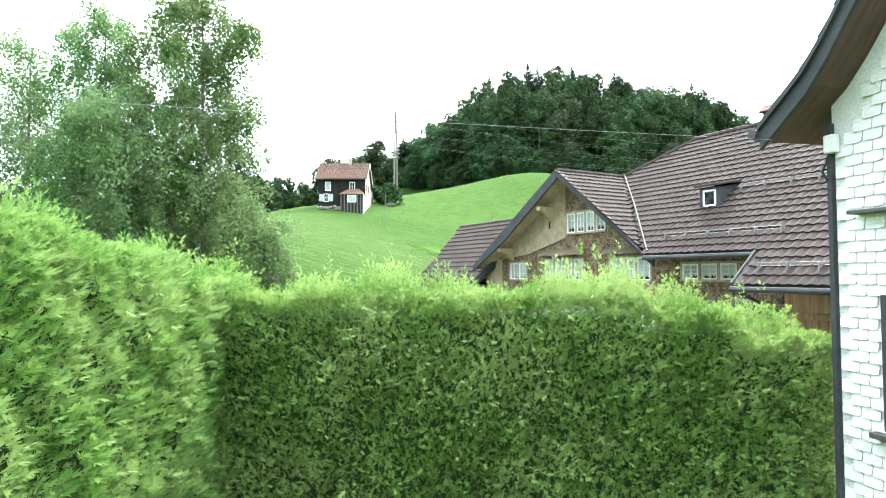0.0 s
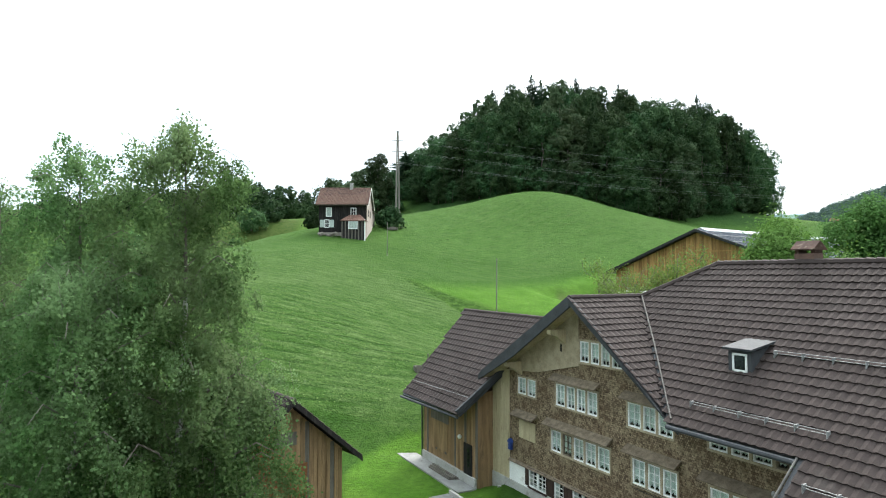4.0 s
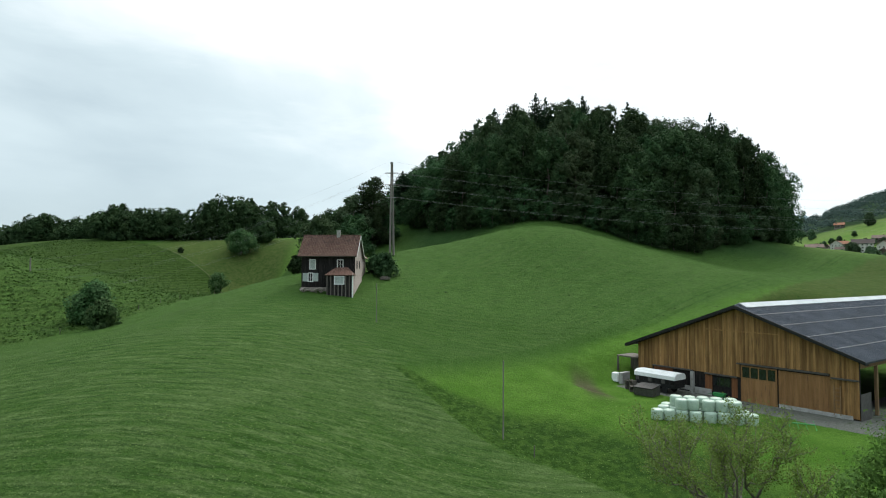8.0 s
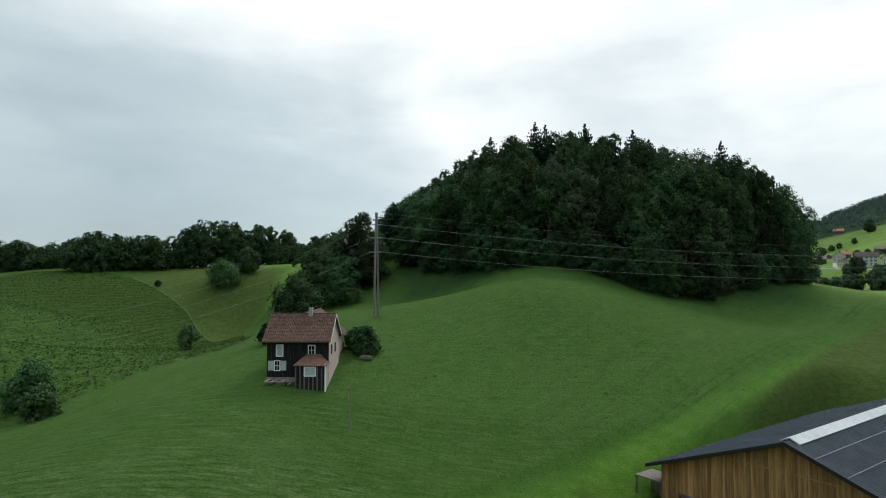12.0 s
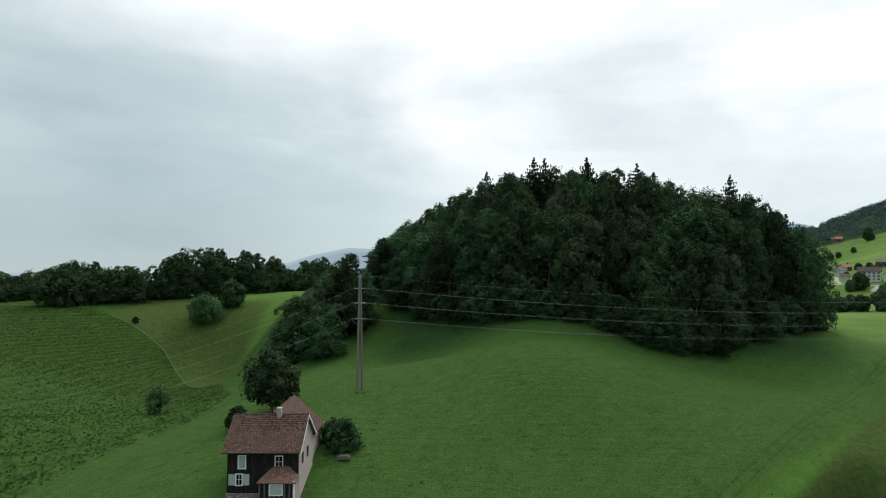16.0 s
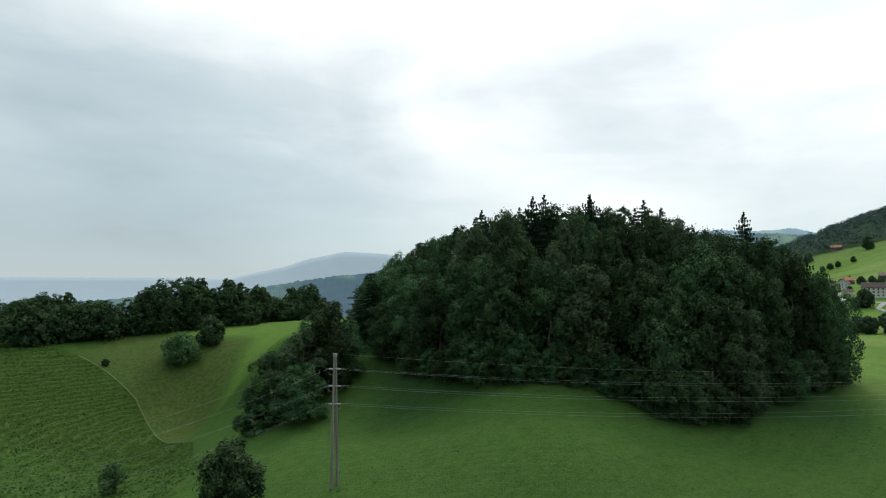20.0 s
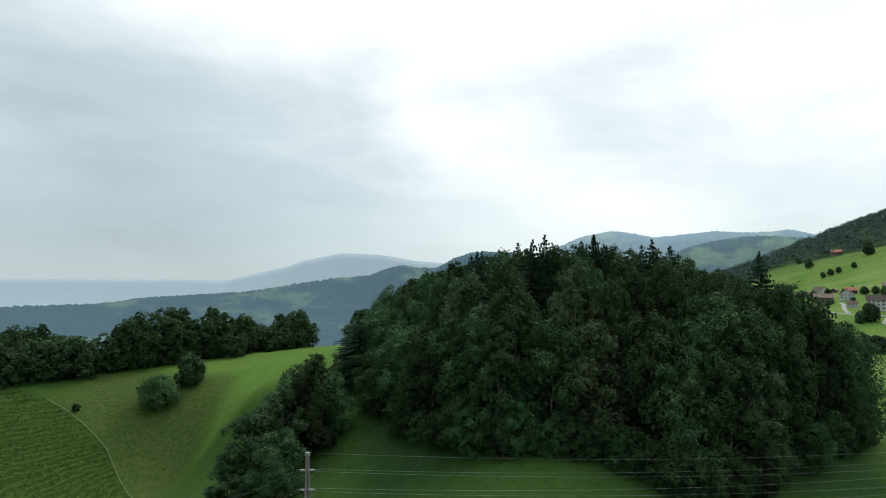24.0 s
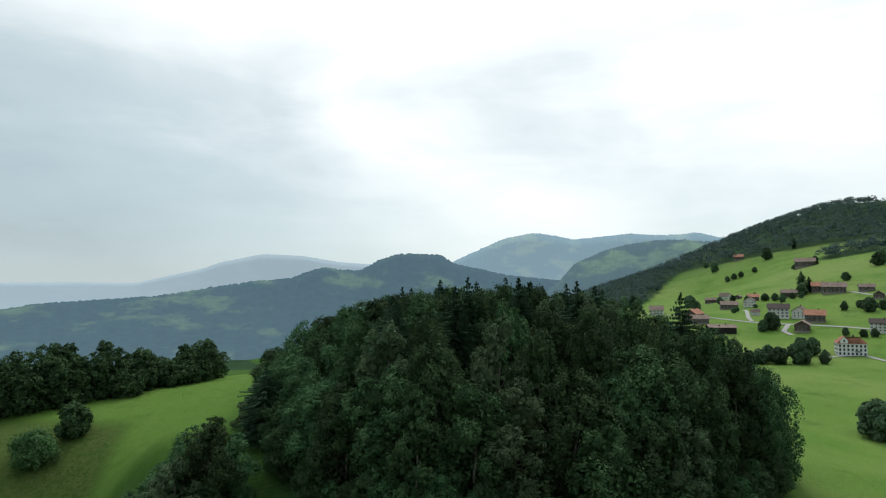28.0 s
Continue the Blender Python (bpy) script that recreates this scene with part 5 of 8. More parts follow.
g.prism([(18.85, 6.42), (13.95, 2.72), (13.95, 2.44), (18.85, 6.12)], 0.84, 0.93, "y")
g.prism([(18.85, 6.42), (25.25, 2.62), (25.3, 2.34), (22.5, 3.75), (18.85, 6.02)], 0.845, 0.935, "y")
part("bargeboard", g, M_VERGE, fh, "dark grey bargeboard along the gable")
g = Geo().slab([(18.85, 0.0, 6.12), (14.3, 0.0, 2.72), (14.3, 0.84, 2.72), (18.85, 0.84, 6.12)], 0.03)
part("soffit", g, M_BEIGE, fh, "beige boarded eaves soffit")
part("soffit", Geo().slab([(18.85, 0.84, 6.12), (25.1, 0.84, 2.46), (25.1, 0.0, 2.46), (18.85, 0.0, 6.12)], 0.03), M_BEIGE, fh, "beige boarded eaves soffit")
for s, z in ((20.2, 5.0), (23.2, 3.35)):
    part("bracket", Geo().prism([(0.0, z + 0.05), (0.8, z + 0.05), (0.8, z - 0.12), (0.5, z - 0.2), (0.0, z - 0.55)], s - 0.12, s + 0.12, "x"), M_BEIGE, fh, "carved beige eaves bracket")
part("board_panel", Geo().prism([(19.35, 3.7), (21.9, 3.1), (24.0, 2.9), (24.0, 3.15), (19.35, 5.85)], 0.0, 0.05, "y"), M_TRIM, fh, "beige boarding under the gable")
part("vent_hole", Geo().box(20.32, 0.045, 4.15, 20.42, 0.056, 4.45), M_DARK, fh)
ridge_g = Geo()
for i in range(54):
    ridge_g.tube([(i * 0.302, -4.2, 7.64), (i * 0.302 + 0.32, -4.2, 7.655)], 0.115, 0.13, 7)
part("ridge_tiles", ridge_g, M_TILE, fh)
g = Geo()
for i in range(12):
    g.tube([(18.85, 0.9 - i * 0.302, 6.37), (18.85, 0.58 - i * 0.302, 6.385)], 0.1, 0.115, 7)
part("ridge_tiles", g, M_TILE, fh)
g = Geo()
hl = Vector((18.7 - 16.3, 1.45, -1.27))
for i in range(9):
    p = Vector((16.3, -4.2, 7.64)) + hl * (i / 9)
    g.tube([p, p + hl / 8.4], 0.13, 0.115, 7)
part("ridge_tiles", g, M_TILE, fh)
part("valley_flashing", Geo().tube([(13.95, 1.2, 2.95), (16.4, -0.85, 4.80), (18.75, -2.75, 6.46)], 0.03, 0.03, 6), M_FLASH, fh, "grey metal valley flashing")
part("step_flashing", Geo().tube([(10.12, 1.1, 3.0), (10.12, 2.34, 1.95)], 0.03, 0.03, 6), M_FLASH, fh)
for a, b, y, z in ((10.1, 14.0, 1.33, 2.72), (0.0, 10.1, 2.38, 1.8)):
    part("gutter", Geo().tube([(a, y, z), (b, y, z)], 0.075, 0.075, 8), M_VERGE, fh, "dark metal rain gutter")
part("downpipe", Geo().tube([(10.0, 2.3, 1.75), (10.05, 0.6, 1.2), (10.12, 0.1, 0.9), (10.12, 0.1, -2.5)], 0.045, 0.045, 6), M_VERGE, fh)


def snow_guard(a, b, y, z):
    bar = part("snow_guard", Geo().tube([(a, y, z + 0.12), (b, y, z + 0.12)], 0.010, 0.010, 6).tube([(a, y + 0.03, z + 0.2), (b, y + 0.03, z + 0.2)], 0.010, 0.010, 6), M_STEEL, fh, "galvanised snow guard rail")
    n = max(2, int(abs(b - a) / 0.75))
    for i in range(n + 1):
        x = a + (b - a) * i / n
        part("holder", Geo().box(x - 0.012, y - 0.12, z - 0.02, x + 0.012, y + 0.04, z + 0.2), M_STEEL, bar)


snow_guard(9.7, 13.6, 0.75, 3.3)
snow_guard(4.0, 12.1, -1.0, 4.85)
snow_guard(0.5, 9.6, 1.95, 2.28)
g = Geo()
snow2 = part("snow_guard", Geo().tube([(14.6, 0.3, 3.35), (14.6, -0.5, 3.35)], 0.016, 0.016, 6), M_STEEL, fh)
dm = part("dormer", Geo().prism([(-0.45, 4.3), (-0.45, 4.98), (-2.1, 5.25), (-2.3, 5.8), (-2.3, 4.6)], 12.45, 13.2, "x"), M_VERGE, fh, "small dark metal roof dormer")
part("dormer_roof", Geo().slab([(12.35, -0.3, 5.02), (13.3, -0.3, 5.02), (13.3, -2.2, 5.34), (12.35, -2.2, 5.34)], 0.06), M_VERGE, dm)
for sx in (12.36, 12.66, 12.97, 13.27):
    part("seam", Geo().tube([(sx, -0.29, 5.04), (sx, -2.2, 5.36)], 0.016, 0.016, 5), M_VERGE, dm)
g = Geo()
for x0, z0, x1, z1 in ((12.58, 4.38, 12.64, 4.92), (13.0, 4.38, 13.06, 4.92), (12.58, 4.86, 13.06, 4.92), (12.58, 4.38, 13.06, 4.44)):
    g.box(x0, -0.46, z0, x1, -0.42, z1)
part("frame", g, M_WHITE, dm)
part("pane", Geo().box(12.6, -0.448, 4.4, 13.04, -0.44, 4.9), M_GLASS, dm)
ch = part("chimney", Geo().box(12.75, -4.75, 7.1, 13.4, -4.2, 7.95, 0.015), M_BRICK, fh, "red brick chimney with a small gabled cap")
part("cap", Geo().prism([(-4.85, 8.1), (-4.47, 8.38), (-4.1, 8.1), (-4.1, 8.06), (-4.85, 8.06)], 12.68, 13.47, "x").box(12.75, -4.7, 7.95, 12.88, -4.25, 8.08).box(13.27, -4.7, 7.95, 13.4, -4.25, 8.08), M_REDTILE, ch)
bracket = part("wire_bracket", Geo().tube([(10.75, 0.0, 1.35), (10.75, 0.45, 1.42)], 0.025, 0.025, 6).lathe([(0.05, 0), (0.06, 0.06), (0.04, 0.12)], (10.75, 0.45, 1.4), 8).lathe([(0.05, 0), (0.06, 0.06), (0.04, 0.12)], (11.3, 0.42, 1.4), 8).tube([(10.75, 0.3, 1.42), (11.3, 0.42, 1.45)], 0.02, 0.02, 6), M_STEEL, fh)
part("flower_rack", Geo().tube([(14.8, 0.2, -0.02), (16.5, 0.2, -0.02)], 0.012).tube([(14.8, 0.2, 0.1), (16.5, 0.2, 0.1)], 0.012), M_IRON, fh)
mb = solid("mailbox", Geo().box(11.6, 0.05, -1.62, 12.6, 0.42, -1.2, 0.02).prism([(0.03, -1.2), (0.46, -1.26), (0.46, -1.2), (0.03, -1.12)], 11.55, 12.65, "x"), M_FLASH, "grey metal mailboxes on the basement wall", "mailbox", FARM)
lamp = solid("wall_lamp", Geo().box(23.75, 0.05, -0.62, 23.95, 0.2, -0.28, 0.03).prism([(23.7, -0.28), (24.0, -0.28), (23.85, -0.12)], 0.05, 0.22, "y"), M_BLUE, "small dark blue enamel box on the wall", "wall box", FARM)
rail = thing("stair_railing", "black iron railing beside the basement steps", "railing", FARM)
for i in range(8):
    part("bar", Geo().tube([(9.4 + i * 0.14, 0.9, -2.3), (9.4 + i * 0.14, 0.9, -1.2 - 0.05 * abs(i - 3))], 0.012, 0.012, 6), M_IRON, rail)
part("handrail", Geo().tube([(9.3, 0.9, -1.25), (9.9, 0.9, -1.15), (10.5, 0.9, -1.45)], 0.02, 0.02, 6), M_IRON, rail)
st = solid("stone_steps", Geo().box(8.4, 0.1, -2.95, 9.8, 1.4, -2.35, 0.02).box(8.4, 1.4, -2.95, 9.8, 1.75, -2.55, 0.02), M_CONCRETE, "worn stone steps beside the stable door", "steps", FARM)

# ---- annex ----
ax = thing("annex", "brown boarded stable annex with a steep dark tiled roof", "barn", FARM)
part("wall", Geo().box(25.42, -5.6, -2.95, 31.0, 0.86, 1.7), M_BROWNWOOD, ax)
part("gable", Geo().prism([(0.84, 1.68), (-2.4, 4.85), (-5.6, 1.68)], 30.7, 30.98, "x"), M_BROWNWOOD, ax)
for i in range(28):
    x = 25.42 + i * 0.2
    lo = -2.3 if not 28.2 < x < 30.0 else -1.95
    part("board", Geo().box(x + 0.006, 0.86, lo, x + 0.194, 0.89 + 0.014 * (i % 2), 1.75, 0.005), M_BROWNWOOD if i % 5 else M_GREYWOOD, ax)
part("gate", Geo().box(28.2, 0.9, -1.8, 30.0, 0.95, -0.4, 0.01), M_BROWNWOOD, ax, "wide low wooden hatch")
part("cladding_band", Geo().box(28.15, 0.9, -0.38, 30.05, 0.94, 0.55, 0.01), M_GREYWOOD, ax)
part("door", Geo().box(25.85, 0.9, -2.6, 26.6, 0.96, -0.85, 0.015), M_DARKWOOD, ax, "dark brown house door with a glass strip")
part("pane", Geo().box(26.05, 0.965, -1.9, 26.2, 0.97, -1.05), M_GLASS, ax)
part("lamp", Geo().lathe([(0.05, 0), (0.11, 0.07), (0.09, 0.16), (0.03, 0.2)], (26.9, 1.0, -0.75), 10), M_WHITE, ax, "round white wall lamp")
part("sill_beam", Geo().box(25.5, 0.88, -2.75, 31.0, 1.0, -2.3, 0.02), M_CONCRETE, ax)
roof_deck(ax, [(32.05, -2.4, 5.06), (31.05, 2.15, 0.76), (25.36, 1.95, 0.80), (23.6, -2.4, 5.06)][::1], 0.14, M_VERGE)
roof_deck(ax, [(31.5, -6.6, 0.9), (32.05, -2.4, 5.06), (21.5, -2.4, 5.06), (21.5, -6.6, 0.9)], 0.14, M_VERGE)
va = Vector((0, -4.42, 4.28))
tiled(ax, (23.7, 2.05, 0.82), (1, 0, 0), va, 28, 17, 0.302, va.length / 17, M_TILE, lambda a, b: 25.36 - 1.7 * b / va.length < 23.7 + a < 31.1 + b / va.length * 0.95)
g = Geo()
for i in range(30):
    g.tube([(23.0 + i * 0.302, -2.4, 5.1), (23.32 + i * 0.302, -2.4, 5.115)], 0.1, 0.115, 7)
part("ridge_tiles", g, M_TILE, ax)
part("gutter", Geo().tube([(25.36, 2.0, 0.68), (31.1, 2.22, 0.66)], 0.07, 0.07, 8).tube([(31.0, 2.2, 0.62), (31.0, 1.0, 0.2), (31.0, 0.98, -2.7)], 0.045, 0.045, 6), M_VERGE, ax)
part("snow_guard", Geo().tube([(25.4, 1.4, 1.54), (31.0, 1.55, 1.5)], 0.010, 0.010, 6), M_STEEL, ax)
part("bargeboard", Geo().slab([(25.26, 2.0, 0.86), (25.36, 2.0, 0.86), (23.64, -2.4, 5.1), (23.52, -2.4, 5.1)], 0.2), M_VERGE, ax)

# ---- farmyard ----
pt = solid("concrete_path", Geo().box(25.4, 0.95, -2.95, 32.2, 1.95, -2.70, 0.02), M_PATH, "pale concrete path along the annex wall", "path", FARM, kind="structure")
kerb = solid("kerb", Geo().box(21.4, 2.2, -2.95, 25.6, 2.32, -2.58, 0.02), M_CONCRETE, "low concrete kerb round a grass patch", "kerb", FARM, kind="structure")
pave = solid("pavement", Geo().box(20.0, 2.36, -2.9, 25.6, 3.35, -2.73, 0.02), M_ASPHALT, "worn grey asphalt path to the door", "path", FARM, kind="structure")


def plank_pile():
    ob = thing("plank_pile", "pile of old planks on the path", "planks", FARM)
    for i in range(5):
        part("plank", Geo().box(26.9 + 0.03 * i, 1.05 + i * 0.1, -2.7, 29.4 - 0.06 * i, 1.14 + i * 0.1, -2.62 + 0.05 * (i % 2), 0.008), M_GREYWOOD, ob)


plank_pile()
solid("milk_can", Geo().lathe([(0.11, 0), (0.15, 0.04), (0.15, 0.3), (0.08, 0.38), (0.09, 0.44), (0.0, 0.46)], (24.4, 0.35, -2.78), 12), M_CONCRETE, "small grey pot beside the house corner", "pot", FARM)
solid("stone_slab", Geo().box(19.6, 0.5, -2.8, 20.0, 0.95, -2.66, 0.03), M_CONCRETE, "loose pale stone slab at the wall", "stone", FARM)


def car():
    m = FARM @ pose(14.65, 2.55, -2.27, 0, 0, -72)
    ob = thing("car", "silver compact estate car parked in front of the farmhouse", "car", m)
    # x forward, y across
    side = [(-1.75, 0.28), (1.75, 0.28), (1.84, 0.5), (1.76, 0.76), (1.55, 0.88), (0.95, 0.97), (0.32, 1.42), (-0.2, 1.52), (-1.2, 1.54), (-1.52, 1.47), (-1.74, 1.02), (-1.82, 0.75), (-1.82, 0.4)]
    bm = bmesh.new()
    rows = []
    for y in (-0.79, 0.79):
        row = []
        for x, z in side:
            tuck = 0.13 * max(0, z - 0.95) / 0.6
            row.append(bm.verts.new((x * 0.99, y * (1 - tuck), z)))
        rows.append(row)
    k = len(side)
    bm.faces.new(rows[0])
    bm.faces.new(rows[1][::-1])
    for i in range(k):
        bm.faces.new((rows[0][i], rows[1][i], rows[1][(i + 1) % k], rows[0][(i + 1) % k]))
    bmesh.ops.recalc_face_normals(bm, faces=bm.faces[:])
    bmesh.ops.bevel(bm, geom=bm.edges[:], offset=0.05, segments=3, affect='EDGES', profile=0.6)
    me = bpy.data.meshes.new("body")
    bm.to_mesh(me)
    bm.free()
    me.materials.append(M_CARPAINT)
    me.shade_smooth()
    part("body", me, None, ob)
    for s in (-1, 1):
        for nm, pts in (("side_window", [(-1.4, 1.0), (-0.62, 1.0), (-0.62, 1.42), (-1.33, 1.44)]), ("side_window", [(-0.54, 1.0), (0.14, 0.99), (0.14, 1.4), (-0.54, 1.42)]), ("side_window", [(0.2, 0.99), (0.78, 0.99), (0.34, 1.38), (0.2, 1.4)])):
            g = Geo()
            tt = lambda z: 0.79 * (1 - 0.13 * max(0, z - 0.95) / 0.6)
            q = [(x, s * (tt(z) + 0.012), z) for x, z in pts]
            w2 = [(x, s * (tt(z) - 0.02), z) for x, z in pts]
            g.add(q + w2, [(0, 1, 2, 3), (7, 6, 5, 4), (0, 4, 5, 1), (1, 5, 6, 2), (2, 6, 7, 3), (3, 7, 4, 0)])
            part(nm, g, M_CARGLASS, ob, "dark side window")
        part("roof_rail", Geo().tube([(-1.3, s * 0.62, 1.57), (-1.2, s * 0.62, 1.64), (0.2, s * 0.62, 1.58), (0.3, s * 0.62, 1.5)], 0.018, 0.018, 6), M_IRON, ob)
        part("tail_light", Geo().prism([(-1.80, 0.80), (-1.775, 1.0), (-1.63, 1.32), (-1.52, 1.32), (-1.6, 0.80)], min(s * 0.62, s * 0.76), max(s * 0.62, s * 0.76), "y"), M_TAIL, ob, "red tail light")
        part("headlight", Geo().box(1.7, s * 0.5, 0.66, 1.82, s * 0.76, 0.84, 0.02), M_CARGLASS, ob)
        part("mirror", Geo().box(0.62, s * 0.8, 0.98, 0.76, s * 0.95, 1.1, 0.02), M_IRON, ob)
        for x in (-1.18, 1.2):
            w_ = part("wheel", Geo(pose(x, s * 0.7, 0.31, 90)).lathe([(0.18, -0.09), (0.29, -0.09), (0.31, -0.05), (0.31, 0.05), (0.29, 0.09), (0.18, 0.09)], n=18), M_RUBBER, ob)
            part("rim", Geo(pose(x, s * 0.7, 0.31, 90)).lathe([(0.05, -0.1), (0.19, -0.095), (0.19, 0.095), (0.05, 0.1)], n=12), M_STEEL, w_)
    part("rear_window", Geo().add([(-1.755, -0.62, 1.08), (-1.755, 0.62, 1.08), (-1.53, 0.56, 1.46), (-1.53, -0.56, 1.46), (-1.70, -0.62, 1.06), (-1.70, 0.62, 1.06), (-1.47, 0.56, 1.44), (-1.47, -0.56, 1.44)],
                                   [(0, 3, 2, 1), (4, 5, 6, 7), (0, 1, 5, 4), (1, 2, 6, 5), (2, 3, 7, 6), (3, 0, 4, 7)]), M_CARGLASS, ob, "dark rear window")
    part("windscreen", Geo().add([(0.93, -0.66, 1.02), (0.93, 0.66, 1.02), (0.42, 0.58, 1.46), (0.42, -0.58, 1.46), (0.88, -0.66, 0.98), (0.88, 0.66, 0.98), (0.37, 0.58, 1.42), (0.37, -0.58, 1.42)],
                                  [(0, 1, 2, 3), (7, 6, 5, 4), (0, 4, 5, 1), (1, 5, 6, 2), (2, 6, 7, 3), (3, 7, 4, 0)]), M_CARGLASS, ob)
    part("bumper", Geo().box(-1.9, -0.76, 0.32, -1.72, 0.76, 0.58, 0.04), M_CARPAINT, ob)
    pl = part("number_plate", Geo().box(-1.875, -0.24, 0.66, -1.83, 0.24, 0.78, 0.004), M_WHITE, ob, "white plate with dark bars")
    part("bar", Geo().box(-1.88, -0.19, 0.70, -1.874, 0.19, 0.74), M_IRON, pl)
    part("wiper", Geo().tube([(-1.77, 0.0, 1.06), (-1.68, 0.3, 1.2)], 0.012), M_IRON, ob)


car()


def parasol():
    ob = thing("garden_pavilion", "white canvas garden pavilion with a domed cap", "pavilion", Matrix.Translation((-1.86, 13.1, -2.78)))
    g = Geo()
    n = 8
    prof = [(0.2, 3.56), (0.45, 3.18), (1.0, 2.82), (1.9, 2.45), (1.95, 2.2)]
    o = [(r * math.cos(j * 2 * math.pi / n + 0.2), r * math.sin(j * 2 * math.pi / n + 0.2), h) for r, h in prof for j in range(n)]
    g.add(o, [(i * n + j, (i + 1) * n + j, (i + 1) * n + (j + 1) % n, i * n + (j + 1) % n) for i in range(len(prof) - 1) for j in range(n)])
    part("canopy", g, M_CANVAS, ob)
    part("cap", Geo().lathe([(0.22, 3.5), (0.23, 3.58), (0.16, 3.7), (0.02, 3.77)], n=14), M_CANVAS, ob, smooth=True)
    for j in range(4):
        a = j * math.pi / 2 + 0.2
        part("post", Geo().tube([(1.7 * math.cos(a), 1.7 * math.sin(a), 0), (1.7 * math.cos(a), 1.7 * math.sin(a), 2.5)], 0.03), M_STEEL, ob)


parasol()


def shed():
    u, nn = Vector((0.757, 0.653, 0)), Vector((0.653, -0.757, 0))
    o = Vector((-6.55, 26.3, 0))
    m = Matrix(((u.x, nn.x, 0, o.x), (u.y, nn.y, 0, o.y), (0, 0, 1, 0), (0, 0, 0, 1)))
    # local: x along the gable, y outwards; a left-handed turn is avoided by swapping
    m = Matrix(((-u.x, nn.x, 0, o.x), (-u.y, nn.y, 0, o.y), (0, 0, 1, 0), (0, 0, 0, 1)))
    ob = thing("shed", "brown wooden shed with a tiled gable roof on a concrete plinth", "shed", m)
    part("wall", Geo().prism([(-2.6, -2.65), (2.6, -2.65), (2.6, -0.35), (0, 1.9), (-2.6, -0.35)], -7.0, 0.0, "y"), M_BROWNWOOD, ob)
    part("plinth", Geo().box(-2.62, -7.0, -3.2, 2.62, 0.02, -2.65, 0.02), M_CONCRETE, ob)
    for i in range(26):
        x = -2.6 + i * 0.2
        topz = 1.85 - abs(x + 0.1) * 0.865
        part("board", Geo().box(x + 0.006, 0.0, -2.62, x + 0.194, 0.025 + 0.012 * (i % 2), topz, 0.004), M_REDWOOD if i > 13 else (M_GREYWOOD if i % 6 == 2 else M_BROWNWOOD), ob)
    part("door", Geo().box(-0.9, 0.04, -2.6, 0.6, 0.08, -0.6, 0.01), M_REDWOOD, ob, "reddish wooden shed door")
    part("hatch", Geo().box(-0.4, 0.04, 0.2, 0.6, 0.07, 0.75, 0.01), M_GREYWOOD, ob)
    for s in (-1, 1):
        pts = [(0, 0.55, 2.12), (s * 3.25, 0.55, -0.70), (s * 3.25, -7.4, -0.70), (0, -7.4, 2.12)]
        if s < 0:
            pts = pts[::-1]
        roof_deck(ob, pts[::-1], 0.1, M_DARKWOOD)
        vv = Vector((-s * 3.25, 0, 2.82))
        tiled(ob, (s * 3.27, -7.4 if s > 0 else 0.55, -0.70), (0, 1, 0) if s > 0 else (0, -1, 0), vv, 26, 12, 0.302, vv.length / 12, M_TILE, lambda a, b: True)
        part("bargeboard", Geo().prism([(0, 2.16), (s * 3.3, -0.7), (s * 3.3, -0.92), (0, 1.92)], 0.52, 0.58, "y"), M_DARKWOOD, ob)
    part("ridge_tiles", Geo().tube([(0, 0.6, 2.14), (0, -7.4, 2.14)], 0.11, 0.11, 7), M_TILE, ob)
    part("door_sill", Geo().box(-1.2, 0.05, -2.95, 2.4, 0.5, -2.75, 0.02), M_CONCRETE, ob)


shed()

# ---- white neighbour house ----


M_JOINT = surface("grey_shingle_joint", (0.62, 0.62, 0.61), (0.68, 0.68, 0.67), 3.0, 0.9, 30.0)
M_WHITEWALL = surface("white_painted_shingle", (0.66, 0.66, 0.645), (0.74, 0.74, 0.72), 3.0, 0.7, 30.0, c=(0.48, 0.48, 0.46), vary=0.16)
M_SOFFIT = surface("brown_boarded_soffit", (0.085, 0.052, 0.042), (0.12, 0.075, 0.06), 2.0, 0.8, 26.0, (1, 8, 1))


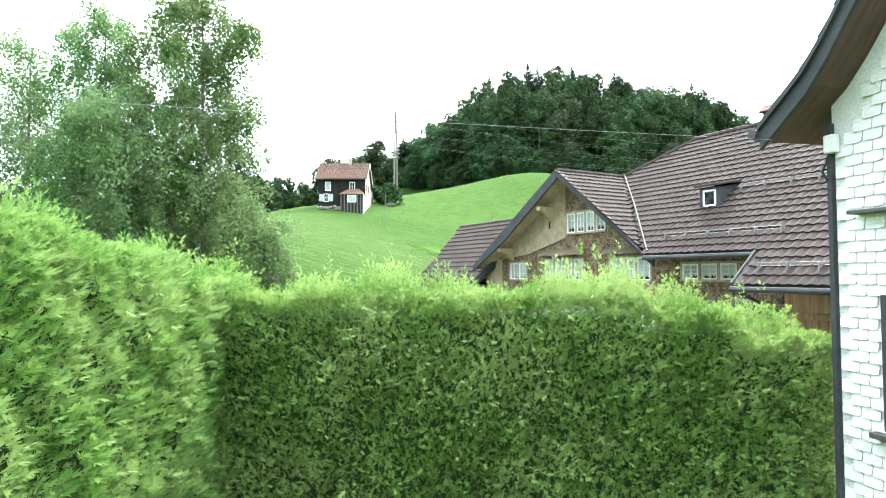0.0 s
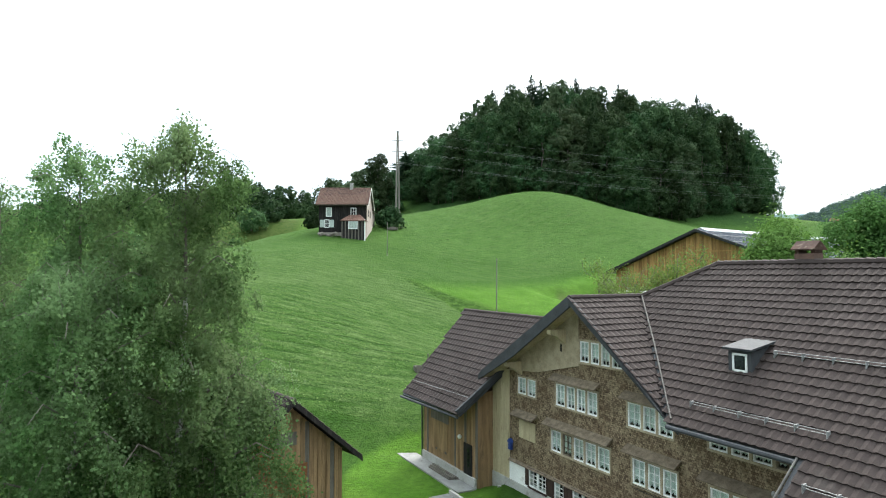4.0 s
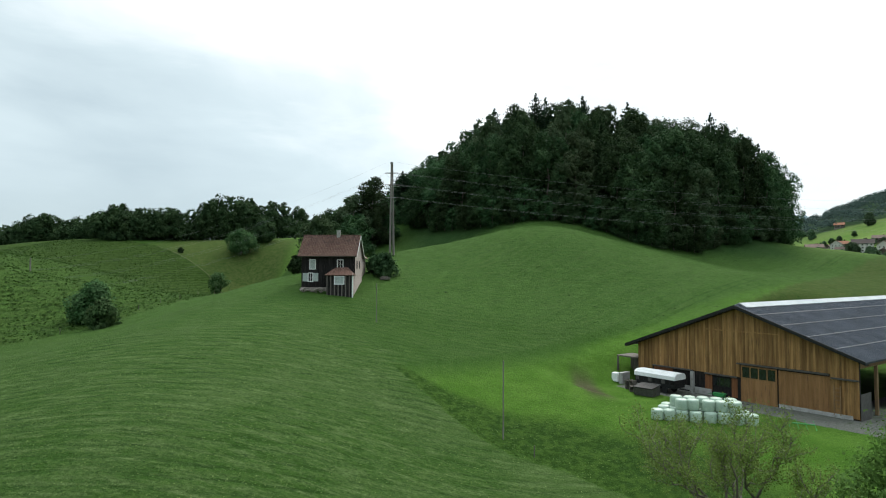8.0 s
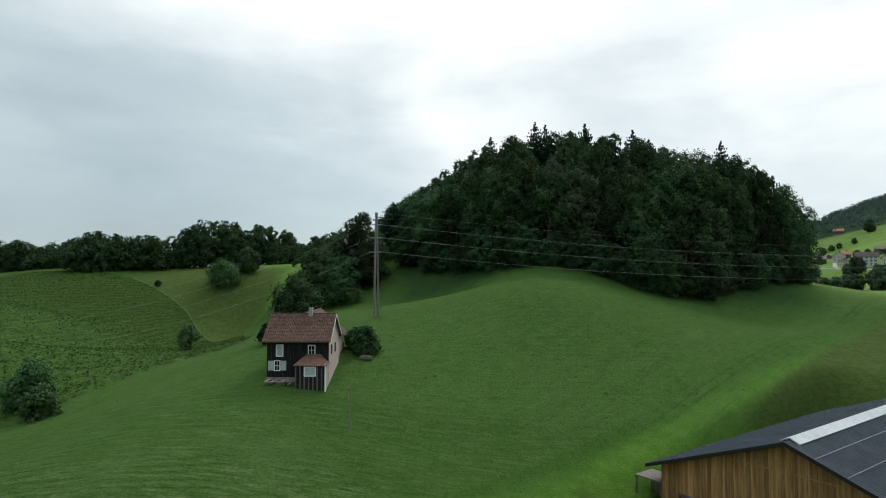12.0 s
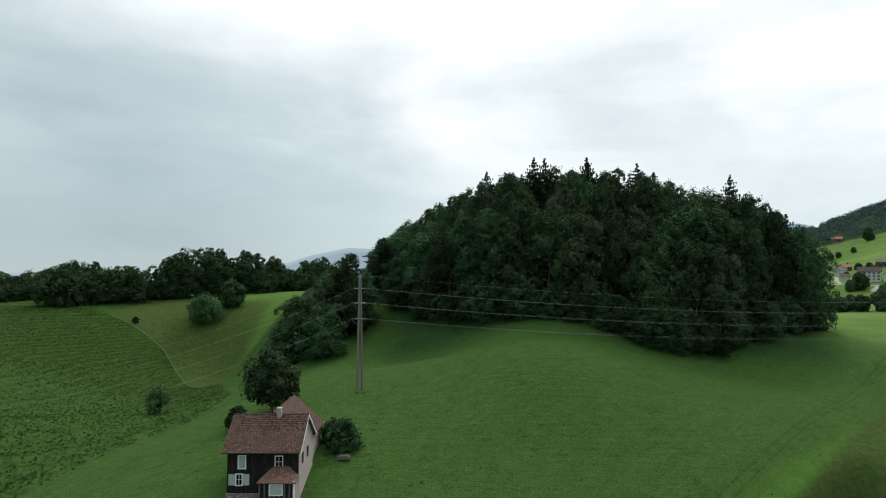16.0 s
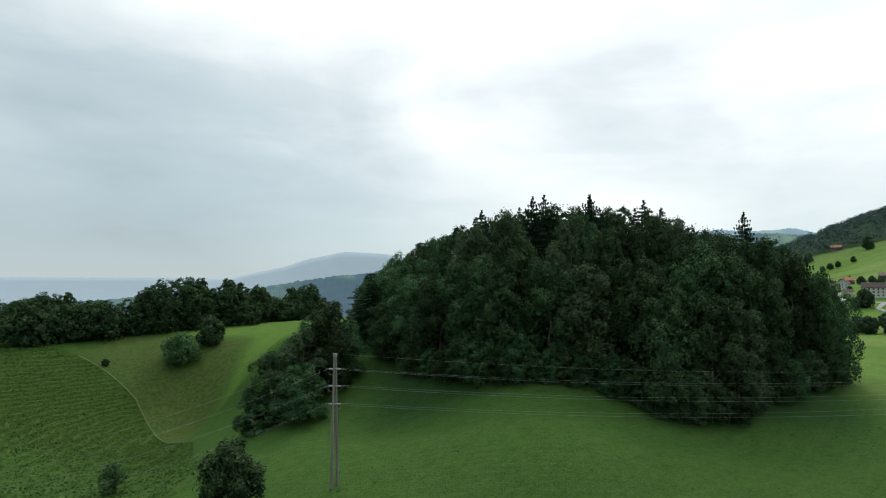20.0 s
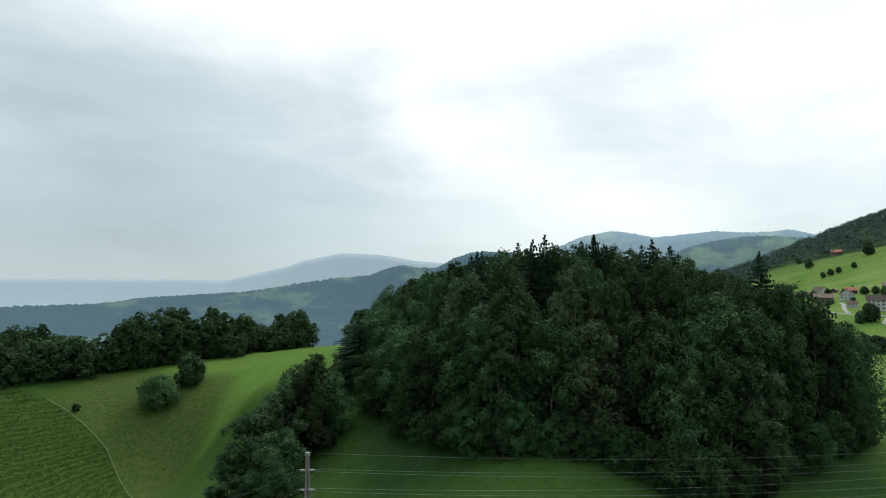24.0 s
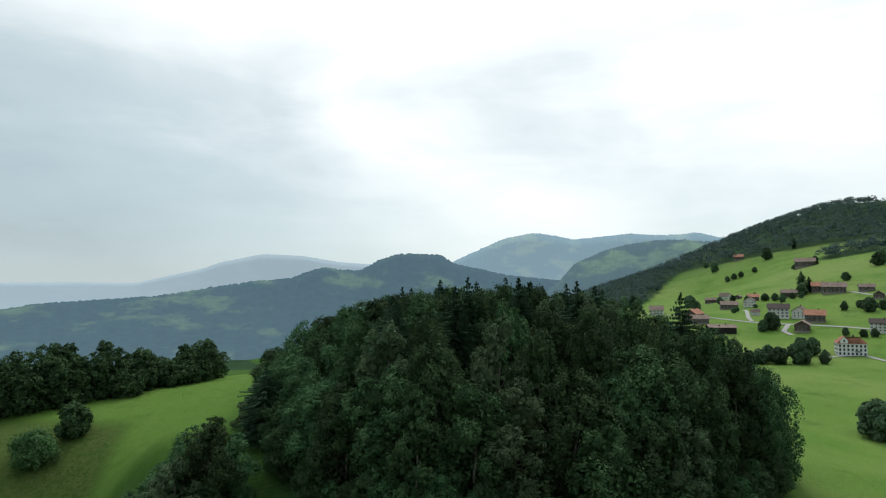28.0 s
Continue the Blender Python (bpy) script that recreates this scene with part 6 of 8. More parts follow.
def white_house():
    u = Vector((0.25, -0.968, 0))
    nn = Vector((-0.968, -0.25, 0))
    o = Vector((4.43, 6.75, 0))
    m = Matrix(((u.x, nn.x, 0, o.x), (u.y, nn.y, 0, o.y), (0, 0, 1, 0), (0, 0, 0, 1)))
    # x along the gable wall towards the garden, y outwards
    m = m @ Matrix.Diagonal((1, 1, 1, 1))
    ob = thing("white_house", "white shingled house with dark eaves beside the hedge", "house", Matrix(((-u.x, nn.x, 0, o.x), (-u.y, nn.y, 0, o.y), (0, 0, 1, 0), (0, 0, 0, 1))))
    # local x runs back towards the corner: the wall spans x from -9 to 0
    zr = lambda x: 3.62 + 1.22 * min(-x, 9 + x) - 0.0
    part("wall", Geo().prism([(-9, -1.2), (0, -1.2), (0, 4.1), (-4.5, 9.6), (-9, 4.1)], -0.3, 0.0, "y"), M_JOINT, ob)
    part("wall", Geo().box(-0.3, -8, -1.2, 0, -0.3, 4.1), M_WHITE, ob)
    part("corner_board", Geo().box(-0.03, -0.06, -1.2, 0.03, 0.06, 3.9, 0.004), M_VERGE, ob, "dark corner board and downpipe")
    # shingles
    one = Geo()
    pts = [(-0.14, 0.0, 0.0), (0.14, 0.0, 0.0), (0.144, 0.0, 0.19), (-0.144, 0.0, 0.19), (-0.144, 0.026, 0.03), (-0.115, 0.028, 0.0), (0.115, 0.028, 0.0), (0.144, 0.026, 0.03), (0.144, 0.006, 0.19), (-0.144, 0.006, 0.19)]
    one.add(pts, [(4, 5, 6, 7, 8, 9), (0, 1, 6, 5), (1, 2, 8, 7), (0, 4, 9, 3)])
    me = one.mesh("shingle", M_WHITEWALL)
    count = 0
    for j in range(46):
        for i in range(8):
            x, z = -0.14 - i * 0.226 + (0.113 if j % 2 else 0.0) - 0.02, -0.75 + j * 0.118
            if x > -0.11 or z > 3.5 + (-x) * 1.2 or (-1.75 < x < -0.5 and (0.55 < z < 1.95)):
                continue
            if count < 300:
                s = new("shingle", me)
                s.parent = ob
                s.scale = (0.75, 1.0, 0.735)
                s.location = (x, 0.002 + 0.002 * ((i * 7 + j * 3) % 3), z)
                s.rotation_euler = (0, radians(((i * 5 + j * 11) % 5 - 2) * 0.4), 0)
                count += 1
    win = part("window", Geo().box(-1.8, -0.02, 0.5, -0.45, 0.14, 0.56, 0.008), M_FLASH, ob, "window with dark frame and metal sill")
    part("frame", Geo().box(-1.7, 0.0, 0.58, -0.55, 0.05, 0.66).box(-1.7, 0.0, 1.9, -0.55, 0.05, 1.98).box(-0.63, 0.0, 0.66, -0.55, 0.05, 1.9).box(-1.7, 0.0, 0.66, -1.62, 0.05, 1.9), M_VERGE, win)
    part("pane", Geo().box(-1.62, 0.01, 0.66, -0.63, 0.02, 1.9), M_GLASS, win)
    part("sill", Geo().box(-1.6, 0.0, 2.83, -0.32, 0.2, 2.87, 0.006), M_FLASH, ob, "grey metal flashing above the window")
    # flared roof over the gable wall
    prof = [(0.46, 3.87), (0.18, 4.07), (-0.2, 4.35), (-0.45, 4.62), (-0.65, 4.88), (-1.05, 5.40), (-4.5, 9.9)]
    for s in (0, 1):
        g = Geo()
        line = [(x if s == 0 else -9 - x, z) for x, z in prof]
        g.prism(line + [(x, z - 0.1) for x, z in line[::-1]], -8, 0.54, "y")
        part("roof", g, M_SOFFIT, ob, "dark brown boarded eaves")
        g = Geo()
        for (x0, z0), (x1, z1) in zip(line, line[1:]):
            for y0, y1, up, dn in ((0.52, 0.57, 0.08, 0.2), (0.565, 0.61, 0.09, -0.02)):
                q = [(x0, y0, z0 + up), (x1, y0, z1 + up), (x1, y0, z1 - dn), (x0, y0, z0 - dn), (x0, y1, z0 + up), (x1, y1, z1 + up), (x1, y1, z1 - dn), (x0, y1, z0 - dn)]
                g.add(q, [(0, 1, 2, 3), (7, 6, 5, 4), (0, 4, 5, 1), (1, 5, 6, 2), (2, 6, 7, 3), (3, 7, 4, 0)])
        part("bargeboard", g, M_VERGE, ob, "dark grey layered bargeboard")
        for (x0, z0), (x1, z1) in zip(line, line[1:]):
            vv = Vector((x1 - x0, 0, z1 - z0))
            n = max(1, round(vv.length / 0.34))
            tiled(ob, (x0, 0.6, z0 + 0.03), (0, -1, 0), vv, 10, n, 0.302, vv.length / n, M_TILE, lambda a, b: True)
    part("gutter", Geo().tube([(0.53, 0.62, 3.86), (0.53, -8, 3.86)], 0.065, 0.065, 8), M_VERGE, ob)
    part("junction_box", Geo().box(-0.12, 0.02, 3.55, 0.02, 0.12, 3.76, 0.02), M_WHITE, ob, "small white junction box")
    part("cable", Geo().tube([(-0.03, 0.08, 3.55), (0.03, 0.12, 3.35), (-0.02, 0.1, 3.25)], 0.015, 0.015, 6), M_IRON, ob)


white_house()

# ---- hedge ----


def hedge(name, runs, label, seed):
    """A clipped thuja hedge: each run is (x0, y0, x1, y1, low, high, half width). Flat fans of scale leaves stand out on all sides, loose shoots on top."""
    r = np.random.RandomState(seed)
    core = Geo()
    vs, fs, base = [], [], 0
    for x0, y0, x1, y1, lo, hi, hw in runs:
        d = np.array((x1 - x0, y1 - y0))
        ln = np.hypot(*d)
        d = d / ln
        nn = np.array((-d[1], d[0]))
        ang = math.degrees(math.atan2(d[1], d[0]))
        core.m = pose(x0, y0, 0, 0, 0, ang)
        core.box(0.0, -hw + 0.22, lo, ln, hw - 0.22, hi - 0.36, 0.1)
        nside = int(ln * (hi - lo) * 1350)
        # shoots: where each stands, how far it grows, and which way it leans
        nshoot = int(ln * hw * 2 * 170)
        sa, so = r.rand(nshoot) * ln, (r.rand(nshoot) * 2 - 1) * hw * 0.95
        clump = np.maximum(0, np.sin(sa * 4.3 + seed) * np.sin(sa * 1.9 + so * 3 + seed) + 0.35)
        sl = (0.10 + 0.13 * r.rand(nshoot)) * (0.8 + 1.3 * clump) * (1 + 0.8 * r.rand(nshoot) ** 5)
        edge = np.abs(so) / hw
        sz = hi - 0.24 - 0.16 * edge ** 2 + 0.10 * clump
        sdir = np.stack([0.38 * r.randn(nshoot), 0.38 * r.randn(nshoot), 1.0 + 0 * sa], -1)
        sdir[:, :2] += (nn[None] * (so / hw * 0.55)[:, None])
        sdir /= np.linalg.norm(sdir, axis=1, keepdims=True)
        for kind, n in ((0, nside), (1, nside // 6), (2, nshoot * 22)):
            if kind < 2:
                a = r.rand(n) * ln
                z = lo + (hi - 0.1 - lo) * r.rand(n)
                s = 1 if kind else -1
                bump = 0.07 * np.sin(a * 3.1 + seed) * np.sin(z * 2.7) + 0.075 * np.sin(a * 8.3 + 2 * np.sin(z * 3.7)) * np.sin(z * 7.1 + 1.7 * np.sin(a * 2.3) + seed) + 0.035 * r.randn(n) - 0.12 * ease(z, hi - 0.5, hi)
                off = s * (hw + bump - 0.03)
                out = np.stack([nn[0] * s + 0 * a, nn[1] * s + 0 * a, 0.25 + 0 * a], -1)
                pos = np.stack([x0 + d[0] * a + nn[0] * off, y0 + d[1] * a + nn[1] * off, z], -1)
                grow = out + np.stack([0.55 * r.randn(n), 0.55 * r.randn(n), 0.45 + 0.5 * r.randn(n)], -1)
                face = out + np.array([0, 0, 0.5]) + 0.75 * r.randn(n, 3)
                s = (0.042 + 0.075 * r.rand(n) ** 1.5)[:, None]
            else:
                w = np.repeat(np.arange(nshoot), 22)
                t = r.rand(n) ** 0.8
                spin = r.rand(n) * 6.283
                side_way = np.stack([np.cos(spin), np.sin(spin), 0 * spin], -1)
                reach = 0.05 * (1 - t) + 0.012
                root = np.stack([x0 + d[0] * sa + nn[0] * so, y0 + d[1] * sa + nn[1] * so, sz], -1)
                pos = root[w] + sdir[w] * (sl[w] * t)[:, None] + side_way * reach[:, None]
                grow = sdir[w] * 0.75 + side_way * (0.95 - 0.5 * t)[:, None] + 0.15 * r.randn(n, 3)
                face = np.cross(sdir[w], side_way) + 0.5 * r.randn(n, 3) + np.array([0, 0, 0.3])
                s = (0.026 + 0.03 * r.rand(n) + 0.02 * (1 - t))[:, None]
            # a fan of five tips, growing outwards and up
            grow /= np.linalg.norm(grow, axis=1, keepdims=True)
            side = np.cross(grow, face)
            side /= np.linalg.norm(side, axis=1, keepdims=True)
            tips = [(-0.05, 0.0), (-0.60, 0.62), (-0.14, 0.42), (-0.40, 1.12), (-0.07, 0.78), (0.05, 1.55), (0.09, 0.76), (0.42, 1.08), (0.15, 0.40), (0.62, 0.55), (0.05, 0.0)]
            bend = np.cross(grow, side)
            fan = np.stack([pos + side * s * p * 0.62 + grow * s * q + bend * s * (0.25 * p * p) for p, q in tips], 1)
            vs.append(fan.reshape(-1, 3))
            fs.append(np.arange(n * len(tips)).reshape(n, len(tips)) + base)
            base += n * len(tips)
    ob = thing(name, label, "hedge")
    part("core", core, M_HEDGECORE, ob, "dark twiggy backing inside the hedge, shade of the gaps in its colour")
    lv = part("foliage", quick("foliage", np.concatenate(vs), np.concatenate(fs), M_THUJA), None, ob)
    tagged(lv, kind="stuff")
    return ob


# plain backing behind the fans: twig tones, darkened as the shade in the gaps
M_HEDGECORE = surface("hedge_twigs_gap_shade", (0.030, 0.058, 0.018), (0.050, 0.085, 0.028), 8.0, 0.95, 40.0, c=(0.03, 0.022, 0.015))
hedge("hedge", [(-3.3, 7.85, 2.5, 7.76, -0.9, 2.05, 0.55), (2.5, 7.76, 3.6, 7.74, -0.9, 1.86, 0.55), (3.6, 7.74, 4.8, 7.72, -0.9, 1.56, 0.55)], "tall clipped bright green thuja hedge with loose top shoots", 3)
hedge("hedge", [(-3.35, 1.2, -3.33, 4.4, -0.9, 2.68, 0.62), (-3.33, 4.4, -3.31, 6.3, -0.9, 2.52, 0.62), (-3.31, 6.3, -3.3, 8.3, -0.9, 2.24, 0.6)], "bright green thuja hedge side along the garden, paler on top", 8)

# ---- birches ----


def birch(x, y, h, r0, seed, leaves, lean=(0, 0), thin=False):
    rr = random.Random(seed)
    r = np.random.RandomState(seed)
    ob = thing("birch_tree", "tall weeping birch with pale bark and hanging twigs", "tree", Matrix.Translation(on_land(x, y, -0.2)), "birches beside the shed")
    top = Vector((lean[0], lean[1], h))
    spine = [Vector((0, 0, 0)), Vector((lean[0] * 0.1, lean[1] * 0.1, h * 0.3)), Vector((lean[0] * 0.45 + 0.15, lean[1] * 0.45, h * 0.65)), top]
    part("trunk", Geo().tube(spine[:3], 0.15, 0.07, 9), M_BIRCHBARK, ob, "white birch bark with dark scars")
    pos, axis = [], []
    limbs = Geo()
    limbs.tube(spine[2:], 0.06, 0.01, 6)
    for i in range(34):
        f = 0.22 + 0.76 * (i / 33)
        p = spine[0].lerp(top, f) + Vector((0.15 * math.sin(i), 0.12 * math.cos(i * 1.7), 0))
        a = i * 2.39996 + rr.uniform(-0.3, 0.3)
        ln = r0 * (1.3 - 0.78 * f) * rr.uniform(0.55, 1.15)
        if f > 0.92:
            ln *= 0.7
        e = p + Vector((math.cos(a) * ln * 0.75, math.sin(a) * ln * 0.75, ln * 0.62))
        q = p.lerp(e, 0.55) + Vector((0, 0, ln * 0.1))
        e2 = e + Vector((math.cos(a) * ln * 0.28, math.sin(a) * ln * 0.28, -ln * 0.15))
        limbs.tube([p, q, e, e2], 0.05 * (1.15 - f), 0.008, 5)
        nt = int(7 + ln * 5)
        for k in range(nt):
            b = q.lerp(e2, rr.random()) if k % 3 else p.lerp(e, 0.75 * rr.random())
            b = b + Vector((rr.gauss(0, 0.22), rr.gauss(0, 0.22), rr.gauss(0, 0.15)))
            hang = rr.uniform(0.5, 2.4) * (1.15 - 0.5 * f)
            drift = Vector((math.cos(a) * 0.25 + rr.gauss(0, 0.15), math.sin(a) * 0.25 + rr.gauss(0, 0.15), -1)).normalized()
            pos.append((b, drift, hang))
    tagged(part("limb_mass", limbs, M_BARK, ob), kind="stuff")
    per = max(4, int(leaves * 2.2) // len(pos))
    tw = Geo()
    pp, dd = [], []
    for b, dr, hg in pos:
        t = r.rand(per) ** 0.8 * hg
        base = np.array(b)[None] + np.array(dr)[None] * t[:, None]
        base[:, :2] += 0.10 * r.randn(per, 2) * (1 + 0.5 * t[:, None]) * (1.4 if thin else 1.0)
        base[:, 2] += 0.08 * r.randn(per)
        pp.append(base)
        if rr.random() < 0.3:
            tw.tube([b, b + dr * hg * 0.5, b + dr * hg], 0.006, 0.003, 3)
    tagged(part("twig_mass", tw, M_BARK, ob), kind="stuff")
    pts = np.concatenate(pp)
    out = np.concatenate([r.randn(len(pts), 2) * 0.8, -0.1 + 0.6 * r.randn(len(pts), 1)], 1)
    keep = r.rand(len(pts)) < 1.0 - 0.3 * np.clip(pts[:, 2] / h - 0.7, 0, 0.3) / 0.3
    v, f = leaf_quads(r, pts[keep], out[keep], 0.043)
    lv = part("leaves", quick("leaves", v, f, M_BIRCH), None, ob)
    tagged(lv, kind="stuff")
    return ob


birch(-8.1, 19.6, 14.8, 2.7, 5, 40000, (0.2, -0.3))
birch(-11.3, 19.6, 14.2, 2.4, 9, 26000, (0.0, 0.1))
birch(-9.9, 17.0, 10.4, 2.6, 14, 26000, (0.4, -0.1))
birch(-14.6, 20.5, 13.2, 2.6, 21, 16000, (0.3, 0.0), True)
birch(-15.5, 18.0, 10.6, 3.0, 25, 20000, (-0.2, 0.0))
birch(-6.9, 20.6, 7.6, 1.9, 31, 14000, (0.3, 0.0))

# ---- orchard and hillside trees ----


def bare_apple(x, y, h, seed):
    rr = random.Random(seed)
    r = np.random.RandomState(seed)
    ob = thing("apple_tree", "old half-bare apple tree with sparse light green leaves", "tree", Matrix.Translation(on_land(x, y, -0.2)))
    g = Geo()
    g.tube([(0, 0, 0), (0.02, 0, 0.35), (0.12, 0, 1.3), (-0.1, 0.1, 2.6)], 0.40, 0.25, 9)
    tips = []

    def grow(p, d, ln, rad, depth):
        e = p + d * ln
        m_ = p.lerp(e, 0.5) + Vector((rr.gauss(0, 0.08), rr.gauss(0, 0.08), rr.gauss(0, 0.08))) * ln
        g.tube([p, m_, e], rad, rad * 0.62, 6 if depth > 2 else 4)
        tips.append((p, e))
        if depth == 0:
            return
        for k in range(3 if depth > 1 else 2):
            nd = (d + Vector((rr.gauss(0, 0.55), rr.gauss(0, 0.55), rr.gauss(0.1, 0.3)))).normalized()
            grow(e if k else m_, nd, ln * rr.uniform(0.62, 0.85), rad * 0.6, depth - 1)

    for k in range(5):
        a = k * 1.256 + rr.uniform(-0.3, 0.3)
        grow(Vector((-0.1, 0.1, 2.2 + 0.1 * k)), Vector((math.cos(a), math.sin(a), 0.32 + 0.24 * k)).normalized(), h * 0.25, 0.14, 4)
    part("trunk", g, M_BARK, ob, "dark gnarled trunk and branches")
    n = 25000
    idx = r.randint(0, len(tips), n)
    t = r.rand(n)
    pts = np.array([np.array(tips[i][0].lerp(tips[i][1], float(q))) for i, q in zip(idx, t)]) + r.randn(n, 3) * 0.2
    keep = np.hypot(pts[:, 0], pts[:, 1]) + 0.55 * (pts[:, 2] - 2) > 2.6 + 0.7 * r.rand(n)
    v, f = leaf_quads(r, pts[keep], r.randn(int(keep.sum()), 3), 0.058)
    tagged(part("leaves", quick("leaves", v, f, M_APPLE), None, ob), kind="stuff")


M_APPLE = leafy("apple_leaves", (0.085, 0.15, 0.034), (0.175, 0.255, 0.068), (0.14, 0.21, 0.06), vary=0.1)
bare_apple(18.1, 49.8, 12.4, 4)


def garden_tree(x, y, r_, h, z0, leaves, size, seed, label, mat=None, trunk_h=3.0, name="tree", dz=-0.15):
    ob = thing(name, label, "tree", Matrix.Translation(on_land(x, y, dz)))
    part("trunk", trunk_geo(seed, z0 + h * 0.6, 0.12 + h * 0.018, 5), M_BARK, ob)
    part("crown", crown_mesh("crown", seed, r_, h, z0, 38, leaves, size, mat or M_ORCHARD, 0.8, low=0.5, rough=0.75), None, ob)
    return ob


M_ORCHARDDARK = leafy("dark_orchard_leaves", (0.045, 0.10, 0.024), (0.085, 0.165, 0.04), (0.075, 0.14, 0.045), vary=0.2)
M_FIELDTREE = leafy("field_tree_leaves", (0.030, 0.070, 0.024), (0.065, 0.125, 0.045), (0.085, 0.14, 0.06), 0.3, vary=0.3)
garden_tree(20.9, 38.6, 5.4, 10.6, 1.2, 52000, 0.068, 61, "dense light green orchard tree behind the farmhouse")
garden_tree(27.4, 40.0, 5.2, 11.6, 1.4, 42000, 0.078, 62, "dense green orchard tree behind the farmhouse", M_ORCHARDDARK)
garden_tree(-25.8, 139.0, 5.4, 9.0, 1.8, 7000, 0.2, 63, "dark green tree behind the old house", M_BEECH)
garden_tree(-28.8, 131.0, 1.9, 3.6, 0.2, 1600, 0.2, 64, "dark shrub beside the old house", M_BEECH)
garden_tree(-10.8, 122.5, 2.6, 4.0, 0.1, 3200, 0.2, 65, "round dark green bush beside the old house", M_BEECH, name="bush")
garden_tree(-12.8, 124.5, 1.9, 3.0, 0.1, 1600, 0.2, 66, "dark green bush beside the old house", M_BEECH, name="bush")
garden_tree(-81.5, 252.0, 6.8, 8.8, 0.1, 6000, 0.26, 67, "broad green tree standing alone on the dry slope", M_FIELDTREE)
garden_tree(-75.5, 262.0, 5.0, 9.5, 0.2, 4000, 0.32, 68, "round green tree behind another on the dry slope", M_BEECH)
garden_tree(-63.5, 121.0, 4.6, 8.0, 0.3, 4500, 0.2, 69, "green fruit tree in the gully below the meadow", M_FIELDTREE, dz=-1.2)
garden_tree(-59.0, 116.5, 2.9, 5.4, 0.3, 2600, 0.22, 70, "green shrub in the gully below the meadow", M_FIELDTREE, name="bush", dz=-1.0)
garden_tree(-59.0, 168.5, 3.3, 5.2, 0.6, 1500, 0.2, 71, "thin airy fruit tree at the foot of the pasture", M_FIELDTREE)
garden_tree(-103.0, 246.0, 1.2, 2.0, 0.1, 500, 0.2, 73, "small bush on the dry slope", M_BEECH, name="bush")

# ---- old house on the hill ----


